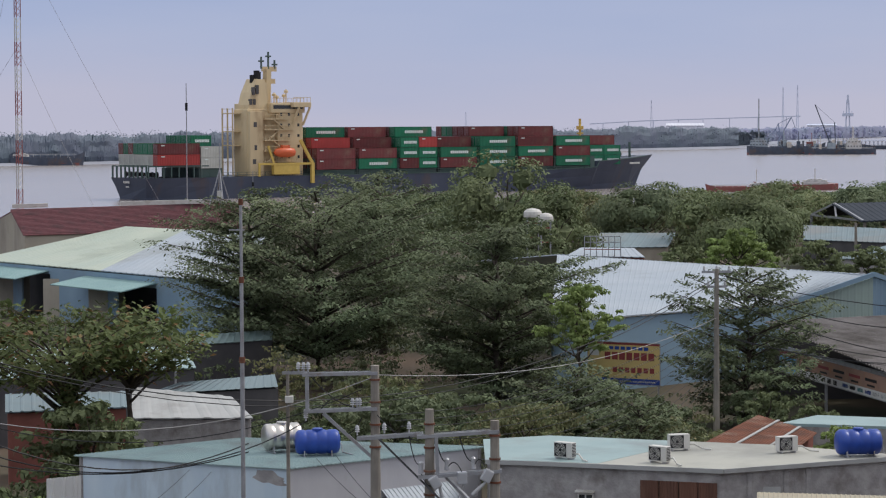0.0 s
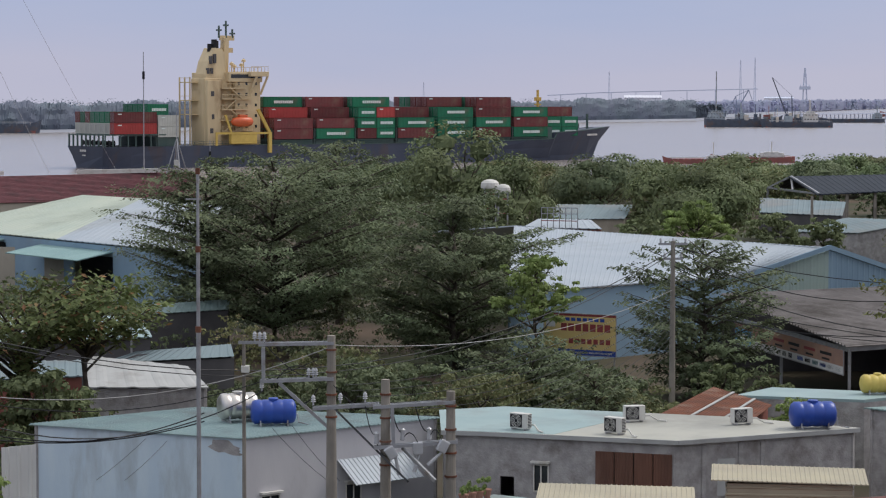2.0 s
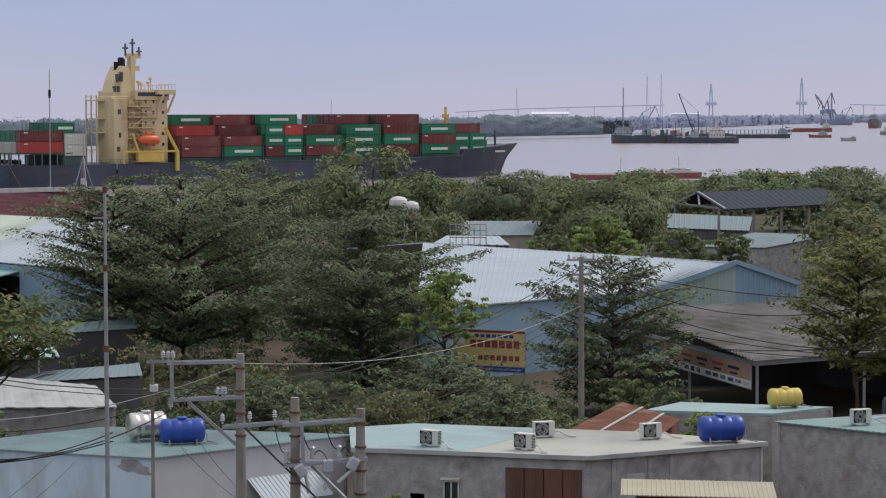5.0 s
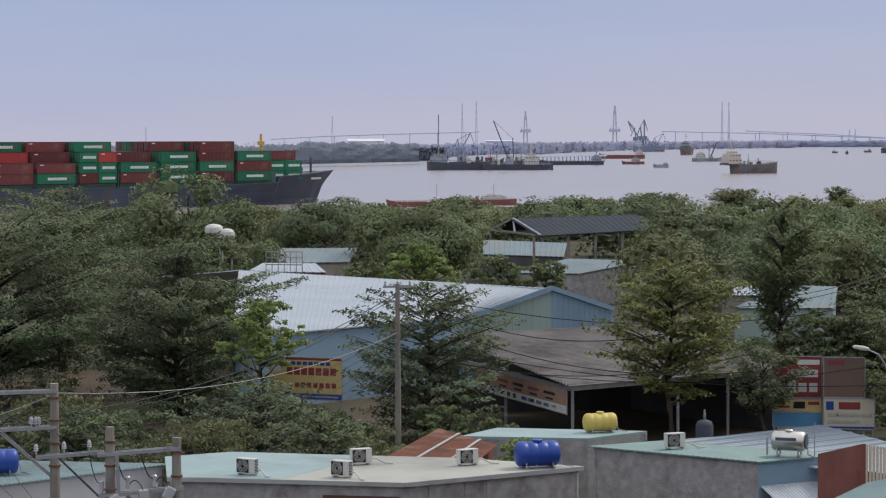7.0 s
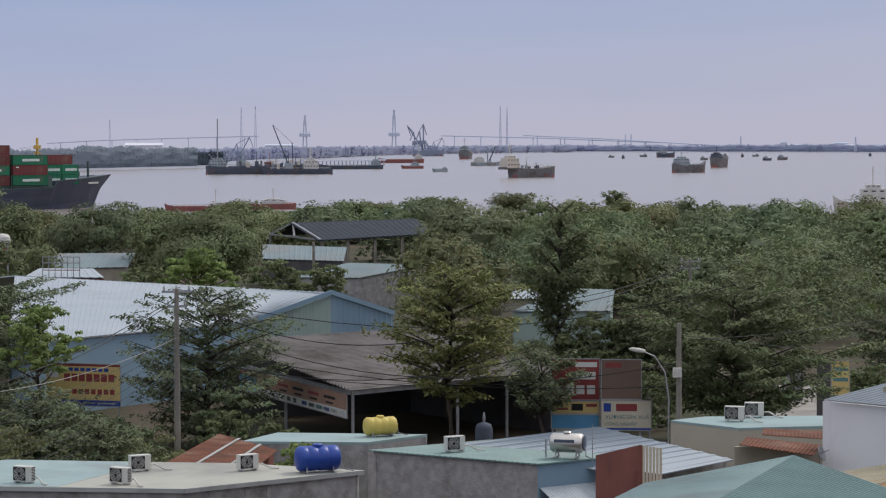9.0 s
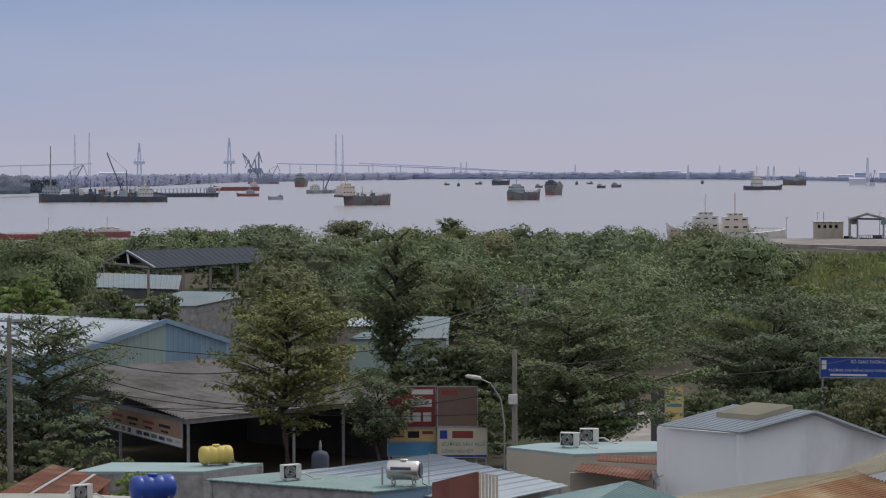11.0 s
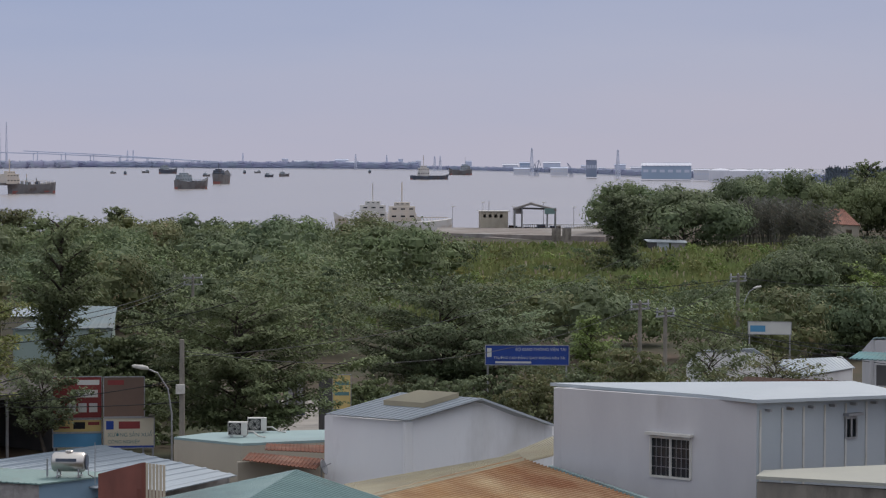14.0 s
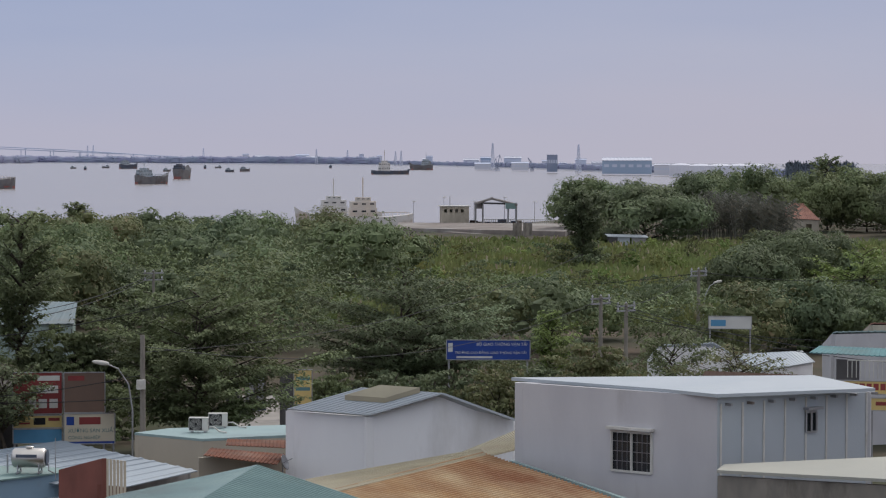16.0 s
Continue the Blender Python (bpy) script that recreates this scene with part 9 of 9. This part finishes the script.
# blue college banner
zb = lambda y: (67.21, 134.10, 5.29)[2] + (620 - y) * 150 / 4265
_, bars, words = board("banner", "long blue banner with white lettering", (64.84, 135.26, 5.29), (69.50, 132.93, 5.31), zb(637), zb(602), M["s_blue"])
words("BỘ GIAO THÔNG VẬN TẢI", 0.36, 0.72, 0.26, M["s_white"])
words("TRƯỜNG CAO ĐẲNG GIAO THÔNG VẬN TẢI", 0.1, 0.3, 0.215, M["s_white"])
bars([(0.02, 0.075, 0.4, 0.85)], M["s_white"])
bars([(0.12, 0.55, 0.08, 0.18)], M["s_white"])
# yellow shop sign by the road
zy = lambda y: (68.27, 96.24, 6.32)[2] + (684 - y) * 118 / 4265
_, bars, words = board("shop_sign", "yellow shop board with red letters", (67.08, 97.08, 6.30), (70.44, 94.67, 6.38), zy(697), zy(674), M["s_yellow"])
for k in range(9):
    bars([(0.2 + 0.08 * k, 0.26 + 0.08 * k, 0.3, 0.8)], M["s_red"])
bars([(0.03, 0.13, 0.35, 0.75)], M["s_red"])
_, bars, words = board("shop_sign", "small yellow shop board", (68.13, 95.12, 5.86), (70.27, 93.54, 5.91), zy(722), zy(700), M["s_yellow"])
bars([(0.1, 0.9, 0.4, 0.7)], M["s_red"])
_, bars, words = board("hoarding", "small white hoarding above the trees", (97.57, 157.18, 4.74), (100.32, 155.44, 4.77), (98.88, 156.36, 4.23)[2], (98.87, 156.36, 5.19)[2], M["s_white"])
bars([(0.05, 0.4, 0.2, 0.7)], M["s_sky"])
_, bars, words = board("shop_sign", "yellow board by the yard", (54.65, 135.39, 3.55), (55.66, 134.97, 3.55), (55.12, 135.19, 2.31)[2], (55.12, 135.19, 4.41)[2], M["s_yellow"])
bars([(0.1, 0.9, 0.7, 0.8), (0.1, 0.9, 0.4, 0.5)], M["dark_teal"])

# ---- roofs behind and beside the trees ----


def lean_roof(label, q, mroof, mwall, pitch=0.5, base=1.5, name="shed", wl_=True):
    """A shed with one ribbed roof plane; q: two front and two back corners."""
    ob = thing(name, label, "shed", (q[0][0], q[0][1], base))
    sheet("roof", *q, M[mroof], ob, pitch, 0.03, 0.06, over=0.1)
    if wl_:
        dn_ = Vector((0, 0.1, -0.12))
        back_wall([Vector(q[0]) + dn_, Vector(q[1]) + dn_, Vector(q[2]) + dn_, Vector(q[3]) + dn_, Vector(q[0]) + dn_], M[mwall], ob, base)
    return ob


# dark walls below these roofs stand for the shade of open sheds
s_ = lean_roof("wide open shed with a pale teal steel roof", ((-22.25, 119.34, 5.00), (-12.95, 124.63, 5.00), (-14.07, 130.44, 5.50), (-24.54, 131.73, 5.50)), "pale_teal", "shade_and_dark")
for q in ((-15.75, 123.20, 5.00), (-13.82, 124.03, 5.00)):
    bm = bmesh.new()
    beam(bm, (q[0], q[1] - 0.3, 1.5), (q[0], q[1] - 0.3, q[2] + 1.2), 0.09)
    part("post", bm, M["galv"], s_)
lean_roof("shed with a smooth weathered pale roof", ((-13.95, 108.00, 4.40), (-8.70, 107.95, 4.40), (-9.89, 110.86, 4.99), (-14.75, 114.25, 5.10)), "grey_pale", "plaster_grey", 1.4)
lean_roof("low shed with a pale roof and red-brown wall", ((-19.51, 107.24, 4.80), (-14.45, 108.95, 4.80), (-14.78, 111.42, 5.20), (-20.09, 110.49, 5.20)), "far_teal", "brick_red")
lean_roof("long teal steel roof of an open stall", ((-14.07, 114.16, 4.80), (-8.09, 117.10, 4.80), (-8.52, 118.59, 5.20), (-12.67, 115.14, 5.20)), "far_teal", "shade_and_dark")
lean_roof("shed with a pale steel roof in the trees", ((-15.21, 142.11, 4.60), (-10.44, 145.59, 4.60), (-10.53, 146.95, 5.00), (-14.95, 142.88, 5.00)), "pale_teal", "shade_and_dark")
cv = thing("tarpaulin", "white canvas sheet hung beside the blue wall", "tarpaulin", (-13.20, 82.96, 4.69))
c0_, c1_ = (-14.09, 84.84, 5.05), (-12.90, 85.03, 5.13)
sheet("cloth", (c0_[0], c0_[1], 1.5), (c1_[0], c1_[1], 1.5), c1_, c0_, M["s_white"], cv, 0.35, 0.05, 0.02)
# teal roofs towards the river
lean_roof("teal roofed shed behind the warehouse", ((13.75, 233.95, 5.50), (21.87, 235.07, 5.50), (23.39, 242.25, 6.50), (15.74, 243.31, 6.50)), "far_teal", "plaster_cream", 0.8)
lean_roof("pale roofed shed behind the warehouse", ((10.62, 205.35, 6.30), (16.94, 202.78, 6.30), (16.33, 207.12, 6.80), (12.02, 208.64, 6.80)), "white_roof", "brick_red", 0.8)
# its walls too are coloured as shade
lean_roof("dark teal roofed shed near the river", ((38.79, 258.56, 5.00), (46.22, 251.26, 5.00), (48.38, 260.99, 6.00), (40.66, 271.06, 6.00)), "far_teal", "shade_and_dark", 0.8)
lean_roof("blue-grey roofed shed near the river", ((37.15, 229.35, 4.60), (43.22, 226.63, 4.60), (50.34, 229.36, 5.60), (43.62, 234.66, 5.60)), "far_teal", "plaster_grey", 0.8)
lean_roof("teal walled shed among the trees", ((47.51, 184.00, 4.20), (54.27, 179.91, 4.40), (57.39, 189.50, 5.40), (53.97, 192.44, 5.40)), "far_teal", "steel_green", 0.8)
lean_roof("pale roofed shed among the trees", ((48.24, 190.47, 4.80), (51.19, 189.22, 4.80), (51.98, 192.15, 5.30), (49.18, 194.21, 5.30)), "white_roof", "plaster_cream", 0.8)
for q, r_ in (((8.25, 221.0, 9.35), 0.85), ((9.4, 220.0, 8.95), 0.7)):
    rt = thing("roof_tank", "white domed water tank on a braced stand", "water tank", (q[0], q[1], 1.5))
    bm = bmesh.new()
    lathe(bm, [(r_ * 0.98, -0.35), (r_, -0.1), (r_ * 0.95, 0.15), (r_ * 0.7, 0.36), (r_ * 0.2, 0.46)], Matrix.Translation(q), 18)
    part("shell", bm, M["white_paint"], rt)
    for cx, cy in ((-0.6, -0.6), (0.6, -0.6), (0.6, 0.6), (-0.6, 0.6)):
        bm = bmesh.new()
        beam(bm, (q[0] + cx * r_, q[1] + cy * r_, 1.45), (q[0] + cx * r_, q[1] + cy * r_, q[2] - 0.34), 0.12)
        part("leg", bm, M["galv"], rt)
    bm = bmesh.new()
    for zq in (q[2] - 2.2, q[2] - 0.9):
        for (ax, ay), (bx, by) in (((-0.6, -0.6), (0.6, -0.6)), ((0.6, -0.6), (0.6, 0.6)), ((0.6, 0.6), (-0.6, 0.6)), ((-0.6, 0.6), (-0.6, -0.6))):
            beam(bm, (q[0] + ax * r_, q[1] + ay * r_, zq), (q[0] + bx * r_, q[1] + by * r_, zq), 0.08)
    part("brace", bm, M["red_mast"], rt)
# rusty railing on the roof behind the warehouse
rl = thing("roof_railing", "rusty red and grey railing on a low roof", "railing", (14.2, 203.6, 6.3))
for z_ in (6.9, 7.5, 8.0):
    bm = bmesh.new()
    beam(bm, (12.0, 204.2, z_), (15.0, 203.2, z_), 0.07)
    part("rail", bm, M["red_mast"] if z_ < 7 else M["galv"], rl)
for k in range(7):
    bm = bmesh.new()
    beam(bm, (12.0 + 0.5 * k, 204.2 - k / 6, 6.2), (12.0 + 0.5 * k, 204.2 - k / 6, 8.0), 0.07)
    part("baluster", bm, M["galv"], rl)
# houses on the right beyond the tall white one
k0 = ((77.59, 112.56, 7.00), (81.31, 108.29, 7.00), (81.94, 109.14, 7.80), (76.27, 109.78, 7.80))
hs = lean_roof("grey house with a teal steel roof and balcony", k0, "pale_teal", "plaster_lilac", 0.4, name="house")
sheet("awning", (71.93, 105.88, 7.12), (74.52, 101.60, 7.12), (76.29, 104.02, 7.29), (74.06, 108.06, 7.25), M["dark_teal"], hs, 0.3, 0.03, 0.05)
bm = bmesh.new()
a_, b_ = Vector((72.43, 103.10, 6.02)), Vector((74.16, 100.62, 6.05))
for k in range(14):
    p_ = a_.lerp(b_, k / 13)
    beam(bm, p_, p_ + Vector((0, 0, 0.9)), 0.03)
beam(bm, a_ + Vector((0, 0, 0.9)), b_ + Vector((0, 0, 0.9)), 0.05)
part("balcony_rail", bm, M["white_paint"], hs)
wall("door", (72.81, 104.67, 6.83), (73.59, 103.75, 6.81), 1.5, M["shade_and_dark"], hs, 0.1)
lean_roof("white roofed shed beside the road", ((77.95, 119.82, 4.80), (84.40, 123.74, 4.80), (83.95, 124.31, 5.40), (78.75, 123.87, 5.40)), "white_roof", "plaster_white", 0.4)
lean_roof("white roofed shed among the trees", ((79.26, 134.84, 4.40), (85.25, 134.11, 4.40), (83.50, 134.09, 5.20), (79.50, 133.83, 5.20)), "white_roof", "plaster_white", 0.4)
lean_roof("brown roofed house behind the tall white one", ((57.59, 93.43, 7.20), (61.19, 89.47, 7.20), (61.10, 89.56, 7.60), (57.89, 93.43, 7.60)), "brown_flat", "plaster_cream", 0.4, name="house")
lean_roof("orange roofed house at the road's end", ((81.74, 114.72, 7.40), (84.28, 111.20, 7.40), (82.88, 109.36, 8.20), (79.00, 110.08, 8.20)), "tile_orange", "plaster_cream", 0.4, name="house")
# yard gate beside the road
gt = thing("yard_gate", "dark steel yard gate between brick pillars", "gate", (52.49, 134.56, 1.50))
for q in ((48.40, 129.23, 2.55), (51.26, 128.13, 2.53)):
    bm = bmesh.new()
    box(bm, q[0] - 0.3, q[1] - 0.3, 1.45, q[0] + 0.3, q[1] + 0.3, (48.40, 129.23, 5.14)[2], 0.03)
    part("pillar", bm, M["shade_and_dark"], gt, "dark gate pillar")
for k, q in enumerate(((53.63, 140.09, 2.48), (54.25, 139.85, 2.47))):
    bm = bmesh.new()
    box(bm, q[0] - 0.32, q[1] - 0.04, 1.5, q[0] + 0.32, q[1] + 0.04, 4.2, 0.02)
    part("gate_leaf", bm, M["v_dark"], gt)
    bm = bmesh.new()
    box(bm, q[0] - 0.2, q[1] - 0.06, 2.2, q[0] + 0.2, q[1] - 0.042, 3.8)
    part("gate_panel", bm, M["galv"], gt)
slab("yard", [(47.08, 127.24, 1.53), (51.50, 126.74, 1.53), (61.00, 147.13, 1.53), (55.89, 149.43, 1.53)], 0.08, M["paving"], None, kind="structure")
# bushes
tree((16.05, 96.68, 5.57), 3.6, 0.3, "bush", "light", 3200, 0.16, 41, "leafy green bush behind a blue tank", "bush")
tree((16.52, 95.58, 5.79), 3.0, 0.3, "bush", "mid", 2600, 0.16, 42, "leafy green bush behind a blue tank", "bush")
tree((15.82, 116.93, 4.53), 4.2, 0.3, "bush", "mid", 3600, 0.2, 43, "green bush beside the workshop", "bush")
tree((17.67, 114.65, 4.36), 3.2, 0.3, "bush", "mid", 2600, 0.2, 44, "green bush beside the workshop", "bush")
tree((9.06, 111.63, 5.0), 5.5, 0.3, "tier", "dark", 5000, 0.2, 45, "low olive tree below the cables")
tree((-0.39, 105.00, 4.56), 6, 0.3, "bush", "dark", 5200, 0.2, 46, "dark green bush behind the houses", "bush")
tree((-2.58, 114.97, 4.6), 6, 0.3, "bush", "dark", 5200, 0.2, 47, "green bush below the trees", "bush")
tree((6.73, 121.81, 5.48), 7, 0.4, "tier", "dark", 8000, 0.2, 48, "low dark tree with flat tiers")
tree((-13.69, 78.82, 5.89), 3, 0.2, "bush", "light", 2200, 0.16, 49, "light green bush beside a wall", "bush")
tree((32.91, 121.63, 7.07), 4.4, 2.2, "open", "dark", 3600, 0.2, 51, "slim tree beside the red shop boards")
tree((43.32, 143.61, 7.33), 7, 1.0, "bush", "mid", 6000, 0.26, 52, "green tree behind the workshop")
tree((79.12, 148.20, 6.81), 4.0, 1.5, "column", "light", 2600, 0.24, 53, "small light green tree beside the banner")
tree((68.10, 122.32, 6.87), 8.5, 0.6, "bush", "olive", 8000, 0.22, 54, "olive tree behind the white house")
tree((77.21, 128.61, 6.78), 5.0, 0.6, "open", "mid", 3600, 0.22, 55, "feathery green tree beside the road")
tree((74.03, 116.46, 6.87), 7, 0.6, "tier", "olive", 5200, 0.2, 56, "feathery olive tree with flat tiers")
tree((111.90, 165.76, 5.42), 9, 0.6, "bush", "mid", 7000, 0.3, 57, "bright green bushy tree")
tree((124.70, 175.14, 9.80), 11, 0.6, "tier", "light", 12000, 0.28, 58, "tall light green tree with flat tiers")
tree((173.2, 258.6, 8.5), 13, 0.6, "round", "dark", 7000, 0.36, 59, "dark round tree beyond the reeds")
tree((295.2, 428.1, 17.5), 9, 8, "open", "mid", 2600, 0.55, 60, "thin tall tree on the skyline")
tree((296.2, 415.2, 14.6), 20, 2, "round", "mid", 9000, 0.6, 61, "tall leafy tree on the far side")
tree((121.9, 401.9, 9.2), 4.5, 5.5, "open", "mid", 1500, 0.4, 62, "small-headed tree above the woods")
tree((91.7, 409.9, 8.2), 10, 5.2, "tier", "mid", 4500, 0.42, 63, "flat-topped tree by the river")
tree((79.2, 402.3, 7.5), 9, 5.0, "tier", "olive", 4000, 0.42, 64, "flat-topped tree by the river")
tree((103.7, 401.8, 9.0), 9, 5.2, "tier", "olive", 4000, 0.42, 65, "flat-topped tree by the river")
tree((69.9, 398.9, 7.0), 8, 4.5, "tier", "mid", 3500, 0.42, 66, "flat-topped tree by the river")
tree((61.8, 395.2, 6.2), 12, 4.5, "tier", "olive", 4500, 0.42, 67, "flat-topped tree by the river")
tree((18.71, 187.07, 8.25), 8, 2, "bush", "mid", 5000, 0.3, 68, "green tree behind the warehouse roof")
tree((32.61, 207.45, 7.56), 7, 2, "bush", "mid", 5000, 0.3, 69, "green tree between the roofs")
tree((32.99, 187.11, 8.29), 6, 2, "bush", "mid", 4000, 0.3, 70, "green tree between the roofs")
for k, x_ in enumerate(np.linspace(0, 1, 10)):
    a_, b_ = Vector((-9.14, 115.64, 4.09)), Vector((11.08, 113.46, 4.67))
    q = a_.lerp(b_, float(x_))
    tree((q.x + (k % 3) * 0.8, q.y + (k * 7 % 5) * 2.5, q.z + (k * 5 % 4) * 0.4 - (0.5 if k < 6 else 1.3)), 6.2 + (k % 3), 0.2, "bush", ("dark", "dark", "olive")[k % 3], 4200, 0.2, 80 + k, "tangled green bush beside the road", "bush")
tree((61.68, 127.90, 5.27), 5, 0.2, "bush", "dark", 3600, 0.22, 95, "dark bush below the banner", "bush")
tree((63.18, 124.94, 5.32), 5.5, 0.2, "bush", "olive", 3600, 0.22, 96, "olive bush below the banner", "bush")
tree((66.62, 126.54, 5.20), 5.5, 0.2, "bush", "dark", 3600, 0.22, 97, "dark bush behind the white house", "bush")
tree((60.31, 132.96, 4.58), 7, 0.2, "bush", "dark", 4200, 0.22, 98, "dark bush beside the yard", "bush")
tree((58.09, 138.29, 4.05), 5, 0.2, "bush", "mid", 3000, 0.22, 99, "green bush beside the yard", "bush")
for q, k in (((44.14, 143.36, 6.53), 0), ((41.51, 144.14, 5.63), 1), ((40.62, 128.74, 5.13), 2), ((35.34, 143.72, 6.61), 3)):
    tree(q, 6, 0.2, "bush", ("mid", "dark")[k % 2], 4200, 0.22, 105 + k, "leafy bush behind the workshop", "bush")
